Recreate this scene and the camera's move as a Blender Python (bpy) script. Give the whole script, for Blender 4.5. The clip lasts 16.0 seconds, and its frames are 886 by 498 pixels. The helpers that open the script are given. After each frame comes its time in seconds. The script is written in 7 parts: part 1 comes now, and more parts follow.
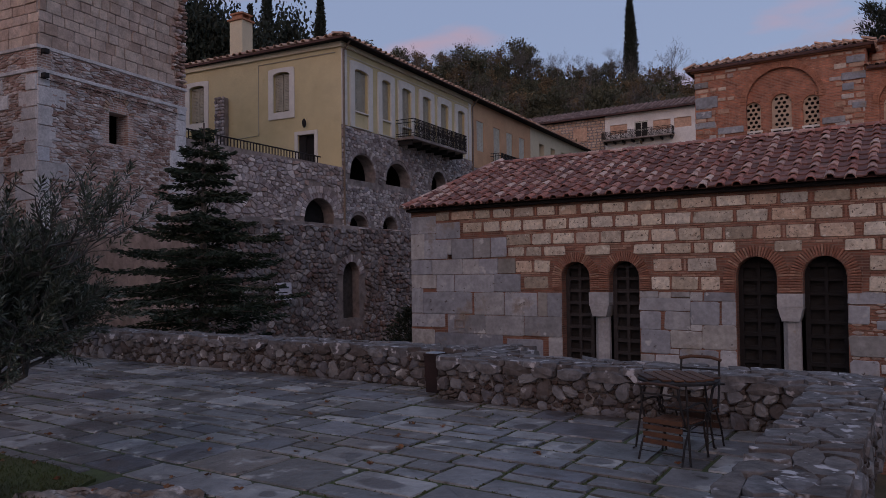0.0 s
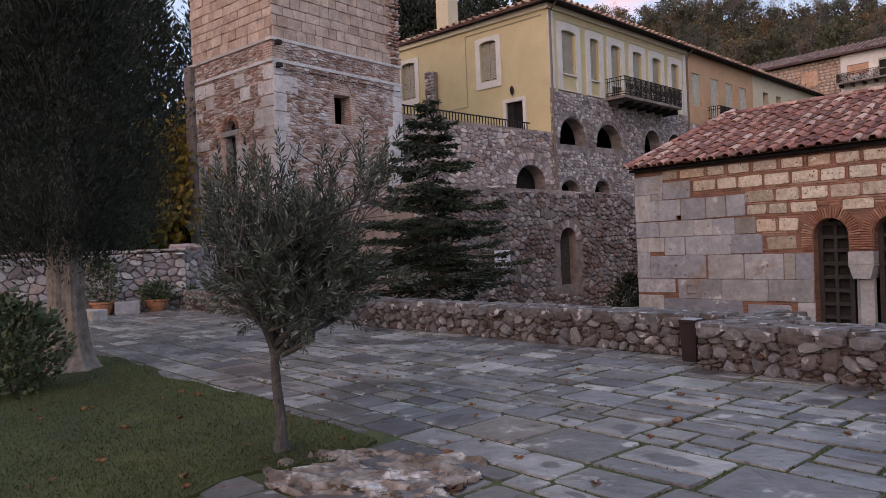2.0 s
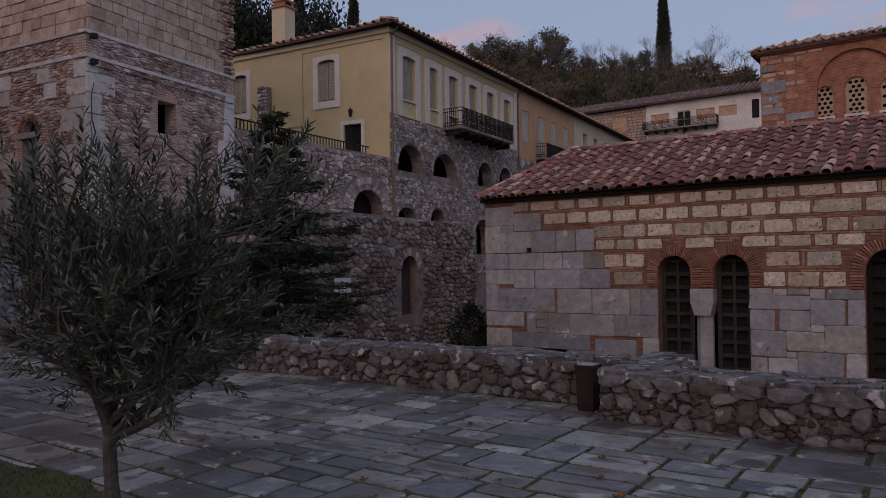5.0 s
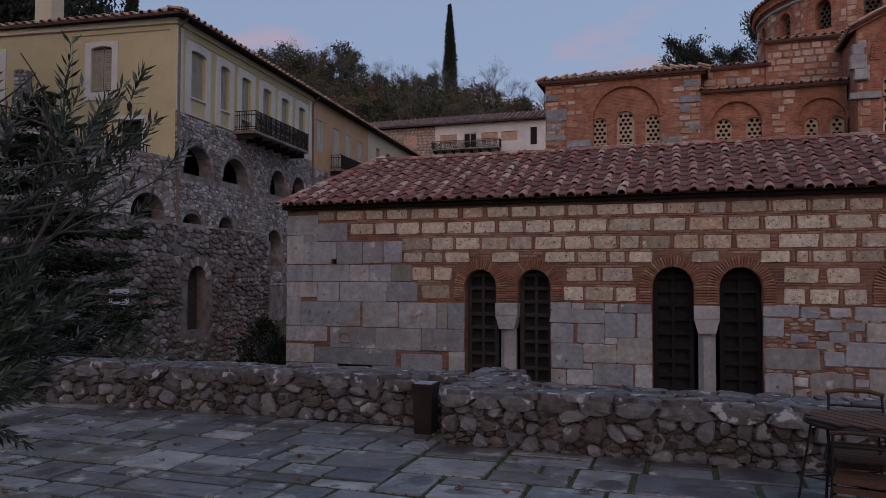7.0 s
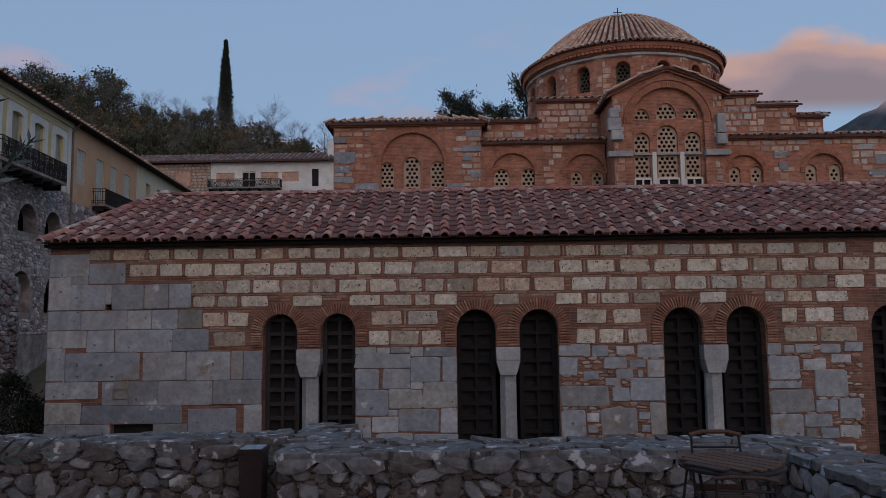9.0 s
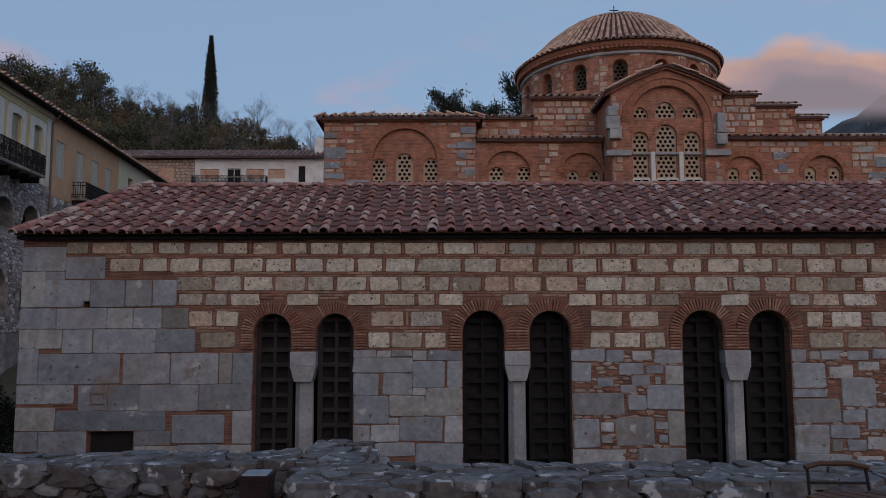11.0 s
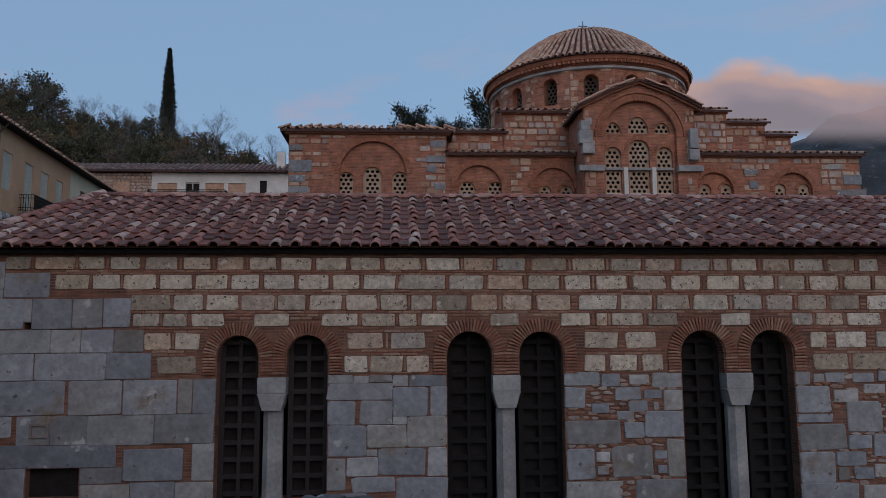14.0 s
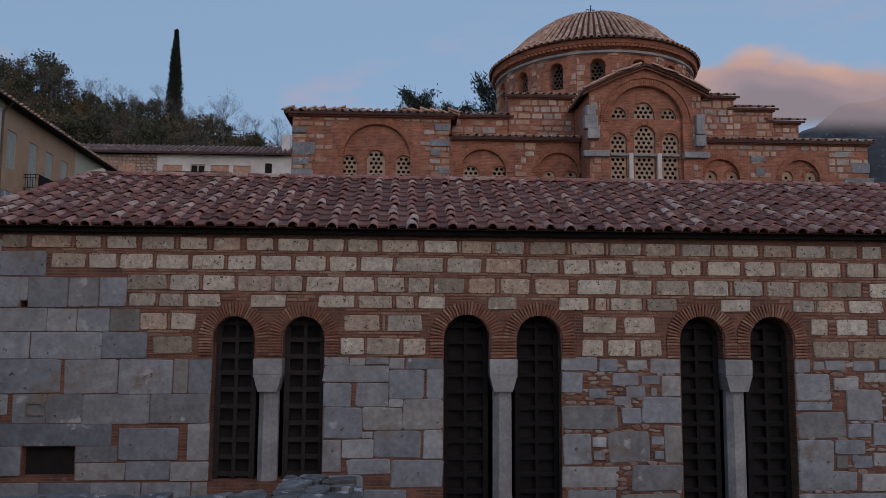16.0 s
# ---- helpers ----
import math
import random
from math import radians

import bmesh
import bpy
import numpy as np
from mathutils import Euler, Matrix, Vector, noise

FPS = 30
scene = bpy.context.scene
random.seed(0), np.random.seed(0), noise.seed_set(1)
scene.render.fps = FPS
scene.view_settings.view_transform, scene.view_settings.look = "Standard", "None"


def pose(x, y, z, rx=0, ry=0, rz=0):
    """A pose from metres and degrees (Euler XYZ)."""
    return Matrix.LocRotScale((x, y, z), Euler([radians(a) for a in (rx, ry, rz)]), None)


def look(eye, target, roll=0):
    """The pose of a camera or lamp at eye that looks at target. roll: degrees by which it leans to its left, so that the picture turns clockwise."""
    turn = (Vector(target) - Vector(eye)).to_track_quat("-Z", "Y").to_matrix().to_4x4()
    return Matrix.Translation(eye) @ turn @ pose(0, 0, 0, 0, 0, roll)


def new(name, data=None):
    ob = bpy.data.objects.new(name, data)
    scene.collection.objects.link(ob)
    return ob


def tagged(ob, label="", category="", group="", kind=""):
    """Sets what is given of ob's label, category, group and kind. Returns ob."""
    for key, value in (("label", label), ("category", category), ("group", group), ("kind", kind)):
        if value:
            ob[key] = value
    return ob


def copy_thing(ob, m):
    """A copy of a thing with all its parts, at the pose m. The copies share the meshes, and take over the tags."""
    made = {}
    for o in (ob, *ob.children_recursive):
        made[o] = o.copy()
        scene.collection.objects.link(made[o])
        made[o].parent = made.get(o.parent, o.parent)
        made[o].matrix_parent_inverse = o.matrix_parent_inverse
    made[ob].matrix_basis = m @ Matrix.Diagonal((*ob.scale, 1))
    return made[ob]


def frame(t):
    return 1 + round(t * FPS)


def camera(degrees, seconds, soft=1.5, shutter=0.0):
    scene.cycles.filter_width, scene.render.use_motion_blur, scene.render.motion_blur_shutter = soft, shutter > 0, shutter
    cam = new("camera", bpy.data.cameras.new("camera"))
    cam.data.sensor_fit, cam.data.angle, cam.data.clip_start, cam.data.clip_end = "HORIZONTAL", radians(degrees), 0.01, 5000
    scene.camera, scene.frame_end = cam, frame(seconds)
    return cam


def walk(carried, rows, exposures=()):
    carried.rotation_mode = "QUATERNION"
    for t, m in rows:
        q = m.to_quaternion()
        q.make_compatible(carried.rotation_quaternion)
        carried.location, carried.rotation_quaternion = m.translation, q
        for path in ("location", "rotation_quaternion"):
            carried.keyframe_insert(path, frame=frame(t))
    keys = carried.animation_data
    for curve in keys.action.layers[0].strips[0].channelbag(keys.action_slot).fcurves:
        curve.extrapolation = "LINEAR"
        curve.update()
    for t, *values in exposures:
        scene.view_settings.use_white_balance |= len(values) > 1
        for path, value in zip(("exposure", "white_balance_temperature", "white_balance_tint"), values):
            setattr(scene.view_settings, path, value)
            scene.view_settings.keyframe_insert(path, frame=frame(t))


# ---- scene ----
cam = camera(62.4, 16.0, soft=0.85)

PATH = [
    (0, (12.699, -17.548, 1.606), (11.598, -15.88, 1.662), -0.7),
    (0.5, (12.578, -17.556, 1.555), (11.287, -16.03, 1.608), 0.8),
    (1, (12.408, -17.545, 1.548), (10.98, -16.145, 1.562), 0.4),
    (1.5, (12.22, -17.609, 1.56), (10.734, -16.27, 1.559), -1.2),
    (2, (12.065, -17.613, 1.565), (10.549, -16.308, 1.548), -2.4),
    (2.5, (11.858, -17.517, 1.56), (10.355, -16.197, 1.552), -1.5),
    (3, (11.667, -17.48, 1.566), (10.211, -16.11, 1.563), -0.8),
    (3.2, (11.579, -17.497, 1.558), (10.16, -16.087, 1.555), -1.2),
    (5.3, (10.537, -17.05, 1.66), (9.488, -15.349, 1.72), -1.6),
    (5.5, (10.439, -17.001, 1.642), (9.477, -15.249, 1.71), -2.4),
    (6, (10.221, -16.886, 1.628), (9.384, -15.07, 1.666), -2.1),
    (6.5, (10.016, -16.703, 1.621), (9.289, -14.842, 1.701), -0.9),
    (7, (9.843, -16.658, 1.606), (9.207, -14.764, 1.68), 0.1),
    (7.5, (9.641, -16.577, 1.64), (9.205, -14.628, 1.748), -1.5),
    (8, (9.511, -16.361, 1.631), (9.253, -14.383, 1.766), -1.6),
    (8.5, (9.411, -16.182, 1.662), (9.291, -14.193, 1.839), -1.0),
    (8.7, (9.277, -16.213, 1.637), (9.21, -14.222, 1.82), -1.1),
    (10.8, (8.702, -15.215, 1.68), (8.716, -13.224, 1.875), -0.1),
    (11, (8.633, -15.118, 1.647), (8.64, -13.125, 1.837), -0.2),
    (11.5, (8.47, -14.888, 1.694), (8.501, -12.894, 1.857), -0.2),
    (12, (8.404, -14.637, 1.71), (8.453, -12.645, 1.891), -0.8),
    (12.5, (8.329, -14.487, 1.706), (8.381, -12.495, 1.887), -0.5),
    (13, (8.267, -14.267, 1.724), (8.34, -12.278, 1.931), 0.0),
    (13.5, (8.203, -14.083, 1.738), (8.31, -12.101, 1.996), -0.5),
    (14, (8.216, -13.95, 1.731), (8.33, -11.966, 1.967), -0.4),
    (14.5, (8.289, -13.882, 1.732), (8.392, -11.893, 1.932), 0.5),
    (15, (8.334, -13.847, 1.717), (8.433, -11.854, 1.876), 0.5),
    (15.5, (8.362, -13.853, 1.714), (8.453, -11.862, 1.893), 0.3),
    (16, (8.371, -13.844, 1.693), (8.469, -11.855, 1.889), 0.3),
]
walk(cam, [(t, look(eye, target, roll)) for t, eye, target, roll in PATH], exposures=[
    (0.0, -0.12, 7900, 34), (1.0, 0.18, 8300, 35), (1.5, 0.63, 8700, 33), (2.0, 1.09, 9200, 30), (2.5, 1.47, 9300, 29), (3.2, 1.47, 9300, 29),
    (4.2, 0.56, 8900, 30), (5.3, -0.10, 8450, 33), (7.0, -0.09, 7950, 29), (9.0, -0.06, 7350, 18), (11.0, -0.04, 7400, 17), (12.5, -0.05, 7200, 15),
    (14.0, -0.07, 7050, 13), (14.8, -0.06, 7100, 14), (16.0, -0.04, 7350, 16)])

# ---- light: dusk, the sun is down, the sky behind the camera is the brightest ----
world = bpy.data.worlds.new("dusk_sky")
scene.world = world
world.use_nodes = True
wn, wl = world.node_tree.nodes, world.node_tree.links
wn.clear()
w_out, w_bg = wn.new("ShaderNodeOutputWorld"), wn.new("ShaderNodeBackground")
w_sky = wn.new("ShaderNodeTexSky")
w_sky.sky_type, w_sky.sun_disc = "NISHITA", False
w_sky.sun_elevation, w_sky.sun_rotation = radians(6), radians(200)
w_sky.air_density, w_sky.dust_density, w_sky.ozone_density = 1.0, 0.6, 2.0
w_co, w_sep = wn.new("ShaderNodeTexCoord"), wn.new("ShaderNodeSeparateXYZ")
w_n, w_map = wn.new("ShaderNodeTexNoise"), wn.new("ShaderNodeMapping")
w_map.inputs["Scale"].default_value = (2.2, 2.2, 7.0)
w_map.inputs["Location"].default_value = (0.35, 0.0, 0.3)
w_n.inputs["Scale"].default_value, w_n.inputs["Detail"].default_value = 1.6, 6
w_r = wn.new("ShaderNodeValToRGB")
w_r.color_ramp.elements[0].position, w_r.color_ramp.elements[1].position = 0.56, 0.80
w_band = wn.new("ShaderNodeValToRGB")
w_band.color_ramp.elements[0].position, w_band.color_ramp.elements[0].color = 0.30, (1, 1, 1, 1)
w_band.color_ramp.elements[1].position, w_band.color_ramp.elements[1].color = 0.42, (0, 0, 0, 1)
w_m = wn.new("ShaderNodeMath")
w_m.operation = "MULTIPLY"
w_tint = wn.new("ShaderNodeMix")
w_tint.data_type, w_tint.blend_type = "RGBA", "MIX"
w_tint.inputs[0].default_value = 0.72
w_tint.inputs[7].default_value = (2.3, 4.0, 6.6, 1)
w_mix = wn.new("ShaderNodeMix")
w_mix.data_type = "RGBA"
w_mix.inputs[7].default_value = (4.6, 3.2, 3.6, 1)
wl.new(w_co.outputs["Generated"], w_map.inputs["Vector"])
wl.new(w_map.outputs["Vector"], w_n.inputs["Vector"])
wl.new(w_n.outputs["Fac"], w_r.inputs["Fac"])
wl.new(w_co.outputs["Generated"], w_sep.inputs[0])
wl.new(w_sep.outputs["Z"], w_band.inputs["Fac"])
wl.new(w_r.outputs["Color"], w_m.inputs[0])
wl.new(w_band.outputs["Color"], w_m.inputs[1])
wl.new(w_sky.outputs["Color"], w_tint.inputs[6])
wl.new(w_tint.outputs[2], w_mix.inputs[6])
wl.new(w_m.outputs[0], w_mix.inputs[0])
wl.new(w_mix.outputs[2], w_bg.inputs["Color"])
wl.new(w_bg.outputs["Background"], w_out.inputs["Surface"])
w_bg.inputs["Strength"].default_value = 0.116

sun = new("sun", bpy.data.lights.new("sun", "SUN"))
sun.data.energy, sun.data.angle, sun.data.color = 0.60, radians(50), (1.0, 0.74, 0.62)
sun.matrix_world = look((0, 0, 60), (-0.35 * 60, 0.9 * 60, 60 - 34))


# ---- materials ----
def mat(name, cols, rnd="", rough=0.85, nscale=5.0, amount=0.35, bump=0.25, bscale=45.0, metal=0.0, stains=None, pits=None, lichen=None):
    """cols: base colours, chosen by piece (rnd obj or isl) or by a slow noise; stains: (colour, scale, cover)."""
    m = bpy.data.materials.new(name)
    m.use_nodes = True
    n, l = m.node_tree.nodes, m.node_tree.links
    b = n["Principled BSDF"]
    b.inputs["Roughness"].default_value, b.inputs["Metallic"].default_value = rough, metal
    g = n.new("ShaderNodeNewGeometry")
    slow = n.new("ShaderNodeTexNoise")
    slow.inputs["Scale"].default_value, slow.inputs["Detail"].default_value = nscale * 0.3, 5
    fine = n.new("ShaderNodeTexNoise")
    fine.inputs["Scale"].default_value, fine.inputs["Detail"].default_value = bscale, 6
    l.new(g.outputs["Position"], slow.inputs["Vector"])
    l.new(g.outputs["Position"], fine.inputs["Vector"])
    ramp = n.new("ShaderNodeValToRGB")
    e = ramp.color_ramp.elements
    while len(e) < len(cols):
        e.new(0.5)
    lo, hi = (0.0, 1.0) if rnd else (0.32, 0.68)
    for i, c in enumerate(cols):
        e[i].position = lo + (hi - lo) * (i / max(1, len(cols) - 1))
        e[i].color = (*c, 1)
    if rnd == "obj":
        l.new(n.new("ShaderNodeObjectInfo").outputs["Random"], ramp.inputs["Fac"])
    elif rnd == "isl":
        l.new(g.outputs["Random Per Island"], ramp.inputs["Fac"])
    else:
        l.new(slow.outputs["Fac"], ramp.inputs["Fac"])
    mid = n.new("ShaderNodeTexNoise")
    mid.inputs["Scale"].default_value, mid.inputs["Detail"].default_value = nscale, 8
    mid.inputs["Roughness"].default_value = 0.65
    l.new(g.outputs["Position"], mid.inputs["Vector"])
    mr = n.new("ShaderNodeMapRange")
    mr.inputs["From Min"].default_value, mr.inputs["From Max"].default_value = 0.3, 0.7
    mr.inputs["To Min"].default_value, mr.inputs["To Max"].default_value = 1 - amount, 1 + amount
    l.new(mid.outputs["Fac"], mr.inputs["Value"])
    mul = n.new("ShaderNodeMix")
    mul.data_type, mul.blend_type = "RGBA", "MULTIPLY"
    mul.inputs[0].default_value = 1.0
    l.new(ramp.outputs["Color"], mul.inputs[6])
    l.new(mr.outputs["Result"], mul.inputs[7])
    col = mul.outputs[2]
    if stains:
        sc, scale, cover = stains
        sn = n.new("ShaderNodeTexNoise")
        sn.inputs["Scale"].default_value, sn.inputs["Detail"].default_value = scale, 7
        sn.inputs["Roughness"].default_value = 0.7
        l.new(g.outputs["Position"], sn.inputs["Vector"])
        sr = n.new("ShaderNodeMapRange")
        sr.inputs["From Min"].default_value, sr.inputs["From Max"].default_value = 1 - cover - 0.06, 1 - cover + 0.06
        l.new(sn.outputs["Fac"], sr.inputs["Value"])
        sm = n.new("ShaderNodeMix")
        sm.data_type = "RGBA"
        sm.inputs[7].default_value = (*sc, 1)
        l.new(sr.outputs["Result"], sm.inputs[0])
        l.new(col, sm.inputs[6])
        col = sm.outputs[2]
    if bump:
        gr = n.new("ShaderNodeMapRange")
        gr.inputs["From Min"].default_value, gr.inputs["From Max"].default_value = 0.35, 0.65
        gr.inputs["To Min"].default_value, gr.inputs["To Max"].default_value = 0.88, 1.11
        l.new(fine.outputs["Fac"], gr.inputs["Value"])
        gm = n.new("ShaderNodeMix")
        gm.data_type, gm.blend_type = "RGBA", "MULTIPLY"
        gm.inputs[0].default_value = 1.0
        l.new(col, gm.inputs[6])
        l.new(gr.outputs["Result"], gm.inputs[7])
        col = gm.outputs[2]
    for spots in (lichen, pits):
        if not spots:
            continue
        sc, scale, cover = spots
        sn = n.new("ShaderNodeTexNoise")
        sn.inputs["Scale"].default_value, sn.inputs["Detail"].default_value = scale, 3
        sn.inputs["Roughness"].default_value = 0.6
        l.new(g.outputs["Position"], sn.inputs["Vector"])
        sr = n.new("ShaderNodeMapRange")
        sr.inputs["From Min"].default_value, sr.inputs["From Max"].default_value = 1 - cover - 0.03, 1 - cover + 0.03
        l.new(sn.outputs["Fac"], sr.inputs["Value"])
        sm = n.new("ShaderNodeMix")
        sm.data_type = "RGBA"
        sm.inputs[7].default_value = (*sc, 1)
        l.new(sr.outputs["Result"], sm.inputs[0])
        l.new(col, sm.inputs[6])
        col = sm.outputs[2]
    l.new(col, b.inputs["Base Color"])
    if bump:
        bn = n.new("ShaderNodeBump")
        bn.inputs["Strength"].default_value, bn.inputs["Distance"].default_value = bump, 0.02
        l.new(fine.outputs["Fac"], bn.inputs["Height"])
        l.new(bn.outputs["Normal"], b.inputs["Normal"])
    return m


def brick_mat(name, c1, c2, mortar, bw=0.27, bh=0.042, joint=0.016):
    """Thin bricks in courses, laid by height and by the run of the wall."""
    m = mat(name, [c1, c2], nscale=2.2, amount=0.55, bump=0, stains=((c2[0] * 1.35, c2[1] * 1.7, c2[2] * 1.8), 1.6, .36))
    n, l = m.node_tree.nodes, m.node_tree.links
    b = n["Principled BSDF"]
    g = n.new("ShaderNodeNewGeometry")
    s, c, add = n.new("ShaderNodeSeparateXYZ"), n.new("ShaderNodeCombineXYZ"), n.new("ShaderNodeMath")
    l.new(g.outputs["Position"], s.inputs[0])
    l.new(s.outputs["X"], add.inputs[0])
    l.new(s.outputs["Y"], add.inputs[1])
    l.new(add.outputs[0], c.inputs["X"])
    l.new(s.outputs["Z"], c.inputs["Y"])
    br = n.new("ShaderNodeTexBrick")
    br.inputs["Scale"].default_value = 1.0
    br.inputs["Brick Width"].default_value, br.inputs["Row Height"].default_value = bw + joint, bh + joint
    br.inputs["Mortar Size"].default_value, br.inputs["Mortar Smooth"].default_value = joint * 0.5, 0.4
    br.inputs["Color1"].default_value, br.inputs["Color2"].default_value = (0.75, 0.75, 0.75, 1), (1.25, 1.15, 1.1, 1)
    l.new(c.outputs[0], br.inputs["Vector"])
    old = b.inputs["Base Color"].links[0].from_socket
    mul = n.new("ShaderNodeMix")
    mul.data_type, mul.blend_type = "RGBA", "MULTIPLY"
    mul.inputs[0].default_value = 1
    l.new(old, mul.inputs[6])
    l.new(br.outputs["Color"], mul.inputs[7])
    mm = n.new("ShaderNodeMix")
    mm.data_type = "RGBA"
    mm.inputs[7].default_value = (*mortar, 1)
    l.new(br.outputs["Fac"], mm.inputs[0])
    l.new(mul.outputs[2], mm.inputs[6])
    l.new(mm.outputs[2], b.inputs["Base Color"])
    bn = n.new("ShaderNodeBump")
    bn.inputs["Strength"].default_value, bn.inputs["Distance"].default_value, bn.invert = 0.5, 0.015, True
    l.new(br.outputs["Fac"], bn.inputs["Height"])
    l.new(bn.outputs["Normal"], b.inputs["Normal"])
    return m


def wet_spot(m):
    """A damp oval left where water stands on some slabs, off centre on each."""
    n, l = m.node_tree.nodes, m.node_tree.links
    b = n["Principled BSDF"]
    tc, oi, sep = n.new("ShaderNodeTexCoord"), n.new("ShaderNodeObjectInfo"), n.new("ShaderNodeSeparateXYZ")
    g, ns = n.new("ShaderNodeNewGeometry"), n.new("ShaderNodeTexNoise")
    ns.inputs["Scale"].default_value, ns.inputs["Detail"].default_value = 5.0, 5
    l.new(g.outputs["Position"], ns.inputs["Vector"])
    l.new(tc.outputs["Object"], sep.inputs[0])

    def op(kind, a, c):
        q = n.new("ShaderNodeMath")
        q.operation = kind
        for sock, v in zip(q.inputs, (a, c)):
            if isinstance(v, (int, float)):
                sock.default_value = v
            else:
                l.new(v, sock)
        return q.outputs[0]

    rnd = oi.outputs["Random"]
    r2 = op("FRACT", op("MULTIPLY", rnd, 37.7), 0)
    r3 = op("FRACT", op("MULTIPLY", rnd, 91.3), 0)
    dx = op("SUBTRACT", sep.outputs["X"], op("MULTIPLY", op("SUBTRACT", r2, .5), .4))
    dz = op("SUBTRACT", sep.outputs["Z"], op("MULTIPLY", op("SUBTRACT", r3, .5), .4))
    d = op("SQRT", op("ADD", op("MULTIPLY", dx, dx), op("MULTIPLY", dz, dz)), 0)
    edge = op("ADD", op("SUBTRACT", op("MULTIPLY", op("FRACT", op("MULTIPLY", rnd, 13.9), 0), .62), .20), op("MULTIPLY", op("SUBTRACT", ns.outputs["Fac"], .5), .35))
    wet = op("MULTIPLY", op("SUBTRACT", edge, d), 14.0)
    cl = n.new("ShaderNodeClamp")
    l.new(wet, cl.inputs[0])
    fac = op("MULTIPLY", cl.outputs[0], .8)
    mx = n.new("ShaderNodeMix")
    mx.data_type = "RGBA"
    mx.inputs[7].default_value = (.06, .052, .052, 1)
    l.new(fac, mx.inputs[0])
    l.new(b.inputs["Base Color"].links[0].from_socket, mx.inputs[6])
    l.new(mx.outputs[2], b.inputs["Base Color"])


M_POROS = mat("cream_tuff_blocks", [(.34, .275, .205), (.60, .52, .41), (.42, .34, .255), (.66, .60, .50), (.27, .22, .165), (.58, .50, .40), (.48, .34, .245), (.38, .35, .30), (.63, .56, .46)], "obj", nscale=6, amount=.3, bump=1.0, bscale=15, stains=((.27, .195, .135), 3.2, .36), lichen=((.64, .59, .50), 5, .34), pits=((.10, .08, .065), 17, .36))
M_GREY = mat("grey_limestone_ashlar", [(.175, .19, .212), (.33, .342, .355), (.215, .23, .252), (.47, .47, .465), (.26, .245, .215), (.185, .20, .222), (.40, .39, .365), (.235, .248, .268), (.30, .313, .332), (.20, .19, .168)], "obj", nscale=2.4, amount=.26, bump=.4, bscale=10, stains=((.24, .20, .16), .9, .385), lichen=((.46, .46, .45), 2.3, .33), pits=((.09, .08, .07), 8, .31))
M_BRICK_T = mat("thin_flat_bricks", [(.24, .105, .07), (.31, .155, .105), (.19, .085, .06), (.36, .23, .165), (.27, .12, .08)], "isl", nscale=9, amount=.3, bump=.4)
M_PACK = mat("brick_and_stone_packing", [(.26, .11, .07), (.36, .31, .26), (.22, .10, .065), (.30, .15, .10), (.40, .36, .32), (.18, .10, .075)], "isl", nscale=7, amount=.3, bump=.5)
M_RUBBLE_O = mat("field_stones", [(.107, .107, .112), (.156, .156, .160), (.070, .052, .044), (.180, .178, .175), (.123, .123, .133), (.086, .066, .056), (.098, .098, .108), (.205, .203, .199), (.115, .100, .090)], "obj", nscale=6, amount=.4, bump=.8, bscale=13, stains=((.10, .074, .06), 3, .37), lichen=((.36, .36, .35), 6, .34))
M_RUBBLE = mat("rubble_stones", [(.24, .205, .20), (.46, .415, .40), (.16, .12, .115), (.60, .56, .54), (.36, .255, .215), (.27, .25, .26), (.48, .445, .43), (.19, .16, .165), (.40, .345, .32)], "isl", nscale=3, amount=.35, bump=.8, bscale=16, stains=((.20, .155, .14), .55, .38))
M_RUBBLE_D = mat("dark_rubble_stones", [(.10, .088, .09), (.30, .275, .265), (.13, .105, .10), (.40, .37, .35), (.19, .115, .095), (.16, .145, .15), (.24, .21, .20)], "isl", nscale=4, amount=.4, bump=.8, bscale=16, stains=((.10, .07, .06), .6, .42))
M_MORTAR = mat("old_lime_mortar", [(.33, .285, .26), (.20, .165, .15), (.27, .225, .20)], nscale=3, amount=.4, bump=.6)
M_MORTAR_R = mat("red_earth_mortar", [(.055, .038, .032), (.07, .058, .05), (.04, .031, .027)], nscale=5, amount=.4, bump=.6)
M_CAP = mat("cap_slabs", [(.088, .086, .088), (.144, .140, .140), (.068, .054, .048), (.116, .104, .098), (.100, .098, .102)], "obj", nscale=9, amount=.6, bump=1.0, bscale=12, stains=((.08, .06, .048), 4, .38), lichen=((.40, .39, .395), 6, .375))
M_EDGE = mat("lichened_rock", [(.13, .10, .082), (.22, .195, .175), (.10, .07, .052), (.17, .145, .125)], nscale=9, amount=.5, bump=1.0, bscale=16, stains=((.46, .455, .45), 3.5, .39), pits=((.07, .042, .027), 6, .38))
M_BRICKW = brick_mat("byzantine_brick_courses", (.15, .062, .04), (.23, .105, .07), (.20, .135, .10))
M_BRICKC = brick_mat("church_brick_courses", (.30, .105, .06), (.44, .175, .105), (.35, .205, .145), bh=.05, joint=.024)
M_BRICK = mat("arch_bricks", [(.20, .08, .05), (.30, .13, .085), (.23, .11, .075), (.38, .22, .15)], "obj", nscale=12, amount=.3, bump=.4)
M_BRICK_I = mat("church_arch_bricks", [(.33, .125, .07), (.41, .17, .10), (.36, .15, .09)], "isl", nscale=4, amount=.3, bump=.3)
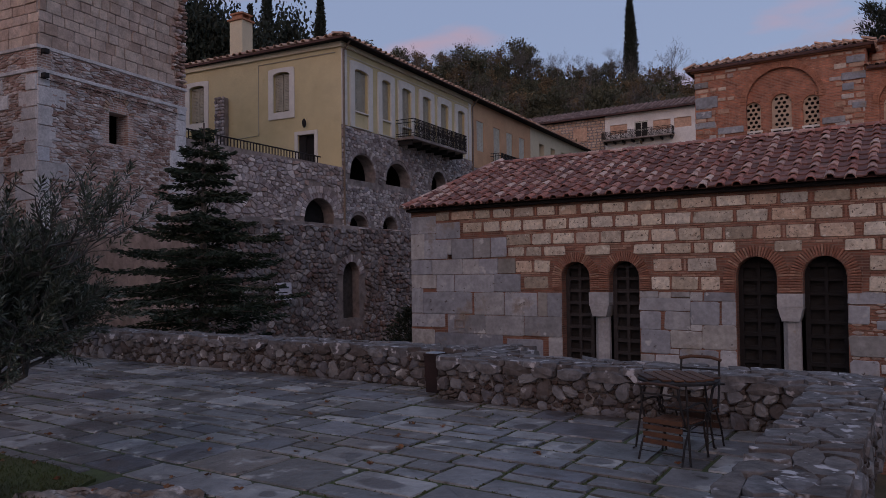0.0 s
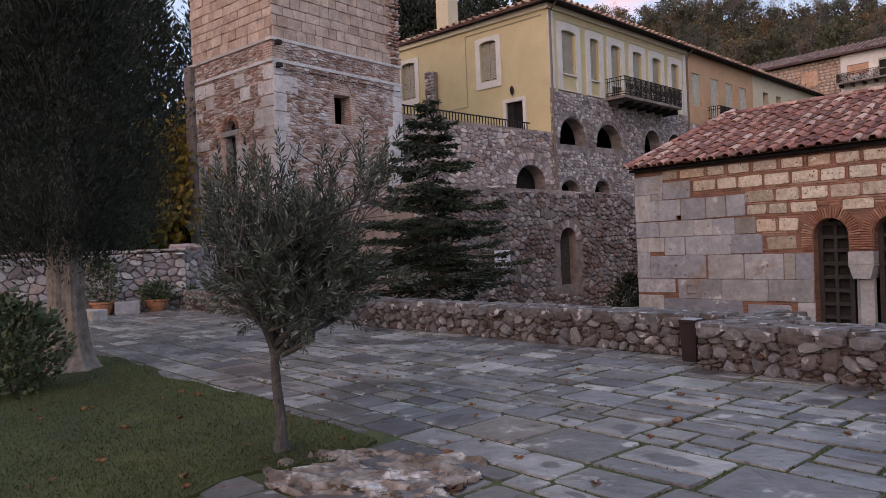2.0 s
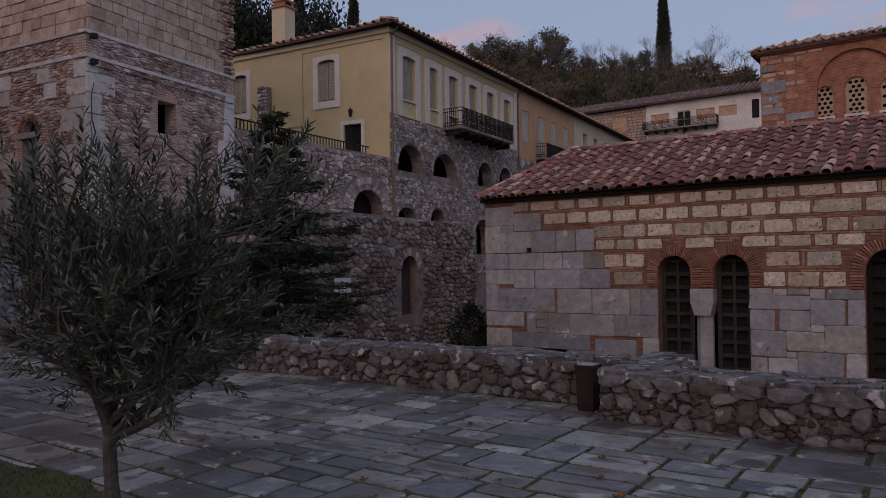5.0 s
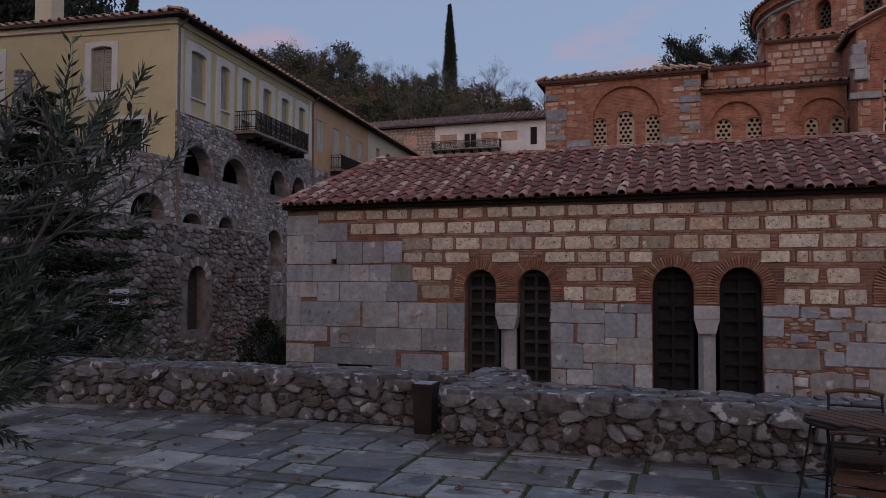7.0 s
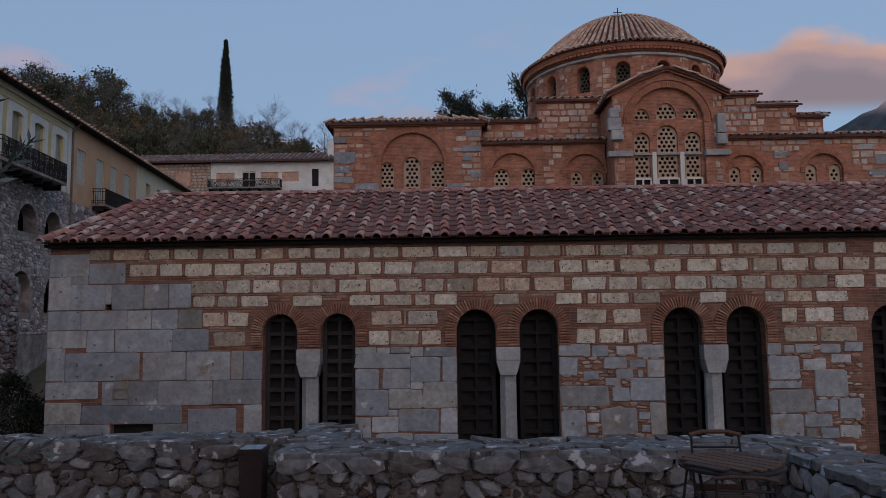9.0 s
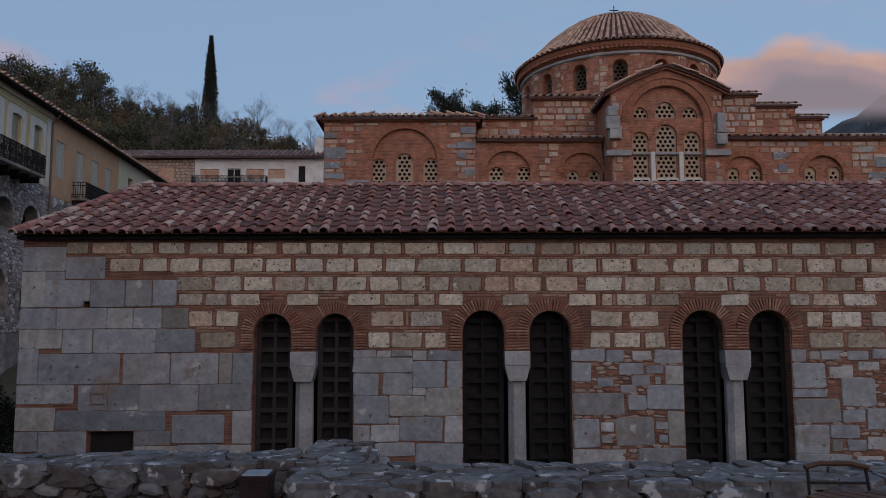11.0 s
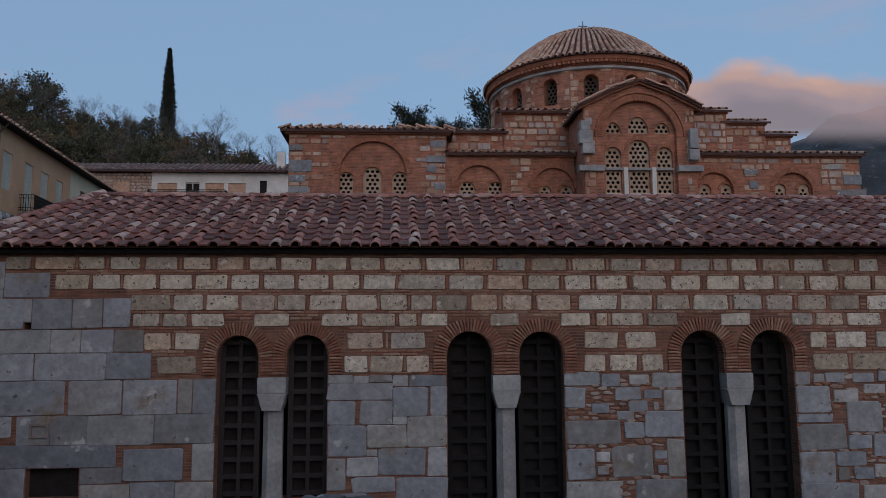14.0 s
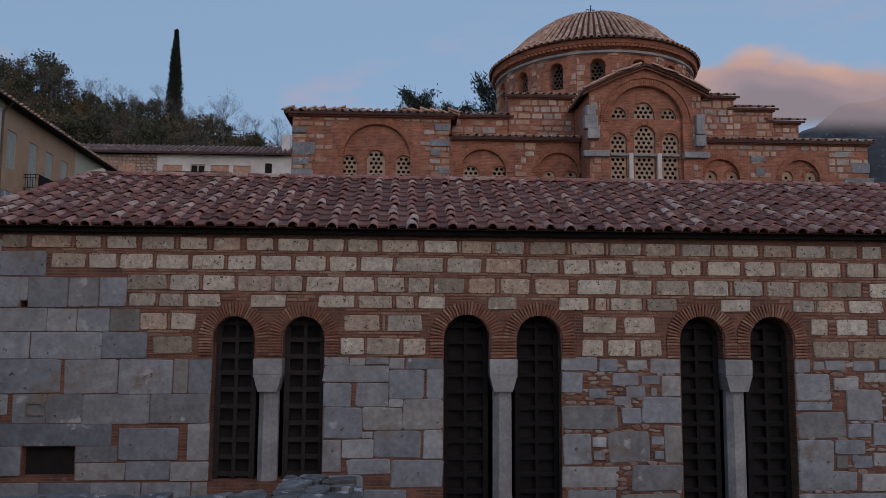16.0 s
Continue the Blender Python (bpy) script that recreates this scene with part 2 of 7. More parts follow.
M_CSTONE = mat("church_tuff_blocks", [(.42, .25, .17), (.52, .37, .27), (.36, .205, .135), (.38, .35, .335), (.58, .46, .355), (.44, .29, .21)], "obj", nscale=3, amount=.3, bump=.5, bscale=14, stains=((.30, .155, .10), 1.1, .38))
M_CSTONE_I = mat("church_drum_blocks", [(.48, .30, .21), (.56, .40, .30), (.42, .26, .18), (.58, .46, .36)], "isl", nscale=4, amount=.3, bump=.4)
M_CHIP = mat("dark_packing_stones", [(.038, .026, .021), (.062, .046, .039), (.05, .044, .041), (.10, .09, .082), (.058, .034, .027)], "isl", nscale=9, amount=.4, bump=.5)
M_TRUB = mat("tower_rubble", [(.44, .36, .325), (.58, .51, .475), (.30, .165, .125), (.54, .51, .50), (.39, .235, .185), (.22, .13, .105), (.36, .23, .185), (.62, .57, .535), (.33, .18, .135)], "isl", nscale=3, amount=.45, bump=.9, bscale=13, stains=((.24, .15, .125), .8, .38), lichen=((.58, .53, .505), 1.4, .36))
M_TBLOCK = mat("tower_upper_blocks", [(.50, .36, .29), (.60, .47, .38), (.42, .29, .225), (.55, .43, .36)], "isl", nscale=2.2, amount=.3, bump=.6, bscale=14, stains=((.34, .235, .19), .9, .36))
M_BRICKT = brick_mat("tower_brick_packing", (.34, .18, .13), (.52, .38, .32), (.55, .47, .42), bh=.05, joint=.04)
M_TOWER = mat("tower_quoins", [(.50, .505, .52), (.60, .59, .58), (.42, .385, .365), (.64, .63, .62), (.53, .475, .445)], "obj", nscale=2, amount=.25, bump=.6, bscale=14, stains=((.40, .27, .22), 1.3, .34), pits=((.22, .18, .16), 8, .27))
M_PIPE = mat("brown_painted_pipe", [(.16, .115, .085), (.20, .15, .11)], nscale=5, amount=.3, rough=.6, bump=.1)
M_TILE = mat("terracotta_tiles", [(.243, .090, .067), (.325, .127, .095), (.153, .063, .053), (.397, .189, .149), (.271, .103, .077), (.541, .397, .333), (.189, .077, .062), (.316, .127, .095), (.469, .279, .226), (.226, .108, .090)], "obj", nscale=6, amount=.35, bump=.4, bscale=20, stains=((.15, .10, .09), 3.5, .35), lichen=((.48, .38, .32), 7, .30))
M_TILE_I = mat("terracotta_tiles_far", [(.243, .090, .067), (.325, .127, .095), (.153, .063, .053), (.397, .189, .149), (.271, .103, .077), (.541, .397, .333), (.189, .077, .062), (.316, .127, .095), (.469, .279, .226), (.226, .108, .090)], "isl", nscale=6, amount=.35, bump=.4, bscale=20, stains=((.15, .10, .09), 3.5, .35), lichen=((.48, .38, .32), 7, .30))
# pans darker than the covers: shade in the valleys is put into their colour
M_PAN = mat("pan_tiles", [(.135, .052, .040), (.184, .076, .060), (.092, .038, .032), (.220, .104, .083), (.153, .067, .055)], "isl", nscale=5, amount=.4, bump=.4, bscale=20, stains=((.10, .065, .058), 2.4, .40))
M_TILE_C = mat("church_tiles", [(.46, .245, .16), (.57, .35, .245), (.37, .19, .13), (.62, .43, .315), (.50, .285, .195)], "isl", nscale=4, amount=.35, bump=.3, stains=((.30, .19, .14), 1.5, .36))
M_TILE_G = mat("weathered_far_tiles", [(.17, .105, .088), (.24, .155, .13), (.13, .085, .075), (.30, .21, .18)], "isl", nscale=4, amount=.35, bump=.3)
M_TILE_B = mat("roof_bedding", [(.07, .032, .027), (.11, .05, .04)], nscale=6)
M_MARBLE = mat("weathered_marble", [(.37, .365, .36), (.28, .28, .28), (.43, .415, .395)], nscale=2.5, amount=.15, bump=.2, bscale=14, stains=((.32, .265, .21), 2.2, .33))
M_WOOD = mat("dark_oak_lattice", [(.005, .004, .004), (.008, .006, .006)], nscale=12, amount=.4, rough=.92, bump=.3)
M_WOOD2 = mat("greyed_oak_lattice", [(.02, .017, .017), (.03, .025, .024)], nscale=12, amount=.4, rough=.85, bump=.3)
# near-black for sheets in openings: the shade of the rooms put into colour
M_VOID = mat("painted_interior_shade", [(.012, .011, .011), (.02, .018, .017)], rough=1, bump=0)
M_SLAB = mat("paving_slabs", [(.099, .103, .112), (.206, .211, .211), (.067, .071, .082), (.344, .340, .327), (.142, .144, .142), (.090, .084, .080), (.267, .267, .258), (.116, .121, .138), (.189, .165, .144), (.082, .086, .095), (.163, .146, .129)], "obj", rough=.36, nscale=3.2, amount=.42, bump=.45, bscale=13, stains=((.04, .037, .036), .8, .41), lichen=((.34, .34, .325), 3.2, .375), pits=((.06, .056, .05), 6, .35))
M_SLAB_I = mat("paving_slabs_far", [(.099, .103, .112), (.206, .211, .211), (.067, .071, .082), (.344, .340, .327), (.142, .144, .142), (.090, .084, .080), (.267, .267, .258), (.116, .121, .138), (.189, .165, .144), (.082, .086, .095), (.163, .146, .129)], "isl", rough=.36, nscale=3.2, amount=.42, bump=.45, bscale=13, stains=((.04, .037, .036), .8, .41), lichen=((.34, .34, .325), 3.2, .375), pits=((.06, .056, .05), 6, .35))
wet_spot(M_SLAB)
M_JOINT = mat("mossy_joint_soil", [(.030, .034, .014), (.045, .066, .016), (.05, .045, .028)], nscale=4, amount=.4, bump=.5)
M_SOIL = mat("earth", [(.09, .075, .05), (.06, .065, .035), (.12, .10, .07)], nscale=2, amount=.4, bump=.5)
M_HILL = mat("wooded_ground", [(.045, .05, .025), (.08, .065, .04), (.06, .045, .03)], nscale=.6, amount=.4, bump=.4)
M_LAWN = mat("lawn_turf", [(.022, .036, .004), (.036, .048, .006), (.048, .048, .010)], nscale=1.3, amount=.4, bump=.8, bscale=60)
M_GRASS = mat("grass_blades", [(.022, .037, .004), (.034, .048, .006), (.048, .049, .010)], "isl", nscale=1.3, amount=.35, bump=0)
M_YELLOW = mat("ochre_plaster", [(.56, .46, .25), (.60, .50, .29)], nscale=.9, amount=.10, bump=.15, stains=((.47, .37, .18), 1.1, .33))
M_ORANGE = mat("apricot_plaster", [(.56, .31, .175), (.60, .36, .21)], nscale=1.0, amount=.10, bump=.15)
M_CREAM = mat("cream_plaster", [(.60, .52, .36), (.64, .56, .40)], nscale=1.2, amount=.07, bump=.15)
M_WHITE = mat("white_trim", [(.70, .67, .60), (.64, .61, .55)], nscale=2, amount=.08, bump=.12)
M_WHITEW = mat("whitewash", [(.72, .70, .66), (.62, .59, .55)], nscale=1.2, amount=.12, bump=.2, stains=((.45, .36, .28), .9, .33))
M_SHUT = mat("shutter_paint", [(.35, .325, .25), (.39, .36, .285)], nscale=4, amount=.15, rough=.6)
M_SHUTG = mat("grey_green_shutters", [(.56, .55, .46), (.48, .48, .41)], nscale=4, amount=.15, rough=.6)
M_PINKB = mat("bricked_up_infill", [(.48, .28, .19), (.54, .35, .25)], nscale=3, amount=.3, bump=.4)
M_IRON = mat("wrought_iron", [(.010, .010, .011), (.022, .017, .015)], nscale=12, rough=.75, metal=.2, bump=.2)
M_RUST = mat("rusted_steel_planter", [(.014, .006, .006), (.024, .009, .008)], nscale=8, amount=.4, rough=.92, bump=.4)
M_ZINC = mat("zinc_tray", [(.32, .36, .40), (.22, .25, .28)], nscale=8, amount=.3, rough=.4, metal=.7)
M_SLAT = mat("chair_slats", [(.060, .025, .013), (.090, .037, .017), (.042, .019, .012)], "obj", nscale=14, amount=.35, rough=.8, bump=.2)
M_TERRA = mat("terracotta_pot", [(.36, .15, .08), (.42, .19, .11)], nscale=9, amount=.25, bump=.2)
M_SHEET = mat("pale_sheet", [(.62, .63, .68), (.55, .55, .6)], nscale=3, amount=.1)
M_BARK = mat("bark", [(.13, .105, .09), (.20, .165, .14), (.095, .08, .068)], nscale=9, amount=.4, bump=.9, bscale=20)
M_BARK_G = mat("grey_olive_bark", [(.075, .07, .062), (.045, .042, .038), (.10, .095, .085)], nscale=14, amount=.4, bump=.9, bscale=30)
M_OLIVE = mat("olive_leaves", [(.018, .030, .018), (.034, .050, .030), (.024, .038, .022), (.13, .155, .125), (.020, .034, .020), (.042, .058, .036), (.028, .043, .027)], "isl", nscale=3, amount=.2, bump=0, rough=.5)
M_SPRUCE = mat("spruce_needles", [(.012, .022, .013), (.026, .044, .022), (.018, .031, .017)], "isl", nscale=3, amount=.25, bump=0)
M_CYPR = mat("cypress_foliage", [(.009, .016, .010), (.021, .031, .018), (.014, .023, .014)], "isl", nscale=1.0, amount=.4, bump=0)
M_JUNIP = mat("juniper_foliage", [(.009, .0165, .011), (.016, .0255, .0165), (.012, .020, .013)], "isl", nscale=1.0, amount=.4, bump=0)
# hillside leaves greyed and lightened: distance haze is put into their colour
M_OAK = mat("evergreen_oak_leaves", [(.045, .052, .03), (.078, .082, .047), (.105, .10, .058)], "isl", nscale=.4, amount=.45, bump=0)
M_AUTUMN = mat("autumn_leaves", [(.13, .088, .045), (.18, .115, .052), (.10, .083, .048)], "isl", nscale=.4, amount=.45, bump=0)
M_GOLD = mat("golden_leaves", [(.30, .17, .025), (.38, .24, .04), (.16, .12, .03)], "isl", nscale=1, amount=.3, bump=0)
M_TWIG = mat("bare_twigs", [(.13, .112, .098), (.09, .078, .068)], nscale=3, bump=0)
M_BUSH = mat("shrub_leaves", [(.025, .05, .02), (.045, .075, .03), (.07, .09, .05)], "isl", nscale=3, amount=.25, bump=0)
M_DEAD = mat("fallen_leaves", [(.160, .052, .024), (.208, .096, .040), (.096, .048, .028)], "isl", nscale=5, amount=.3, bump=0)
M_MOUNT = mat("far_mountain", [(.024, .028, .032), (.04, .044, .048), (.022, .028, .03)], nscale=.02, amount=.45, bump=0, stains=((.15, .15, .155), .03, .37))


# ---- builders ----
def mesh_from(name, verts, faces):
    me = bpy.data.meshes.new(name)
    me.from_pydata([tuple(v) for v in verts], [], [tuple(f) for f in faces])
    me.update()
    return me


def part(name, bm, material, parent=None, label=""):
    """One mesh object out of a bmesh or a mesh, under a thing or under a part."""
    if isinstance(bm, bpy.types.Mesh):
        me = bm
    else:
        me = bpy.data.meshes.new(name)
        bmesh.ops.recalc_face_normals(bm, faces=bm.faces)
        bm.to_mesh(me)
        bm.free()
    if material and not me.materials:
        me.materials.append(material)
    ob = new(name, me)
    if parent:
        ob.parent = parent
    if label:
        ob["label"] = label
    return ob


def thing(name, m, label, category, group="", kind=""):
    ob = new(name)
    ob.empty_display_size = 0.2
    ob.matrix_world = m
    return tagged(ob, label, category, group, kind)


def facing(x, y, dx, dy, z=0.0):
    """A frame on a wall: local x along (dx, dy), local y into the wall, z up."""
    return pose(x, y, z, 0, 0, math.degrees(math.atan2(dy, dx)))


def add_box(bm, x0, x1, y0, y1, z0, z1, bevel=0.0):
    r = bmesh.ops.create_cube(bm, size=1)
    for v in r["verts"]:
        v.co = Vector((x0 + (x1 - x0) * (v.co.x + .5), y0 + (y1 - y0) * (v.co.y + .5), z0 + (z1 - z0) * (v.co.z + .5)))
    if bevel:
        es = list({e for v in r["verts"] for e in v.link_edges})
        bmesh.ops.bevel(bm, geom=es, offset=bevel, segments=2, affect="EDGES", profile=0.6)
    return bm


def box(x0, x1, y0, y1, z0, z1, bevel=0.0):
    return add_box(bmesh.new(), x0, x1, y0, y1, z0, z1, bevel)


def add_tube(bm, pts, r, sides=6, r2=None):
    """A round bar along points, tapering to r2."""
    pts = [Vector(p) for p in pts]
    rings = []
    for i, p in enumerate(pts):
        d = (pts[min(i + 1, len(pts) - 1)] - pts[max(i - 1, 0)]).normalized()
        a = d.orthogonal().normalized()
        b = d.cross(a)
        if i and rings:
            pa = (rings[-1][0].co - pts[i - 1])
            pa = (pa - d * pa.dot(d))
            if pa.length > 1e-6:
                a = pa.normalized()
                b = d.cross(a)
        rr = r if r2 is None else r + (r2 - r) * i / (len(pts) - 1)
        rings.append([bm.verts.new(p + (a * math.cos(k * 2 * math.pi / sides) + b * math.sin(k * 2 * math.pi / sides)) * rr) for k in range(sides)])
    for q, s in zip(rings, rings[1:]):
        for k in range(sides):
            bm.faces.new((q[k], q[(k + 1) % sides], s[(k + 1) % sides], s[k]))
    bm.faces.new(rings[0][::-1])
    bm.faces.new(rings[-1])
    return bm


def add_lathe(bm, profile, sides=20, at=(0, 0)):
    rings = [[bm.verts.new((at[0] + r * math.cos(k * 2 * math.pi / sides), at[1] + r * math.sin(k * 2 * math.pi / sides), z)) for k in range(sides)] for r, z in profile]
    for q, s in zip(rings, rings[1:]):
        for k in range(sides):
            bm.faces.new((q[k], q[(k + 1) % sides], s[(k + 1) % sides], s[k]))
    bm.faces.new(rings[0][::-1])
    bm.faces.new(rings[-1])
    return bm


def arch_pts(x0, x1, zb, zs, rise=None, n=10):
    """An opening's outline: straight sides up to zs, then an arch."""
    c, r = (x0 + x1) / 2, (x1 - x0) / 2
    h = r if rise is None else rise
    return [(x0, zb), (x1, zb)] + [(c + r * math.cos(math.pi * k / n), zs + h * math.sin(math.pi * k / n)) for k in range(n + 1)]


def wall_bm(outline, holes, thick, y0=0.0):
    """A wall with openings through it: outlines in x and z, front face at y0, thick towards +y."""
    bm = bmesh.new()
    edges = []
    for loop in [outline] + holes:
        vs = [bm.verts.new((x, y0, z)) for x, z in loop]
        edges += [bm.edges.new((vs[i], vs[(i + 1) % len(vs)])) for i in range(len(vs))]
    r = bmesh.ops.triangle_fill(bm, use_beauty=True, use_dissolve=False, edges=edges)
    fs = [f for f in r["geom"] if isinstance(f, bmesh.types.BMFace)]
    ex = bmesh.ops.extrude_face_region(bm, geom=fs)
    bmesh.ops.translate(bm, verts=[v for v in ex["geom"] if isinstance(v, bmesh.types.BMVert)], vec=(0, thick, 0))
    return bm


def plate(pts, y0, y1):
    """A flat outline in x and z given thickness between y0 and y1."""
    bm = bmesh.new()
    f = bm.faces.new([bm.verts.new((x, y0, z)) for x, z in pts])
    ex = bmesh.ops.extrude_face_region(bm, geom=[f])
    bmesh.ops.translate(bm, verts=[v for v in ex["geom"] if isinstance(v, bmesh.types.BMVert)], vec=(0, y1 - y0, 0))
    return bm


def stone_shape(rng, cut=0.12, jit=0.03, bulge=0.12, corners=4):
    """A block of size 1: x and z from -0.5 to 0.5, back at y 0, face at y -1."""
    out = []
    if corners == 4:
        for sx, sz in ((-1, -1), (1, -1), (1, 1), (-1, 1)):
            c = cut * rng.uniform(.5, 1.5)
            a, b = (sx * .5, sz * (.5 - c)), (sx * (.5 - c), sz * .5)
            out += [a, b]
        out.sort(key=lambda p: math.atan2(p[1], p[0]))
    else:
        k = corners
        for i in range(k):
            a = 2 * math.pi * (i + rng.uniform(-.25, .25)) / k
            s = 1 / max(abs(math.cos(a)), abs(math.sin(a)))
            r = .5 * (s * .45 + .62) * rng.uniform(.9, 1.04)
            out.append((max(-.52, min(.52, r * math.cos(a))), max(-.52, min(.52, r * math.sin(a)))))
        out.sort(key=lambda p: math.atan2(p[1], p[0]))
    out = [(x + rng.uniform(-jit, jit), z + rng.uniform(-jit, jit)) for x, z in out]
    n = len(out)
    v = [(x, 0, z) for x, z in out] + [(x, -.62, z) for x, z in out]
    v += [(x * (1 - bulge), -1 + rng.uniform(-.12, .12), z * (1 - bulge)) for x, z in out]
    v.append((rng.uniform(-.1, .1), -1 - rng.uniform(.0, .22), rng.uniform(-.1, .1)))
    f = []
    for a, b in ((0, n), (n, 2 * n)):
        for i in range(n):
            f.append((a + i, a + (i + 1) % n, b + (i + 1) % n, b + i))
    f += [(2 * n + i, 2 * n + (i + 1) % n, 3 * n) for i in range(n)]
    return np.array(v, float), f


R0 = random.Random(11)
BLOCKS = [stone_shape(R0, .03, .014, .035) for _ in range(10)]
TUFFS = [stone_shape(R0, .06, .026, .06) for _ in range(14)]
FIELD = [stone_shape(R0, corners=R0.choice((6, 7, 8)), bulge=.28, jit=.04) for _ in range(12)]
MESHES = {}


def shared(kind, shapes, i, material):
    key = (kind, i, material.name)
    if key not in MESHES:
        me = mesh_from(kind, *shapes[i])
        me.materials.append(material)
        MESHES[key] = me
    return MESHES[key]


def lay(parent, name, shapes, material, rects, rng, depth=0.05, y=0.0):
    """Each rect (x, z, w, h) becomes a block of its own on the parent's wall plane."""
    for x, z, w, h in rects:
        i = rng.randrange(len(shapes))
        ob = new(name, shared(name, shapes, i, material))
        ob.parent = parent
        ob.location = (x, y + 0.01, z)
        ob.scale = (w, depth * rng.uniform(.75, 1.25), h)
        ob.rotation_euler = (0, rng.uniform(-.012, .012), 0)


def joined(name, shapes, material, rects, rng, parent, depth=0.05, y=0.0, label="", warp=None):
    """The same blocks joined in one mesh."""
    vs, fs, base = [], [], 0
    for x, z, w, h in rects:
        v, f = shapes[rng.randrange(len(shapes))]
        q = v * (w * rng.choice((-1, 1)), depth * rng.uniform(.6, 1.4), h) + (x, y + 0.01, z)
        if warp:
            q = np.array([warp(*p) for p in q])
        vs.append(q)
        fs += [tuple(i + base for i in t) for t in f]
        base += len(v)
    me = mesh_from(name, np.concatenate(vs), fs)
    ob = part(name, me, material, parent, label)
    return tagged(ob, kind="stuff")


def courses(u0, u1, z0, z1, h, w, rng, gap=0.02, skip=None, hv=.15, wv=.35):
    """Courses of blocks between the limits, with staggered joints; skip(x0, x1, z0, z1) leaves one out."""
    out, z = [], z0
    while z < z1 - h * .3:
        hh = min(h * rng.uniform(1 - hv, 1 + hv), z1 - z)
        if z1 - z - hh < h * .35:
            hh = z1 - z
        u = u0 - w * rng.uniform(0, .6)
        while u < u1:
            ww = w * rng.uniform(1 - wv, 1 + wv)
            a, b = max(u, u0), min(u + ww, u1)
            if b - a > w * .2 and not (skip and skip(a, b, z, z + hh)):
                out.append(((a + b) / 2, z + hh / 2, b - a - gap, hh - gap))
            u += ww
        z += hh
    return out


def outside(holes, pad=0.0):
    """A skip test for round-headed openings (x0, x1, zb, zs, rise)."""
    def test(a, b, c, d):
        for x0, x1, zb, zs, ri in holes:
            m, r = (x0 + x1) / 2, (x1 - x0) / 2 + pad
            if b > m - r and a < m + r and d > zb - pad and c < zs:
                return True
            if b > m - r and a < m + r and c < zs + ri + pad and d > zb:
                px = 0 if a < m < b else min(abs(a - m), abs(b - m))
                pz = max(0, c - zs)
                if (px / r) ** 2 + (pz / (ri + pad)) ** 2 < 1:
                    return True
        return False
    return test


def voussoirs(parent, name, cx, zs, r0, r1, n, material, rng, y=-0.02, depth=0.06, legs=0.0, squash=1.0):
    """Radial bricks round an arch, with straight legs below it."""
    key = ("wedge", material.name)
    if key not in MESHES:
        v, f = stone_shape(random.Random(3), .08, .01, .05)
        me = mesh_from(name, v, f)
        me.materials.append(material)
        MESHES[key] = me
    step = math.pi * (r0 + r1) / 2 / n
    spots = [(cx + math.cos(a) * (r0 + r1) / 2, zs + squash * math.sin(a) * (r0 + r1) / 2, a) for a in (math.pi * (i + .5) / n for i in range(n))]
    k = int(legs / step)
    for i in range(k):
        spots += [(cx - (r0 + r1) / 2, zs - step * (i + .5), math.pi), (cx + (r0 + r1) / 2, zs - step * (i + .5), 0)]
    for x, z, a in spots:
        ob = new(name, MESHES[key])
        ob.parent = parent
        ob.location, ob.rotation_euler = (x, y + .03, z), (0, -a, 0)
        ob.scale = ((r1 - r0) * rng.uniform(.93, 1.0), depth * rng.uniform(.8, 1.2), step * .72)


def ring_joined(vs, fs, cx, zs, r0, r1, n, y, depth, legs=0.0, legdown=0.0):
    """Radial bricks appended to vertex and face lists."""
    v, f = stone_shape(random.Random(3), .08, .01, .05)
    step = math.pi * (r0 + r1) / 2 / n
    for i in range(n):
        a = math.pi * (i + .5) / n
        q = v * (r1 - r0, depth * .7, step * .9)
        c, s = math.cos(a), math.sin(a)
        w = np.stack([cx + (q[:, 0] + (r0 + r1) / 2) * c - q[:, 2] * s, y + q[:, 1], zs + (q[:, 0] + (r0 + r1) / 2) * s + q[:, 2] * c], 1)
        base = sum(len(t) for t in vs)
        vs.append(w)
        fs += [tuple(j + base for j in t) for t in f]


TILE_V, TILE_F = [], []
for j, (yy, rr) in enumerate(((0.0, 1.0), (1.0, .82))):
    for k in range(6):
        a = math.pi * k / 5
        TILE_V.append((rr * math.cos(a), yy, rr * math.sin(a)))
for j, (yy, rr) in enumerate(((0.0, .82), (1.0, .64))):
    for k in range(6):
        a = math.pi * k / 5
        TILE_V.append((rr * math.cos(a), yy, rr * math.sin(a)))
for k in range(5):
    TILE_F += [(k, k + 1, k + 7, k + 6), (12 + k + 1, 12 + k, 18 + k, 18 + k + 1), (k + 1, k, 12 + k, 12 + k + 1)]
TILE_V = np.array(TILE_V)


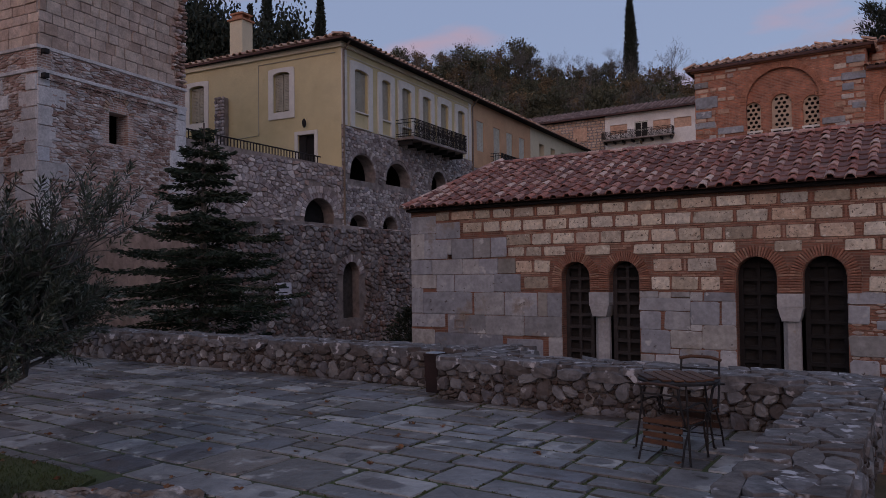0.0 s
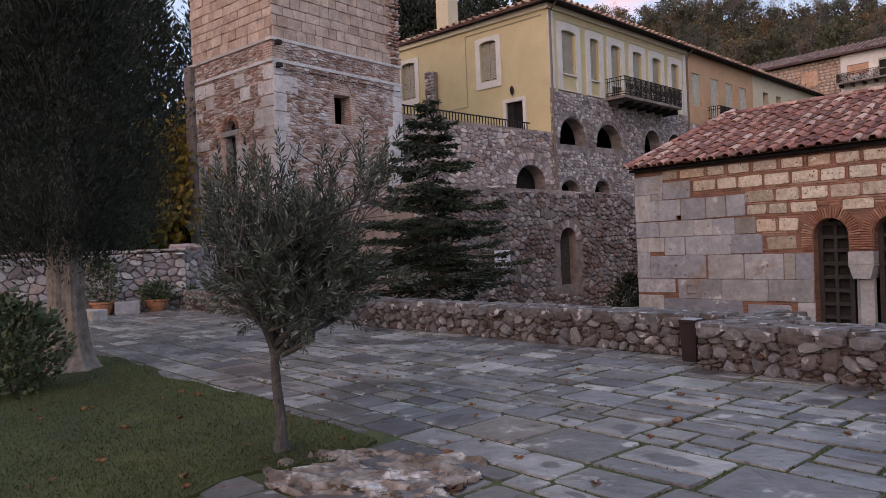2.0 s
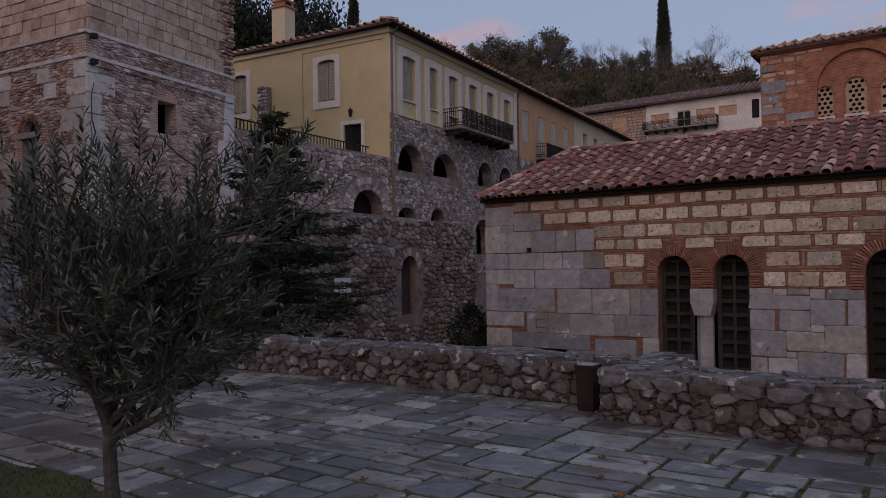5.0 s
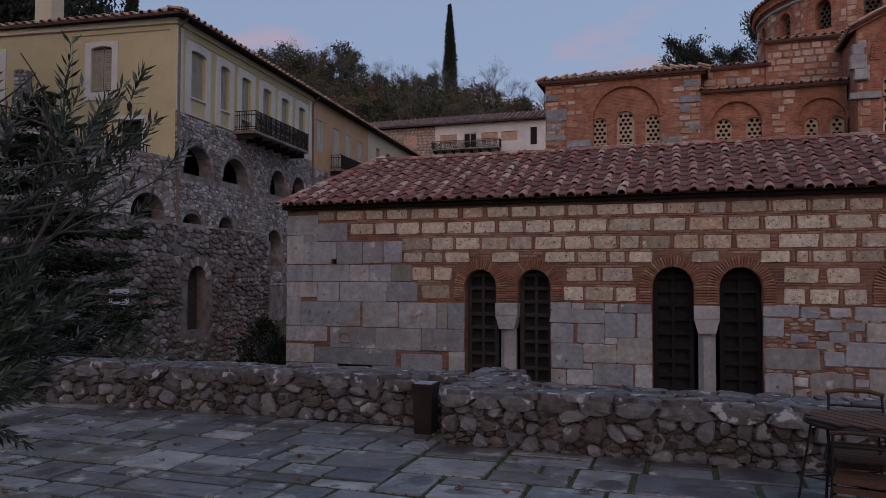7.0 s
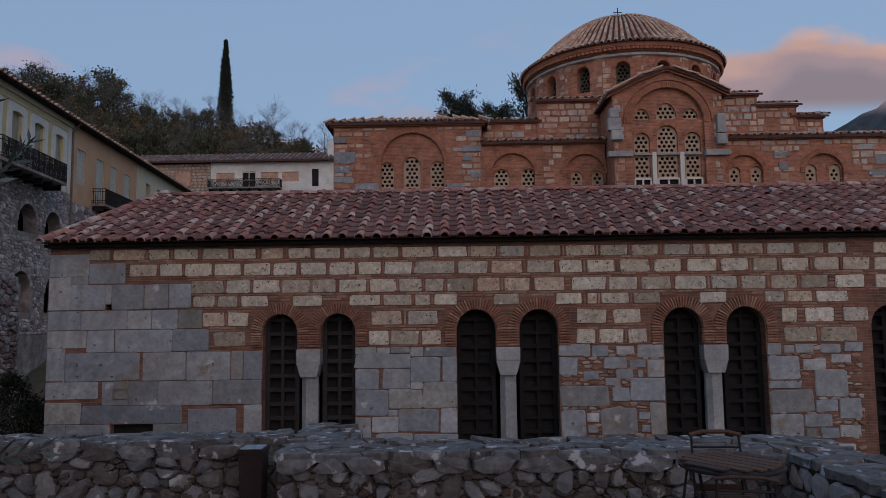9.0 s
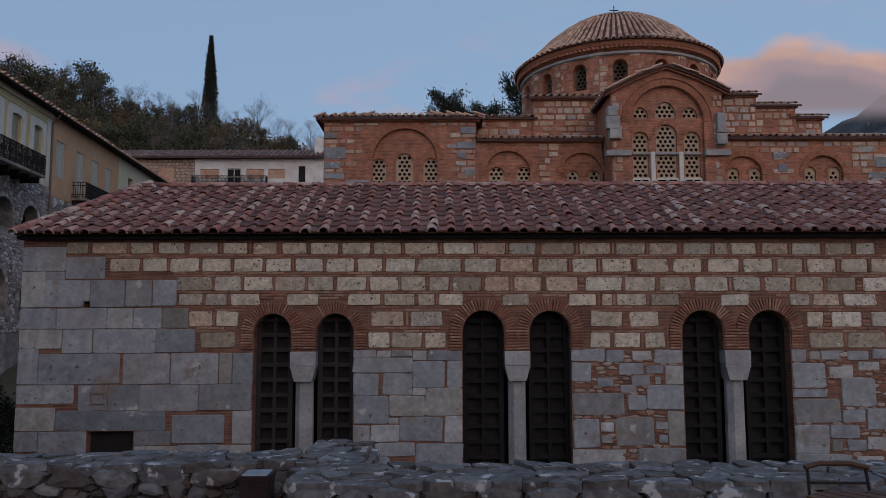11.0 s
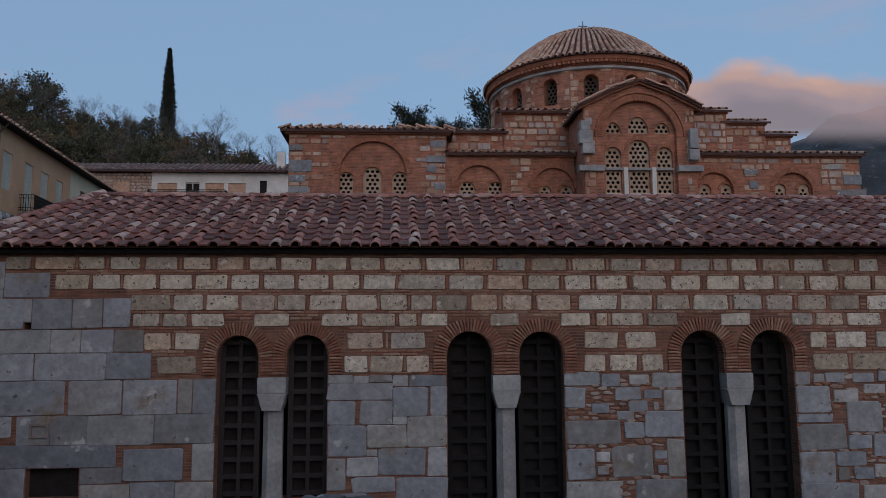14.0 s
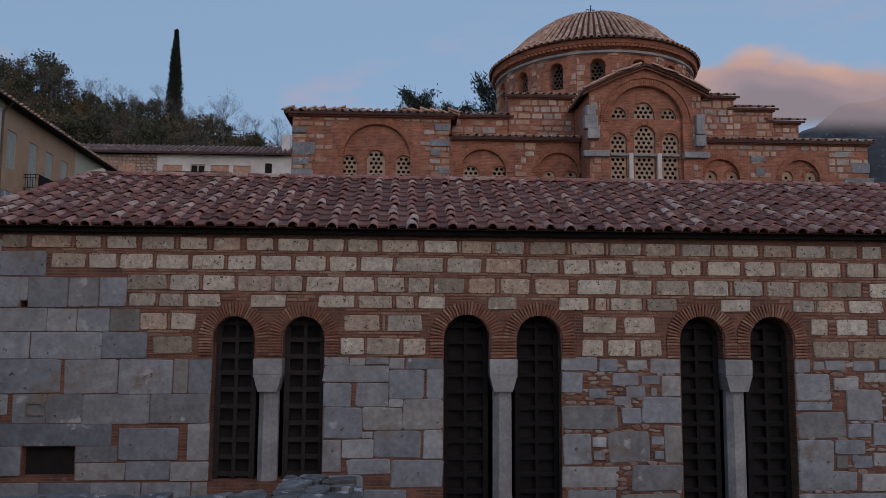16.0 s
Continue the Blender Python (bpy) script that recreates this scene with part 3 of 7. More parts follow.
def leaf_mesh(name, at, along, size, material, rng, width=0.3, fold=0.25):
    """Many small folded leaves: at (n,3), along (n,3), size (n)."""
    n = len(at)
    along = along / (np.linalg.norm(along, axis=1, keepdims=True) + 1e-9)
    side = np.cross(along, rng.normal(size=(n, 3)))
    side /= np.linalg.norm(side, axis=1, keepdims=True) + 1e-9
    up = np.cross(side, along)
    s = size[:, None]
    p = np.stack([at, at + along * s * .5 + side * s * width + up * s * fold * width, at + along * s, at + along * s * .5 - side * s * width + up * s * fold * width], 1)
    me = bpy.data.meshes.new(name)
    me.vertices.add(4 * n)
    me.vertices.foreach_set("co", p.reshape(-1).astype(np.float32))
    idx = np.arange(n)[:, None] * 4
    loops = np.concatenate([idx + (0, 1, 2), idx + (0, 2, 3)], 1).reshape(-1).astype(np.int32)
    me.loops.add(6 * n)
    me.loops.foreach_set("vertex_index", loops)
    me.polygons.add(2 * n)
    me.polygons.foreach_set("loop_start", np.arange(0, 6 * n, 3, dtype=np.int32))
    me.update(calc_edges=True)
    me.materials.append(material)
    return me


def cells(u0, u1, z0, z1, size, rng, aspect=1.35, skip=None, fill=.93):
    """Irregular stones filling a rectangle: each the space nearest to its own seed."""
    nx, nz = max(1, int((u1 - u0) / (size * aspect))), max(1, int((z1 - z0) / size))
    dx, dz = (u1 - u0) / nx, (z1 - z0) / nz
    seeds = {}
    for j in range(nz):
        for i in range(nx):
            if rng.random() < fill:
                seeds[i, j] = (u0 + (i + .5 + .5 * (j % 2) - .25 + rng.uniform(-.38, .38)) * dx, z0 + (j + .5 + rng.uniform(-.36, .36)) * dz)
    out = []
    for (i, j), (x, z) in seeds.items():
        poly = [(max(u0, x - dx * 1.6), max(z0, z - dz * 1.6)), (min(u1, x + dx * 1.6), max(z0, z - dz * 1.6)), (min(u1, x + dx * 1.6), min(z1, z + dz * 1.6)), (max(u0, x - dx * 1.6), min(z1, z + dz * 1.6))]
        for di in (-2, -1, 0, 1, 2):
            for dj in (-2, -1, 0, 1, 2):
                o = seeds.get((i + di, j + dj))
                if not o or (di == 0 and dj == 0):
                    continue
                nxv, nzv = (o[0] - x) / aspect ** 2, o[1] - z
                mx, mz = (o[0] + x) / 2, (o[1] + z) / 2
                res = []
                for k in range(len(poly)):
                    p, q = poly[k], poly[(k + 1) % len(poly)]
                    dp, dq = (p[0] - mx) * nxv + (p[1] - mz) * nzv, (q[0] - mx) * nxv + (q[1] - mz) * nzv
                    if dp <= 0:
                        res.append(p)
                    if dp * dq < 0:
                        t = dp / (dp - dq)
                        res.append((p[0] + (q[0] - p[0]) * t, p[1] + (q[1] - p[1]) * t))
                poly = res
                if len(poly) < 3:
                    break
            if len(poly) < 3:
                break
        if len(poly) >= 3:
            xs, zs = [p[0] for p in poly], [p[1] for p in poly]
            if not (skip and skip(min(xs) + .04, max(xs) - .04, min(zs) + .04, max(zs) - .04)):
                out.append(poly)
    return out


def cell_stone(poly, rng, gap, depth, y, face=.66):
    """A rounded stone with that outline, standing proud of the wall plane y."""
    n0 = len(poly)
    cx, cz = sum(p[0] for p in poly) / n0, sum(p[1] for p in poly) / n0
    pts = []
    for k in range(n0):
        p, a, b = poly[k], poly[k - 1], poly[(k + 1) % n0]
        if math.hypot(p[0] - a[0], p[1] - a[1]) < .012:
            continue
        for q in (a, b):
            pts.append((p[0] + (q[0] - p[0]) * .24, p[1] + (q[1] - p[1]) * .24))
    ext = max(.03, min(max(abs(p[0] - cx) for p in pts), max(abs(p[1] - cz) for p in pts)))
    s = max(.4, 1 - gap / ext)
    n = len(pts)
    d = depth * rng.uniform(.55, 1.35)
    v = [(cx + (x - cx) * s, y + .012, cz + (z - cz) * s) for x, z in pts]
    v += [(cx + (x - cx) * s * .98, y - d * .55, cz + (z - cz) * s * .98) for x, z in pts]
    v += [(cx + (x - cx) * s * face, y - d * rng.uniform(.85, 1.08), cz + (z - cz) * s * face) for x, z in pts]
    v.append((cx, y - d * 1.08, cz))
    f = [(a + i, a + (i + 1) % n, b + (i + 1) % n, b + i) for a, b in ((0, n), (n, 2 * n)) for i in range(n)]
    f += [(2 * n + i, 2 * n + (i + 1) % n, 3 * n) for i in range(n)]
    return v, f


def cell_wall(parent, polys, material, rng, gap=.018, depth=.06, y=0.0, singly=False, name="stone", face=.78):
    if singly:
        for p in polys:
            part(name, mesh_from(name, *cell_stone(p, rng, gap * rng.choice((.3, .8, 1.3, 2.2)), depth, y, face)), material, parent)
        return
    vs, fs, base = [], [], 0
    for p in polys:
        v, f = cell_stone(p, rng, gap * rng.uniform(.5, 1.5), depth, y, face)
        vs += v
        fs += [tuple(i + base for i in t) for t in f]
        base += len(v)
    tagged(part("rubble", mesh_from("rubble", vs, fs), material, parent), kind="stuff")


# ---- ground, terrace and hillside ----
def terrain(x, y):
    rise = max(0.0, (y - 18) / 92)
    side = 31 + min(30, max(0, -x - 20) * .21) - max(0, x - 30) * .3
    left = max(0.0, min(1.0, (-27 - x) / 32)) * max(0.0, min(1.0, (y + 30) / 60)) * max(0.0, min(1.0, (50 - y) / 22)) * 13
    h = -2.7 + min(rise, 1.0) ** 1.05 * max(6, side) + left + 3.8 * min(1.0, rise) * max(0.0, min(1.0, (-x - 10) / 14))
    if y > 30 or x < -24:
        h += 1.2 * noise.noise((x * .06, y * .06, 3.1)) * min(1, max((y - 30) / 20, (-24 - x) / 10))
    if y < -10 or (x < -3 and y < -8):
        h = max(h, -.3) if y < -9 else h
    return h


def build_ground():
    xs = np.concatenate([np.arange(-400, -60, 20), np.arange(-60, 61, 4), np.arange(80, 420, 20)])
    ys = np.concatenate([np.arange(-400, -40, 30), np.arange(-40, 150, 4), np.arange(160, 420, 20)])
    vs = [(x, y, terrain(x, y) if y > -20 else -.3) for y in ys for x in xs]
    for i, (x, y, z) in enumerate(vs):
        if y <= -9 and -12 < x < 14:
            vs[i] = (x, y, -.35)
    w = len(xs)
    fs = [(j * w + i, j * w + i + 1, (j + 1) * w + i + 1, (j + 1) * w + i) for j in range(len(ys) - 1) for i in range(w - 1)]
    ob = part("ground", mesh_from("ground", vs, fs), M_HILL)
    tagged(ob, "rising wooded hillside ground of earth and scrub", "ground", kind="structure")


build_ground()
FLOOR = part("floor", box(-11, 12.1, -26, -9.25, -.30, -.014), M_JOINT)
tagged(FLOOR, "terrace bed of soil and moss between paving slabs", "terrace", kind="structure")
part("bed", box(12.1, 22, -26, -15.6, -.30, -.014), M_JOINT, FLOOR)


def in_lawn(x, y):
    return x < 7.35 + .12 * math.sin(y * 5) and y < -14.18 + .07 * math.sin(x * 1.7) + .05 * math.sin(x * 4.1)


# lawn with a ragged edge
LAWN = thing("lawn", Matrix(), "clipped green lawn with fallen leaves beside the paving", "lawn", kind="structure")
lp = [(-11, -14.2)] + [(x, -14.18 + .07 * math.sin(x * 1.7) + .05 * math.sin(x * 4.1)) for x in np.arange(-10.5, 7.3, .25)]
lp += [(7.35 + .12 * math.sin(y * 5), y) for y in np.arange(-14.3, -26, -.25)] + [(-11, -26)]
bm = bmesh.new()
top = [bm.verts.new((x, y, .012)) for x, y in lp]
bot = [bm.verts.new((x, y, -.1)) for x, y in lp]
bm.faces.new(top)
for i in range(len(lp)):
    bm.faces.new((top[i], bot[i], bot[(i + 1) % len(lp)], top[(i + 1) % len(lp)]))
part("turf", bm, M_LAWN, LAWN)


# ---- parapets ----
def parapet(name, m, length, thick, height, seed, label, count=300, size=.21, drop=0.0, front_only=False, end=True):
    """A low drystone wall along local x: mortar core, face stones and cap slabs, each a piece."""
    rng = random.Random(seed)
    t = thing(name, m, label, "wall", "terrace parapets", "structure")
    part("core", box(.02, length - .02, .03, thick - .03, -drop, height - .05), M_MORTAR_R, t)
    # rounded field stones with thin packing between, under a coping course of flatter blocks
    cell_wall(t, cells(0, length, -.02, height - .12, size * .27, rng, 1.7), M_CHIP, rng, .003, .05, .04)
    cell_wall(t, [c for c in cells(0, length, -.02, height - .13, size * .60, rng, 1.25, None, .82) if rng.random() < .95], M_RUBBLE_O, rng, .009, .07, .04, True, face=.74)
    for p in cells(-.01, length + .01, height - .185, height - .04, .14, rng, 2.4):
        part("coping_stone", mesh_from("coping_stone", *cell_stone(p, rng, .004, .10, .045, .86)), M_CAP, t)
    if not front_only:
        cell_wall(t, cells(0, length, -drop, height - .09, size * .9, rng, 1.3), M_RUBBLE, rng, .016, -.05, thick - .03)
    # cap stones: rough flat slabs of mixed size, tilted a little
    for p in cells(-.03, length + .03, -.03, thick + .03, .165, rng, 1.25, None, .84):
        v, f = cell_stone(p, rng, .001, .05, 0, .95)
        n = (len(v) - 1) // 3
        lift, tx, tz = rng.uniform(-.014, .010), rng.uniform(-.09, .09), rng.uniform(-.06, .06)
        cx, cz = v[-1][0], v[-1][2]
        w = [(x + rng.uniform(-.004, .004), z + rng.uniform(-.004, .004), 0.0) for x, y, z in v[:n]]
        w += [(x, z, .060 + rng.uniform(-.005, .003)) for x, y, z in v[n:2 * n]]
        w += [(x + rng.uniform(-.008, .008), z + rng.uniform(-.008, .008), .066 + rng.uniform(-.006, .006)) for x, y, z in v[2 * n:]]
        me = mesh_from("cap_stone", [(x, z, height - .075 + h + lift + (x - cx) * tx + (z - cz) * tz) for x, z, h in w], f)
        part("cap_stone", me, M_CAP, t)
    return t


parapet("parapet_1", facing(7.57, -9.95, 1, 0), 4.75, .68, .535, 21, "low rubble parapet with flat grey cap stones")
parapet("parapet_2", facing(-8.6, -9.75, 15.7, .5), 16.05, .55, .535, 22, "long low rubble parapet edging the terrace", size=.235, drop=2.6)
parapet("parapet_3", facing(7.97, -9.28, 0, 1), 1.3, .5, .50, 23, "short rubble return of the parapet beside the steps", drop=2.4)
parapet("parapet_4", facing(12.33, -15.3, 0, 1), 5.35, .52, .53, 24, "rubble parapet with lichen-white cap stones", size=.2)


# ---- building A: the long hall with paired windows ----
HALL_LEN = 27.0
hall = thing("stone_hall", Matrix(), "long low hall of cream stone and brick, tiled roof", "building")
WIN = []
for c, w1, w2, col in ((5.82, (4.80, 5.56), (6.08, 6.84), 0), (10.20, (9.08, 9.94), (10.46, 11.30), 1), (14.70, (13.60, 14.44), (14.97, 15.81), 2), (19.2, (18.1, 18.94), (19.46, 20.3), 3)):
    WIN += [(w1, w2, -1.25 if col == 0 else -1.9)]
holes = []
for w1, w2, zb in WIN:
    p1, p2 = [arch_pts(a, b, zb, 1.36, (b - a) / 2 * 1.06)[2:] for a, b in (w1, w2)]
    holes.append([(w1[0], zb), (w2[1], zb)] + p2 + [(w2[0], .985), (w1[1], .985)] + p1)
holes.append([(1.47, -1.12), (2.40, -1.12), (2.40, -.60), (1.47, -.60)])
holes.append([(1.29, 1.905), (1.415, 1.905), (1.415, 2.025), (1.29, 2.025)])
part("wall", wall_bm([(0, -2.7), (HALL_LEN, -2.7), (HALL_LEN, 3.34), (0, 3.34)], holes, .55), M_BRICKW, hall)
part("side_wall", box(.003, .55, .55, 6.4, -2.7, 3.34), M_MORTAR, hall)
part("back_wall", box(0, HALL_LEN, 6.4, 6.9, -2.7, 3.34), M_MORTAR, hall)
# added black sheets, no real parts: painted shade inside vent and hall
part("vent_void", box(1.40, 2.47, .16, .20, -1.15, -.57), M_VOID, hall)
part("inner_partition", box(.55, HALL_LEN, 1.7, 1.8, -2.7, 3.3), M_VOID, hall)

rngA = random.Random(5)
blk, tuff, patch = [], [], []


def course(out, gap, *spans):
    """Blocks of one course: each span is start, end, foot and head."""
    out += [((a + b) / 2, (c + d) / 2, b - a - gap, d - c - gap) for a, b, c, d in spans]


def tuff_row(head, foot, ends):
    """A row of cream blocks between brick courses: starts and ends along the wall."""
    for a, b in zip(ends[::2], ends[1::2]):
        sink = .004 * (a - 9)
        tuff.append(((a + b) / 2, (head + foot) / 2 - sink, b - a, head - foot))


# grey ashlar of the corner, course by course
course(blk, -.002, (.0, .88, 2.65, 3.15), (.89, 1.70, 2.49, 2.94), (0, .48, 1.90, 2.64), (.47, .88, 2.47, 2.64))
course(blk, -.002, (.46, 1.28, 1.90, 2.46), (1.42, 2.14, 1.90, 2.46), (1.285, 1.42, 2.03, 2.46), (2.15, 2.69, 1.92, 2.46), (2.70, 3.19, 1.93, 2.46))
course(blk, -.002, (0, .75, 1.46, 1.885), (.75, 1.77, 1.46, 1.885), (1.78, 2.32, 1.47, 1.885), (2.33, 2.91, 1.47, 1.885), (2.92, 3.46, 1.48, 1.885))
course(blk, -.002, (0, .88, 1.06, 1.455), (.89, 1.50, .97, 1.455), (1.51, 2.78, .97, 1.455), (2.79, 3.61, .98, 1.46))
course(blk, -.002, (0, .41, .34, 1.05), (.42, 2.06, .34, .96), (2.15, 3.09, .34, .96), (3.12, 4.10, .33, .96), (4.11, 4.37, .34, .96), (4.38, 4.79, .34, .96))
course(blk, -.002, (0, 1.15, -.05, .33), (1.26, 1.85, -.19, .33), (1.86, 2.49, -.19, .33), (2.50, 3.69, -.20, .33), (3.70, 4.77, -.19, .33))
course(blk, -.002, (0, .79, -.59, -.12), (.80, 3.06, -.59, -.20), (3.17, 4.23, -.84, -.28), (4.40, 4.79, -.85, -.20))
course(blk, -.002, (0, .47, -1.0, -.60), (.48, 1.46, -1.12, -.60), (2.42, 3.15, -.88, -.60), (2.42, 3.3, -1.20, -.90), (3.32, 4.1, -1.20, -.87), (4.12, 4.79, -1.22, -.88))
for foot, head, w in ((-1.64, -1.24, .9), (-2.18, -1.66, 1.1), (-2.69, -2.2, 1.2)):
    course(blk, .01, *[(a, min(a + w, 4.79), foot, head) for a in np.arange(0, 4.7, w)])
# grey blocks between the first and the second window
course(patch, .0, (6.85, 7.31, .86, 1.02), (7.32, 7.61, .86, 1.0), (7.62, 8.05, .88, 1.01), (8.06, 8.34, .80, 1.0), (8.36, 9.07, .80, 1.0))
course(patch, .0, (6.85, 8.06, .55, .86), (6.85, 7.36, .10, .53), (7.45, 8.05, .10, .54), (8.06, 8.71, .25, .79), (8.76, 9.07, .25, .80), (8.06, 8.32, .10, .24))
course(patch, .0, (6.85, 7.56, -.48, .09), (7.57, 8.31, -.32, .09), (8.32, 9.07, -.31, .24), (7.57, 7.77, -.47, -.35))
course(patch, .0, (6.85, 7.19, -1.08, -.50), (7.21, 7.78, -.83, -.49), (7.79, 8.66, -.82, -.34), (8.70, 9.07, -.84, -.33))
course(patch, .0, (7.30, 8.10, -1.12, -.85), (8.11, 9.07, -1.36, -.86), (6.85, 7.6, -1.7, -1.14), (7.62, 8.4, -1.72, -1.4))
# mixed stones between the later windows
course(patch, .0, (11.31, 11.99, .78, 1.02), (12.02, 12.38, .76, .99), (12.55, 12.95, .79, .97), (13.01, 13.58, .72, 1.0))
course(patch, .0, (11.31, 11.70, .36, .74), (11.82, 12.15, .26, .44), (12.27, 12.78, .5, .73), (12.83, 13.18, .52, .68), (12.53, 12.9, .27, .48), (13.01, 13.12, .31, .45), (13.21, 13.58, .29, .68))
course(patch, .0, (11.31, 12.36, -.31, .12), (12.43, 12.81, -.21, .08), (12.83, 13.58, -.21, .28), (12.3, 12.62, .13, .29))
course(patch, .0, (11.32, 11.85, -.96, -.40), (12.17, 12.96, -.92, -.36), (13.24, 13.58, -.93, -.25), (11.88, 12.14, -.64, -.46), (11.89, 12.11, -.87, -.72), (13.0, 13.24, -.6, -.45), (13.05, 13.23, -.87, -.72))
course(patch, .0, (11.31, 12.36, -1.38, -1.0), (12.61, 13.58, -1.45, -.97), (11.4, 12.3, -1.85, -1.42), (12.4, 13.5, -1.9, -1.5))
course(patch, .0, (15.83, 16.12, .75, 1.0), (16.18, 16.41, .79, .95), (16.42, 16.8, .79, .97), (16.97, 17.4, .78, .96), (17.48, 17.88, .8, 1.0))
course(patch, .0, (15.83, 16.51, .21, .72), (15.83, 16.52, .03, .19), (16.58, 17.06, .41, .64), (17.18, 17.61, .56, .74))
course(patch, .0, (15.83, 16.77, -.49, -.01), (16.80, 17.5, -.17, .42), (16.80, 17.27, -.48, -.22), (17.3, 17.77, -.63, -.2))
course(patch, .0, (15.83, 16.51, -1.1, -.52), (16.54, 17.13, -.79, -.53), (16.56, 16.78, -1.05, -.82), (16.86, 17.26, -1.04, -.83), (17.29, 17.73, -1.02, -.77))
course(patch, .0, (15.83, 16.94, -1.46, -1.1), (17.03, 17.59, -1.48, -1.15), (15.83, 17.6, -1.9, -1.52))
lay(hall, "ashlar_block", BLOCKS, M_GREY, blk, rngA, depth=.035)
lay(hall, "patch_stone", TUFFS, M_GREY, patch, rngA, depth=.035)
# the small frame cut into one block
for a, b, c, d in ((1.50, 1.84, .155, .20), (1.50, 1.84, -.05, -.01), (1.50, 1.55, -.01, .155), (1.79, 1.84, -.01, .155)):
    part("niche_edge", box(a, b, -.052, -.03, c, d, .006), M_MORTAR, hall)
# cream stone rows framed by brick courses
tuff_row(3.21, 2.98, [.9, 1.34, 1.43, 2.13, 2.22, 2.68, 2.79, 3.33, 3.43, 4.02, 4.13, 4.63, 4.75, 5.24, 5.36, 5.85, 5.95, 6.51, 6.61, 7.17, 7.25, 7.81, 7.89, 8.59, 8.69, 9.33, 9.42, 9.97, 10.06, 10.6, 10.72, 11.41, 11.52, 12.15, 12.27, 12.87, 12.97, 13.54, 13.67, 14.24, 14.31, 14.59, 14.66, 15.18, 15.31, 15.84, 15.94, 16.52, 16.63, 17.16, 17.26, 17.65])
tuff_row(2.88, 2.61, [1.8, 2.41, 2.48, 2.97, 3.05, 3.64, 3.71, 4.29, 4.37, 4.94, 5.03, 5.53, 5.63, 6.2, 6.28, 6.84, 6.92, 7.42, 7.51, 8.1, 8.17, 9.05, 9.14, 9.78, 9.87, 10.54, 10.66, 11.25, 11.37, 11.86, 11.98, 12.58, 12.7, 13.34, 13.46, 14.03, 14.18, 14.8, 14.91, 15.5, 15.61, 16.13, 16.24, 16.81, 16.94, 17.47, 17.58, 18.14])
tuff_row(2.5, 2.22, [3.2, 3.91, 3.98, 4.51, 4.58, 5.16, 5.23, 5.83, 5.9, 6.41, 6.49, 7.09, 7.17, 7.75, 7.82, 8.32, 8.4, 8.8, 8.89, 9.46, 9.55, 10.04, 10.16, 10.7, 10.81, 11.46, 11.63, 12.37, 12.46, 13.06, 13.16, 13.79, 13.88, 14.57, 14.68, 15.23, 15.35, 15.86, 15.99, 16.54, 16.63, 17.21, 17.38, 17.99])
tuff_row(2.15, 1.92, [3.25, 3.72, 3.79, 4.23, 4.31, 4.9, 5.47, 6.1, 6.73, 7.39, 7.47, 8.09, 8.17, 8.5, 8.6, 9.09, 9.91, 10.45, 11.27, 11.84, 11.96, 12.17, 12.26, 12.86, 12.96, 13.55, 14.42, 14.98, 15.83, 16.25, 16.32, 16.85, 16.95, 17.62])
tuff_row(1.79, 1.49, [3.46, 3.94, 4.03, 4.47, 7.2, 7.87, 8.02, 8.66, 11.73, 12.36, 12.52, 13.11, 16.18, 16.5, 16.7, 17.3, 17.5, 18.04])
tuff_row(1.36, 1.06, [3.71, 4.41, 7.15, 7.58, 7.64, 8.24, 8.32, 8.73, 11.7, 12.11, 12.2, 12.71, 12.83, 13.23, 16.21, 16.9, 17.0, 17.78])
ROWS_Z = [(3.21, 2.98), (2.88, 2.61), (2.5, 2.22), (2.15, 1.92), (1.79, 1.49), (1.36, 1.06)]


def in_arches(a, b, c, d):
    for w1, w2, _ in WIN:
        for p, q in (w1, w2):
            m, r = (p + q) / 2, (q - p) / 2 + .30
            px = 0 if a < m < b else min(abs(a - m), abs(b - m))
            if px < r and (c < 1.36 or math.hypot(px, c - 1.36) < r):
                return True
    return False


lay(hall, "tuff_block", TUFFS, M_POROS, tuff, rngA, depth=.036)
far = []
for zt, zb in ROWS_Z:
    x = 18.25
    while x < HALL_LEN - .6:
        w = rngA.uniform(.46, .78)
        if not in_arches(x, x + w, zb, zt):
            far.append((x + w / 2, (zt + zb) / 2 - .04, w, zt - zb))
        x += w + .11
joined("far_tuff", TUFFS, M_POROS, far, rngA, hall, depth=.032)
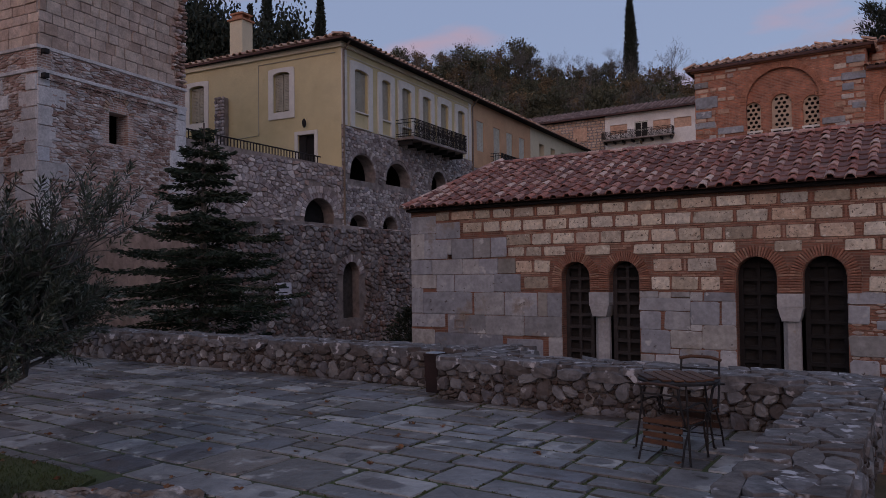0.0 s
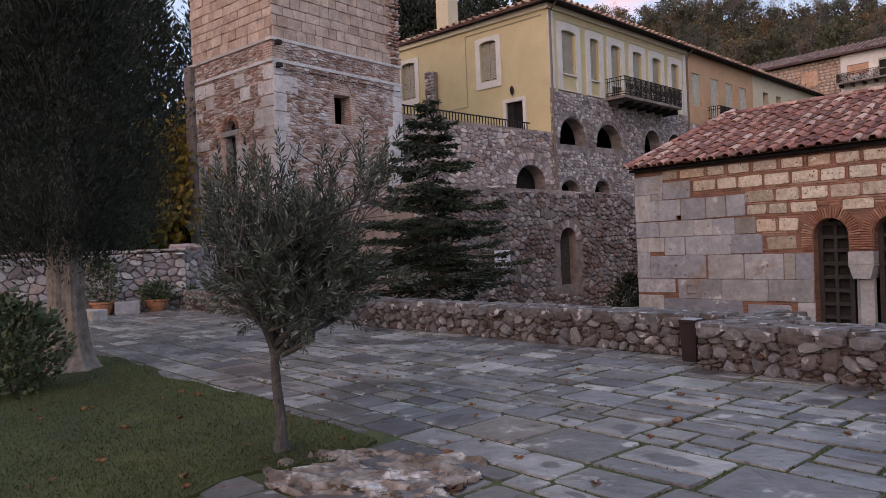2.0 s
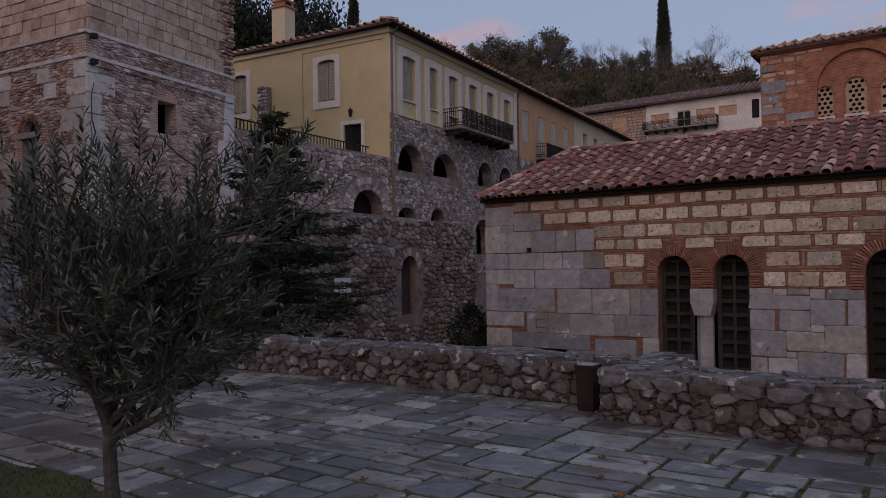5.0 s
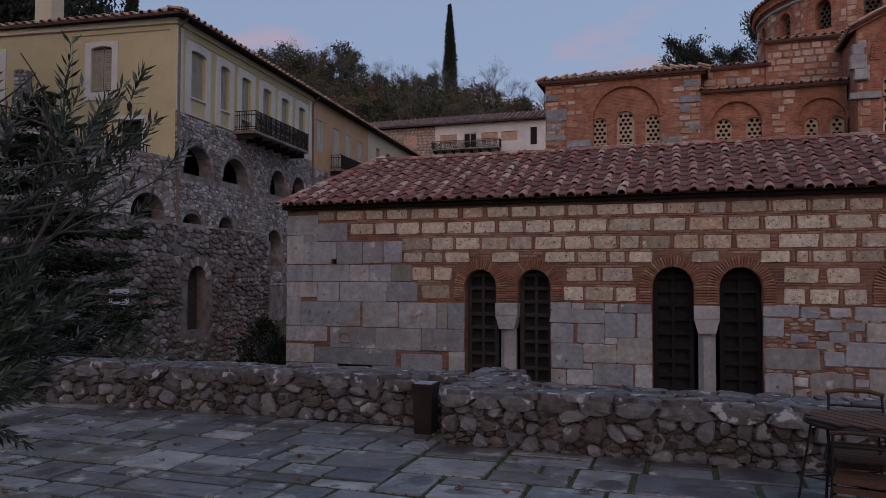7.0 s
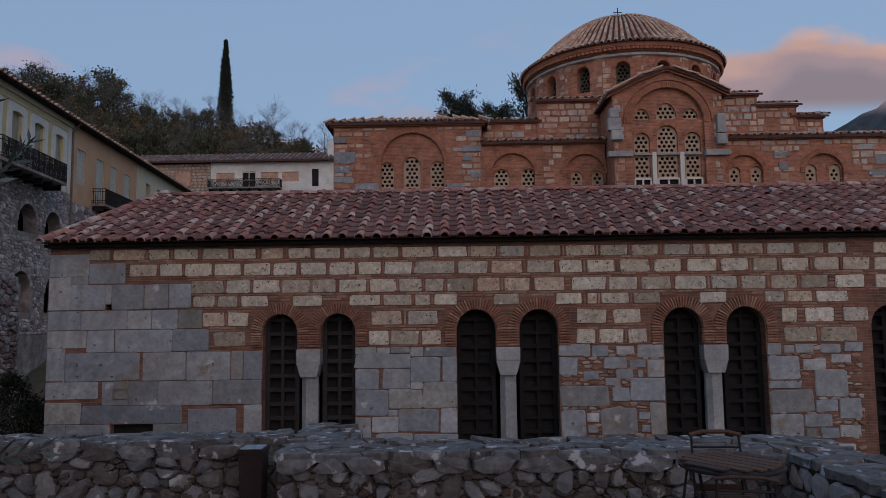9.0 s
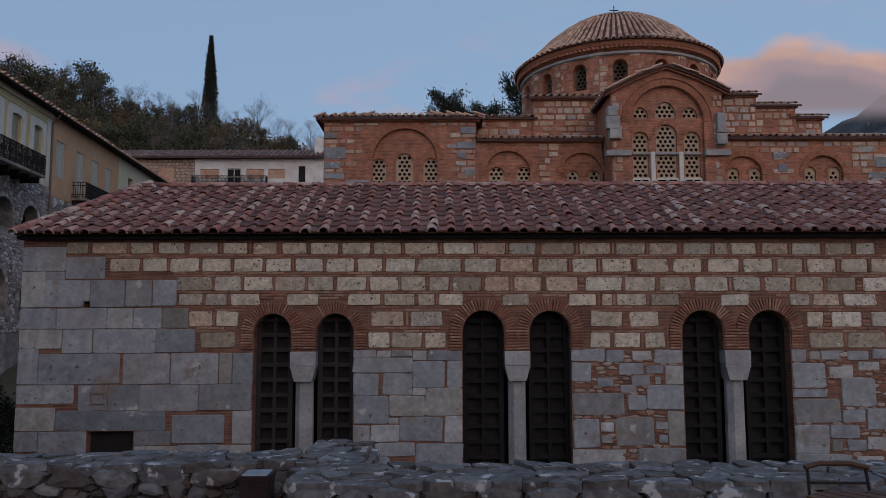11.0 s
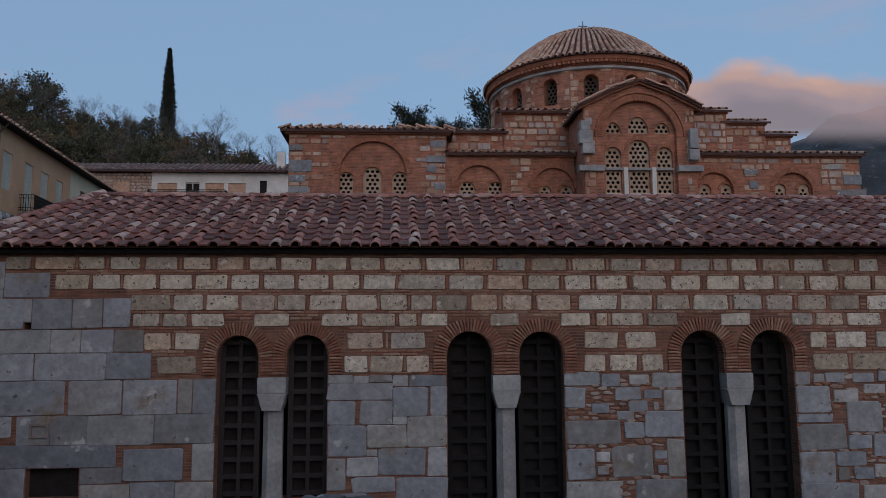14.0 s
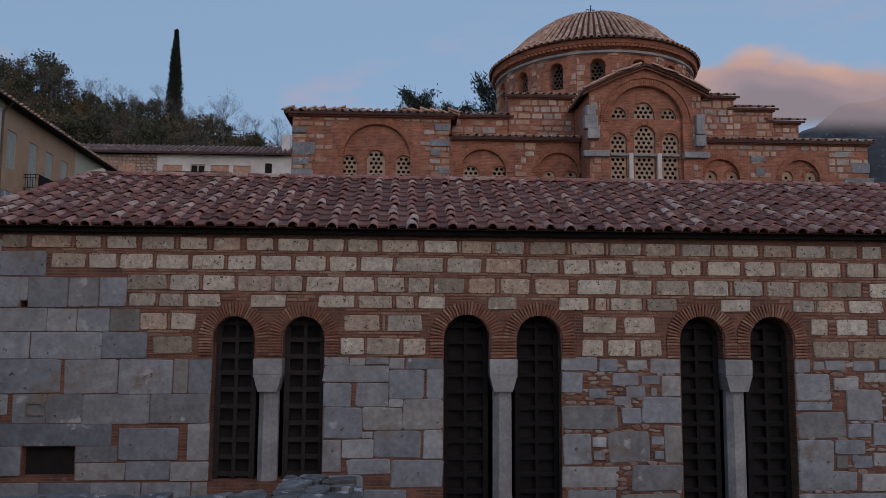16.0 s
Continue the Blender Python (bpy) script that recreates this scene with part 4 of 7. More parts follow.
# thin bricks laid flat between the rows of cream stone, and upright between neighbours in a row
thin = []
LEFT_END = [.9, 1.78, 3.2, 3.22, 3.46, 3.7]
for k, (zt, zb) in enumerate(ROWS_Z):
    low = ROWS_Z[k + 1][0] if k < 5 else 1.03
    n = 1 if zb - low < .09 else 2
    for i in range(n):
        x = LEFT_END[min(5, k + 1)] - .1
        while x < 18.2:
            w = rngA.uniform(.22, .36)
            z = zb - (zb - low) * (i + .5) / n
            if not in_arches(x - .04, x + w + .04, z - .03, z + .03):
                thin.append((x + w / 2, z - .004 * (x - 9), w - .012, min(.042, (zb - low) / n - .012)))
            x += w
for (x, z, w, h), (x2, z2, w2, h2) in zip(tuff, tuff[1:]):
    a, b = x + w / 2, x2 - w2 / 2
    if abs(z - z2) < .05 and .05 < b - a < .16:
        thin.append(((a + b) / 2, z, min(.045, (b - a) * .55), h * .94))
    elif abs(z - z2) < .05 and b - a >= .16:
        for j in range(4):
            zz = z - h / 2 + h * (j + .5) / 4
            c = a + .02
            while c < b - .05:
                ww = min(rngA.uniform(.2, .34), b - .02 - c)
                if not in_arches(c - .03, c + ww + .03, zz - .03, zz + .03):
                    thin.append((c + ww / 2, zz, ww - .012, .046))
                c += ww
joined("thin_brick", TUFFS, M_BRICK_T, thin, rngA, hall, depth=.022)
# small stones and brick bits packed between the patches
for a, b in ((11.33, 13.56), (15.85, 17.85)):
    chips = [c for c in cells(a, b, -1.9, .98, .075, rngA, 2.6, lambda p, q, r, s: any(abs((p + q) / 2 - x) < w / 2 and abs((r + s) / 2 - z) < h / 2 for x, z, w, h in patch)) if rngA.random() < .8]
    cell_wall(hall, chips, M_PACK, rngA, .012, .022, 0.0)

for wi, (w1, w2, zb) in enumerate(WIN):
    for a, b in (w1, w2):
        r = (b - a) / 2
        if wi < 3:
            voussoirs(hall, "brick", (a + b) / 2, 1.36, r + .015, r + .27, 30, M_BRICK, rngA, legs=.36, depth=.05)
        # plain black sheet behind the lattice, painted as the shade indoors
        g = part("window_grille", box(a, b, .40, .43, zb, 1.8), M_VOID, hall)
        # oak lattice in the opening
        bmg = bmesh.new()
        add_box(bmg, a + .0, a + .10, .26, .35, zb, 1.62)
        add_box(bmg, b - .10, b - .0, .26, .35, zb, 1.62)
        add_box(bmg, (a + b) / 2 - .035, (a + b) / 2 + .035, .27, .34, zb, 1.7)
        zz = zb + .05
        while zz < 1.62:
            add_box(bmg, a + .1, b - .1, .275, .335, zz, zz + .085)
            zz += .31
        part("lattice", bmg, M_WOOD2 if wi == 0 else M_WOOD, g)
    c = (w1[1] + w2[0]) / 2
    shaft = [(.195, zb), (.19, .30), (.185, .38)]
    cb = bmesh.new()
    add_lathe(cb, shaft, 8, (c, .24))
    bmesh.ops.rotate(cb, verts=cb.verts, cent=(c, .24, 0), matrix=Matrix.Rotation(math.pi / 8, 3, "Z"))
    col = part("column", cb, M_MARBLE, hall)
    for nm, prof in (("capital", [(.175, .38), (.185, .42), (.20, .46), (.245, .64), (.262, .665), (.262, .69)]), ("impost_block", [(.25, .695), (.258, .715), (.262, .97), (.25, .984)])):
        cap = bmesh.new()
        rings = [[cap.verts.new((c + sx * rr, .22 + sy * (.22 + rr * .25), z)) for sx, sy in ((-1, -1), (1, -1), (1, 1), (-1, 1))] for rr, z in prof]
        for q, s in zip(rings, rings[1:]):
            for k in range(4):
                cap.faces.new((q[k], q[(k + 1) % 4], s[(k + 1) % 4], s[k]))
        cap.faces.new(rings[0][::-1])
        cap.faces.new(rings[-1])
        part(nm, cap, M_MARBLE, col)

# eave, rafters and tiled roof
part("eave_board", box(-.06, HALL_LEN, -.17, .1, 3.30, 3.37), M_WOOD, hall)
EY, EZ, RY, RZ, RX = -.30, 3.40, 3.17, 4.97, 1.07
roofbm = bmesh.new()
q = [roofbm.verts.new(p) for p in ((-.07, EY, EZ - .01), (HALL_LEN, EY, EZ - .01), (HALL_LEN, RY, RZ), (RX, RY, RZ), (-.07, 6.9, EZ - .01), (HALL_LEN, 6.9, EZ - .01))]
for f in ((0, 1, 2, 3), (0, 3, 4), (3, 2, 5, 4), (0, 4, 5, 1)):
    roofbm.faces.new([q[i] for i in f])
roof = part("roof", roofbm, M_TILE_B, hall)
tile_me = mesh_from("roof_tile", TILE_V, TILE_F)
tile_me.materials.append(M_TILE)
slope = math.atan2(RZ - EZ, RY - EY)
SLEN = math.hypot(RZ - EZ, RY - EY)
rngT = random.Random(9)
pitch, rowl = .371, .365
rows_n = int(SLEN / rowl) + 1
vs, fs, base, made = [], [], 0, 0
pv, pf, pbase = [], [], 0
UP = np.array((0, math.cos(slope), math.sin(slope)))
NR = np.array((0, -math.sin(slope), math.cos(slope)))
EX = np.array((1.0, 0, 0))
# a broad pan with turned-up edges and a thick front lip
PAN_V = np.array([(x, y, z + dz) for y, dz in ((0, .0), (1, .0)) for x, z in ((-1, 1), (-.8, .35), (-.4, .05), (0, 0), (.4, .05), (.8, .35), (1, 1))] + [(x, 0, z - .9) for x, z in ((-1, 1), (-.8, .35), (-.4, .05), (0, 0), (.4, .05), (.8, .35), (1, 1))], float)
PAN_F = [(k, k + 1, k + 8, k + 7) for k in range(6)] + [(14 + k, 15 + k, k + 1, k) for k in range(6)]
for j in range(rows_n):
    for i in range(int(HALL_LEN / pitch) + 1):
        x = i * pitch + .31 - .371
        s = j * rowl
        hip_x = -.07 + (RX + .07) * s / SLEN
        if x < hip_x - .1:
            continue
        xx, ss = x + rngT.uniform(-.016, .016), s + rngT.uniform(-.03, .03) - .05
        rr, lift = rngT.uniform(.106, .122), rngT.uniform(.0, .016) + .012
        ang = rngT.uniform(-.06, .06)
        p = np.array((xx, EY, EZ)) + UP * ss + NR * lift
        if j < 7 and 0 < x < 17.2 and made < 298:
            ob = new("roof_tile", tile_me)
            ob.parent = roof
            ob.location = p
            ob.rotation_euler = (slope - .075, 0, ang)
            ob.scale = (rr, .47, rr)
            made += 1
        else:
            c, sn = math.cos(ang), math.sin(ang)
            v = TILE_V * (rr, .47, rr)
            v = np.stack([v[:, 0] * c - v[:, 1] * sn, v[:, 0] * sn + v[:, 1] * c, v[:, 2]], 1)
            w = p + v[:, :1] * EX + v[:, 1:2] * UP + (v[:, 2:] - v[:, 1:2] * .075) * NR
            vs.append(w)
            fs += [tuple(k + base for k in t) for t in TILE_F]
            base += len(TILE_V)
        if x + pitch / 2 < hip_x + .1:
            continue
        v = PAN_V * (.125, .44, .034)
        tip = rngT.uniform(.0, .012)
        w = np.array((x + pitch / 2, EY, EZ)) + UP * (s - .03 + rngT.uniform(-.02, .02)) + NR * (.052 + tip) + v[:, :1] * EX + v[:, 1:2] * UP + (v[:, 2:] - v[:, 1:2] * .075) * NR
        pv.append(w)
        pf += [tuple(k + pbase for k in t) for t in PAN_F]
        pbase += len(PAN_V)
# ridge and hip covers
for a, b in (((-.07, EY, EZ), (RX, RY, RZ)), ((RX, RY, RZ), (HALL_LEN, RY, RZ))):
    a, b = np.array(a), np.array(b)
    d = (b - a) / np.linalg.norm(b - a)
    side = np.cross(d, (0, 0, 1.0))
    side /= np.linalg.norm(side)
    up = np.cross(side, d)
    for k in range(int(np.linalg.norm(b - a) / .36) + 1):
        v = TILE_V * (.12, .42, .11)
        w = a + d * (k * .36) + up * (.02 + rngT.uniform(0, .015)) + v[:, :1] * side + v[:, 1:2] * d + v[:, 2:] * up
        vs.append(w)
        fs += [tuple(i + base for i in t) for t in TILE_F]
        base += len(TILE_V)
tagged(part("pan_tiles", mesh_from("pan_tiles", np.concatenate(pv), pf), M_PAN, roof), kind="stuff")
tagged(part("far_tiles", mesh_from("far_tiles", np.concatenate(vs), fs), M_TILE_I, roof), kind="stuff")


# ---- tower ----
def tile_roof(name, parent, corners, ridge, material, pitch=.5, rowl=.6, bed=M_TILE_B):
    """A roof plane given as eave a-b and top c-d (b to c, a to d), covered with rows of cover tiles."""
    a, b = [np.array(p, float) for p in corners]
    d, c = [np.array(p, float) for p in ridge]
    bmr = bmesh.new()
    q = [bmr.verts.new(p) for p in (a, b, c, d)]
    if np.linalg.norm(c - d) < .02:
        bmr.verts.remove(q.pop())
    bmr.faces.new(q)
    ex = bmesh.ops.extrude_face_region(bmr, geom=list(bmr.faces))
    bmesh.ops.translate(bmr, verts=[v for v in ex["geom"] if isinstance(v, bmesh.types.BMVert)], vec=(0, 0, -.12))
    ob = part(name, bmr, bed, parent)
    along = (b - a) / np.linalg.norm(b - a)
    mid0 = (a + b) / 2
    upv = (c + d) / 2 - mid0
    upv = upv - along * (upv @ along)
    ln = np.linalg.norm(upv)
    upv = upv / ln
    nr = np.cross(along, upv)
    nr = nr if nr[2] > 0 else -nr
    vs, fs, base = [], [], 0
    rg = random.Random(len(name) + int(ln * 100))
    width = np.linalg.norm(b - a)
    ta, tb = (d - a) @ along, (c - a) @ along
    for i in range(int(width / pitch) + 1):
        for j in range(max(1, int(ln / rowl))):
            s = j * rowl
            x = i * pitch + rg.uniform(-.03, .03)
            if x < ta * s / ln - .05 or x > width + (tb - width) * s / ln + .05:
                continue
            v = TILE_V * (pitch * .29, rowl * 1.25, pitch * .29)
            w = a + along * x + upv * (s - .05 + rg.uniform(-.04, .04)) + nr * (.02 + rg.uniform(0, .03)) + v[:, :1] * along + v[:, 1:2] * upv + v[:, 2:] * nr
            vs.append(w)
            fs += [tuple(k + base for k in t) for t in TILE_F]
            base += len(TILE_V)
    if vs:
        tagged(part("tiles", mesh_from("tiles", np.concatenate(vs), fs), material, ob), kind="stuff")
    return ob


tower = thing("tower", facing(-12.75, -4.3, -.175, .985), "square stone bell tower with marble quoins and string courses", "tower")
TL = 7.1
TD = 6.0
part("wall", wall_bm([(0, -2.7), (TL, -2.7), (TL, 9.45), (0, 9.45)], [[(3.05, 6.6), (3.95, 6.6), (3.95, 7.82), (3.05, 7.82)]], .6), M_BRICKT, tower)
for zs in (9.45, 8.64):
    part("string_course", box(-.07, TL + .07, -.07, .3, zs, zs + .13, .02), M_TOWER, tower)
part("upper_wall", box(.5, TL - .12, .12, TD - .12, 9.3, 15.5), M_MORTAR, tower)
part("rear_wall", box(0, TL, TD - .5, TD, -2.7, 9.45), M_MORTAR, tower)
part("side_wall", box(TL - .5, TL - .001, .6, TD - .5, -2.7, 9.45), M_MORTAR, tower)
# upright black sheet added behind the tower window as painted shade
part("inner_floor", box(.6, TL - .5, 1.6, 1.7, -2.7, 9.4), M_VOID, tower)
rngW = random.Random(31)
quo = []
z = -.2
k = 0
while z < 8.5:
    h = rngW.uniform(.38, .75)
    w = rngW.uniform(.7, 1.3) if k % 2 else rngW.uniform(.4, .7)
    quo.append((w / 2, z + h / 2, w, h - .02))
    w2 = rngW.uniform(.5, 1.1)
    quo.append((TL - w2 / 2, z + h / 2, w2, h - .02))
    z += h
    k += 1
lay(tower, "quoin", BLOCKS, M_TOWER, quo, rngW, depth=.06)
cell_wall(tower, cells(.5, TL - .4, -1, 9.44, .088, rngW, 3.4, outside([(2.9, 4.1, 6.5, 7.8, .5)]), .70), M_TRUB, rngW, .011, .042, face=.86)
up = courses(.12, TL - .12, 9.62, 15.5, .40, .55, rngW, gap=.02)
joined("upper_block", TUFFS, M_TBLOCK, up, rngW, tower, depth=.05, y=.12)
voussoirs(tower, "brick", 3.5, 7.82, .5, .75, 16, M_CSTONE, rngW, depth=.05)
# broken rubble edge above the string course, floodlights and cable at the corner
edge = [r for r in courses(TL - .75, TL + .05, 9.6, 14.6, .17, .3, rngW, gap=.02, hv=.4) if r[0] > TL - .62 + .18 * math.sin(r[1] * 4) + .05 * (r[1] - 9.6)]
joined("broken_edge", FIELD, M_TRUB, edge, rngW, tower, depth=.22, y=.12)
for z in (9.25, 8.40):
    lampb = bmesh.new()
    add_box(lampb, .04, .24, -.32, -.12, z, z + .17, .02)
    add_tube(lampb, [(.14, -.12, z + .08), (.14, .0, z - .02)], .02, 5)
    part("floodlight", lampb, M_IRON, tower, "small black floodlight on the corner")
part("cable", add_tube(bmesh.new(), [(x, -.085, 8.42 - .03 * math.sin(x * 2.2)) for x in np.arange(0, TL + .1, .5)], .014, 4), M_IRON, tower)
# the other visible face of the tower, with its tall door-like window
tface = part("side_face", wall_bm([(-TD, -2.7), (0, -2.7), (0, 9.45), (-TD, 9.45)], [arch_pts(-3.42, -2.62, 3.4, 6.45, .4), arch_pts(-3.02, -2.3, -.5, 1.6, .36)], .6), M_BRICKT, tower)
tface.matrix_parent_inverse = tower.matrix_world.inverted()
tface.matrix_basis = facing(-12.75, -4.3, .985, .13)
for zs in (9.45, 8.64):
    part("string_course", box(-TD - .07, -.06, -.07, .3, zs, zs + .13, .02), M_TOWER, tface)
part("upper_face", box(-TD + .1, -.14, .12, .4, 9.5, 15.5), M_MORTAR, tface)
part("door_leaf", box(-3.4, -2.64, .3, .36, 3.4, 6.8), M_WOOD, tface)
# black sheet, the opening's shade as colour
part("low_void", box(-3.1, -2.2, .45, .5, -.6, 2.1), M_VOID, tface)
voussoirs(tface, "brick", -2.66, 1.6, .38, .60, 12, M_CSTONE, rngW, depth=.05)
part("lintel", box(-3.62, -2.42, -.06, .3, 6.2, 6.42, .02), M_MARBLE, tface)
part("door_jamb", box(-2.64, -2.5, -.04, .3, 3.4, 6.2, .02), M_MARBLE, tface)
quo = []
z, k = -.2, 0
while z < 8.4:
    h = rngW.uniform(.4, .8)
    w, w2 = (rngW.uniform(.8, 1.4), rngW.uniform(.5, .9)) if k % 2 else (rngW.uniform(.5, .8), rngW.uniform(.9, 1.4))
    quo += [(-w / 2, z + h / 2, w, h - .02), (-TD + w2 / 2, z + h / 2, w2, h - .02)]
    if rngW.random() < .8 and not (z + h > 6 and z < 7):
        w3 = rngW.uniform(.5, .9)
        quo.append((-2.0 + rngW.uniform(-.2, .2), z + h / 2, w3, h * .9))
        quo.append((-4.2 + rngW.uniform(-.2, .1), z + h / 2, w3, h * .9))
    z += h
    k += 1
lay(tface, "quoin", BLOCKS, M_TOWER, quo, rngW, depth=.06)
cell_wall(tface, cells(-TD + .5, -.5, -1, 9.44, .088, rngW, 3.4, outside([(-3.7, -2.4, 3.3, 6.45, .5), (-3.1, -2.2, -2, 1.6, .5)]), .70), M_TRUB, rngW, .011, .038, face=.86)
up = courses(-TD + .12, -.12, 9.62, 15.5, .40, .6, rngW, gap=.02)
joined("upper_block", TUFFS, M_TBLOCK, up, rngW, tface, depth=.05, y=.12)
voussoirs(tface, "brick", -3.02, 6.45, .42, .62, 14, M_BRICK, rngW, depth=.05)
tile_roof("roof", tower, [(-.5, -.5, 15.5), (TL + .5, -.5, 15.5)], [(TL / 2, TD / 2, 18), (TL / 2, TD / 2, 18)], M_TILE_C)
tile_roof("roof", tower, [(-.5, TD + .5, 15.5), (-.5, -.5, 15.5)], [(TL / 2, TD / 2, 18), (TL / 2, TD / 2, 18)], M_TILE_C)
tile_roof("roof", tower, [(TL + .5, -.5, 15.5), (TL + .5, TD + .5, 15.5)], [(TL / 2, TD / 2, 18), (TL / 2, TD / 2, 18)], M_TILE_C)
tile_roof("roof", tower, [(TL + .5, TD + .5, 15.5), (-.5, TD + .5, 15.5)], [(TL / 2, TD / 2, 18), (TL / 2, TD / 2, 18)], M_TILE_C)


# ---- the yellow house on its arched stone storeys ----
house = thing("house", facing(-13.05, 11.8, -.0895, .996), "ochre two-storey house with white trims on an arched rubble base", "house")
HL, HD = 43.0, 12.0
lowa = [(.72, 3.20, 6.55, 6.85, 1.18), (4.30, 7.05, 6.6, 6.8, 1.18), (9.75, 11.75, 6.5, 7.05, 1.02), (12.75, 14.7, 6.5, 7.05, 1.02), (16.2, 18.0, 6.5, 7.05, 1.0),
        (.65, 2.45, 3.2, 3.95, .7), (3.9, 5.5, 3.2, 4.0, .72), (9.2, 11.35, 2.2, 3.3, 1.15), (13.0, 15.0, 2.2, 3.3, 1.1), (17, 19, 2.2, 3.3, 1.1)]
part("stone_base", wall_bm([(0, -2.7), (27.3, -2.7), (27.3, 9.4), (0, 9.4)], [arch_pts(*a) for a in lowa], .7), M_MORTAR, house)
# house base filled with black: shade inside the arches is in its colour
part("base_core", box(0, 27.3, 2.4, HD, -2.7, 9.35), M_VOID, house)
cell_wall(house, cells(0, 16, 1.0, 9.38, .165, random.Random(41), 1.6, outside(lowa, .22), .78), M_RUBBLE, random.Random(42), .016, .055, face=.88)
cell_wall(house, cells(16, 27.3, -2.7, 9.0, .4, random.Random(41), 1.4, outside(lowa, .2)), M_RUBBLE, random.Random(42), .022, .06)
vs, fs = [], []
for a, b, zb, zs, ri in lowa:
    ring_joined(vs, fs, (a + b) / 2, zs, (b - a) / 2, (b - a) / 2 + .24, 22, 0.0, .07)
tagged(part("arch_stone", mesh_from("arch_stone", np.concatenate(vs), fs), M_RUBBLE, house), kind="stuff")
ops = []
for a, b in ((.75, 2.93), (3.49, 5.28), (5.70, 7.65), (8.19, 10.16), (10.6, 12.57), (13.12, 15.05)):
    ops.append((a, b))
holes = [arch_pts(a + .48, b - .48, 10.35 if not 5 < a < 12 else 9.62, 12.55, .13, 6) for a, b in ops]
part("wall", wall_bm([(0, 9.4), (15.85, 9.4), (15.85, 13.85), (0, 13.85)], holes, .5), M_YELLOW, house)
for a, b in ops:
    zb = 10.35 if not 5 < a < 12 else 9.62
    tr = wall_bm(arch_pts(a, b, 9.42, 13.0, .08, 6), [arch_pts(a + .42, b - .42, 9.46, 12.55, .14, 6)], .08, -.08)
    wdw = part("window_trim", tr, M_WHITE, house, "white plaster surround")
    # black sheet behind the shutters, shade of the recess as colour
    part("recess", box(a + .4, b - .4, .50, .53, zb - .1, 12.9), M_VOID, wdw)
    part("sill", box(a + .42, b - .42, -.10, .1, 10.27, 10.35, .01), M_WHITE, wdw)
    m = (a + b) / 2
    for x0, x1 in ((a + .50, m - .02), (m + .02, b - .50)):
        s = bmesh.new()
        add_box(s, x0, x0 + .07, .12, .17, zb, 12.72)
        add_box(s, x1 - .07, x1, .12, .17, zb, 12.72)
        for zz in (zb, (zb + 12.6) / 2, 12.6):
            add_box(s, x0, x1, .12, .17, zz, zz + .1)
        zz = zb + .12
        while zz < 12.6:
            add_box(s, x0 + .06, x1 - .06, .135, .155, zz, zz + .07)
            zz += .085
        part("shutter", s, M_SHUT, wdw)
part("pilaster", box(.02, .5, -.05, .0, 9.42, 13.5, .01), M_WHITE, house)
part("pilaster", box(15.3, 15.7, -.05, 0, 9.42, 13.5, .01), M_WHITE, house)
part("cornice", box(-.1, 15.85, -.12, 0, 13.55, 13.85, .03), M_CREAM, house)
part("lower_moulding", box(.5, 15.3, -.04, 0, 13.18, 13.26, .01), M_CREAM, house)
part("orange_wall", wall_bm([(15.85, 9.0), (27.3, 9.0), (27.3, 13.85), (15.85, 13.85)], [[(x, z0), (x + 1.25, z0), (x + 1.25, 12.5), (x, 12.5)] for x, z0 in ((16.6, 10.3), (19.6, 9.6), (22.1, 10.3), (24.7, 10.3))], .5, -.02), M_ORANGE, house)
for x, z0 in ((16.6, 10.3), (19.6, 9.6), (22.1, 10.3), (24.7, 10.3)):
    for x0 in (x, x + .64):
        s = bmesh.new()
        add_box(s, x0, x0 + .07, .04, .10, z0, 12.5)
        add_box(s, x0 + .54, x0 + .61, .04, .10, z0, 12.5)
        zz = z0
        while zz < 12.5:
            add_box(s, x0 + .06, x0 + .55, .05, .09, zz, zz + .08)
            zz += .1
        sh = part("shutter", s, M_SHUTG, house)
    # black backing: the darkness behind these shutters is painted
    part("recess", box(x - .02, x + 1.27, .3, .34, z0, 12.55), M_VOID, sh)
part("cream_wall", wall_bm([(27.3, 6.0), (HL, 6.0), (HL, 13.85), (27.3, 13.85)], [[(x, 11.2), (x + 1.1, 11.2), (x + 1.1, 12.7), (x, 12.7)] for x in (29.5, 32.4, 35.4)], .5), M_CREAM, house)
# added black sheet, painted shade behind the cream wall's windows
part("cream_inner", box(27.4, HL - .1, .6, .7, 6, 13.7), M_VOID, house)
part("end_wall", box(HL - .01, HL + .4, 0, HD, 2, 13.85), M_CREAM, house)
part("back_wall", box(0, HL, HD - .4, HD, 2, 13.85), M_YELLOW, house)
part("ceiling", box(.1, HL, .5, HD - .4, 13.6, 13.7), M_WHITE, house)
EO = .55
tile_roof("roof", house, [(-EO, -EO, 13.95), (HL, -EO, 13.95)], [(4.5, HD / 2, 15.35), (HL - 4, HD / 2, 15.35)], M_TILE_C)
tile_roof("roof", house, [(-EO, HD + EO, 13.95), (-EO, -EO, 13.95)], [(4.5, HD / 2, 15.35), (4.5, HD / 2, 15.35)], M_TILE_C)
tile_roof("roof", house, [(HL, HD + EO, 13.95), (-EO, HD + EO, 13.95)], [(HL - 4, HD / 2, 15.35), (4.5, HD / 2, 15.35)], M_TILE_C)
part("eave_soffit", box(-EO + .03, HL, -EO + .03, .0, 13.83, 13.86), M_WOOD, house)
part("eave_soffit", box(-EO + .03, 0, .0, HD, 13.83, 13.86), M_WOOD, house)
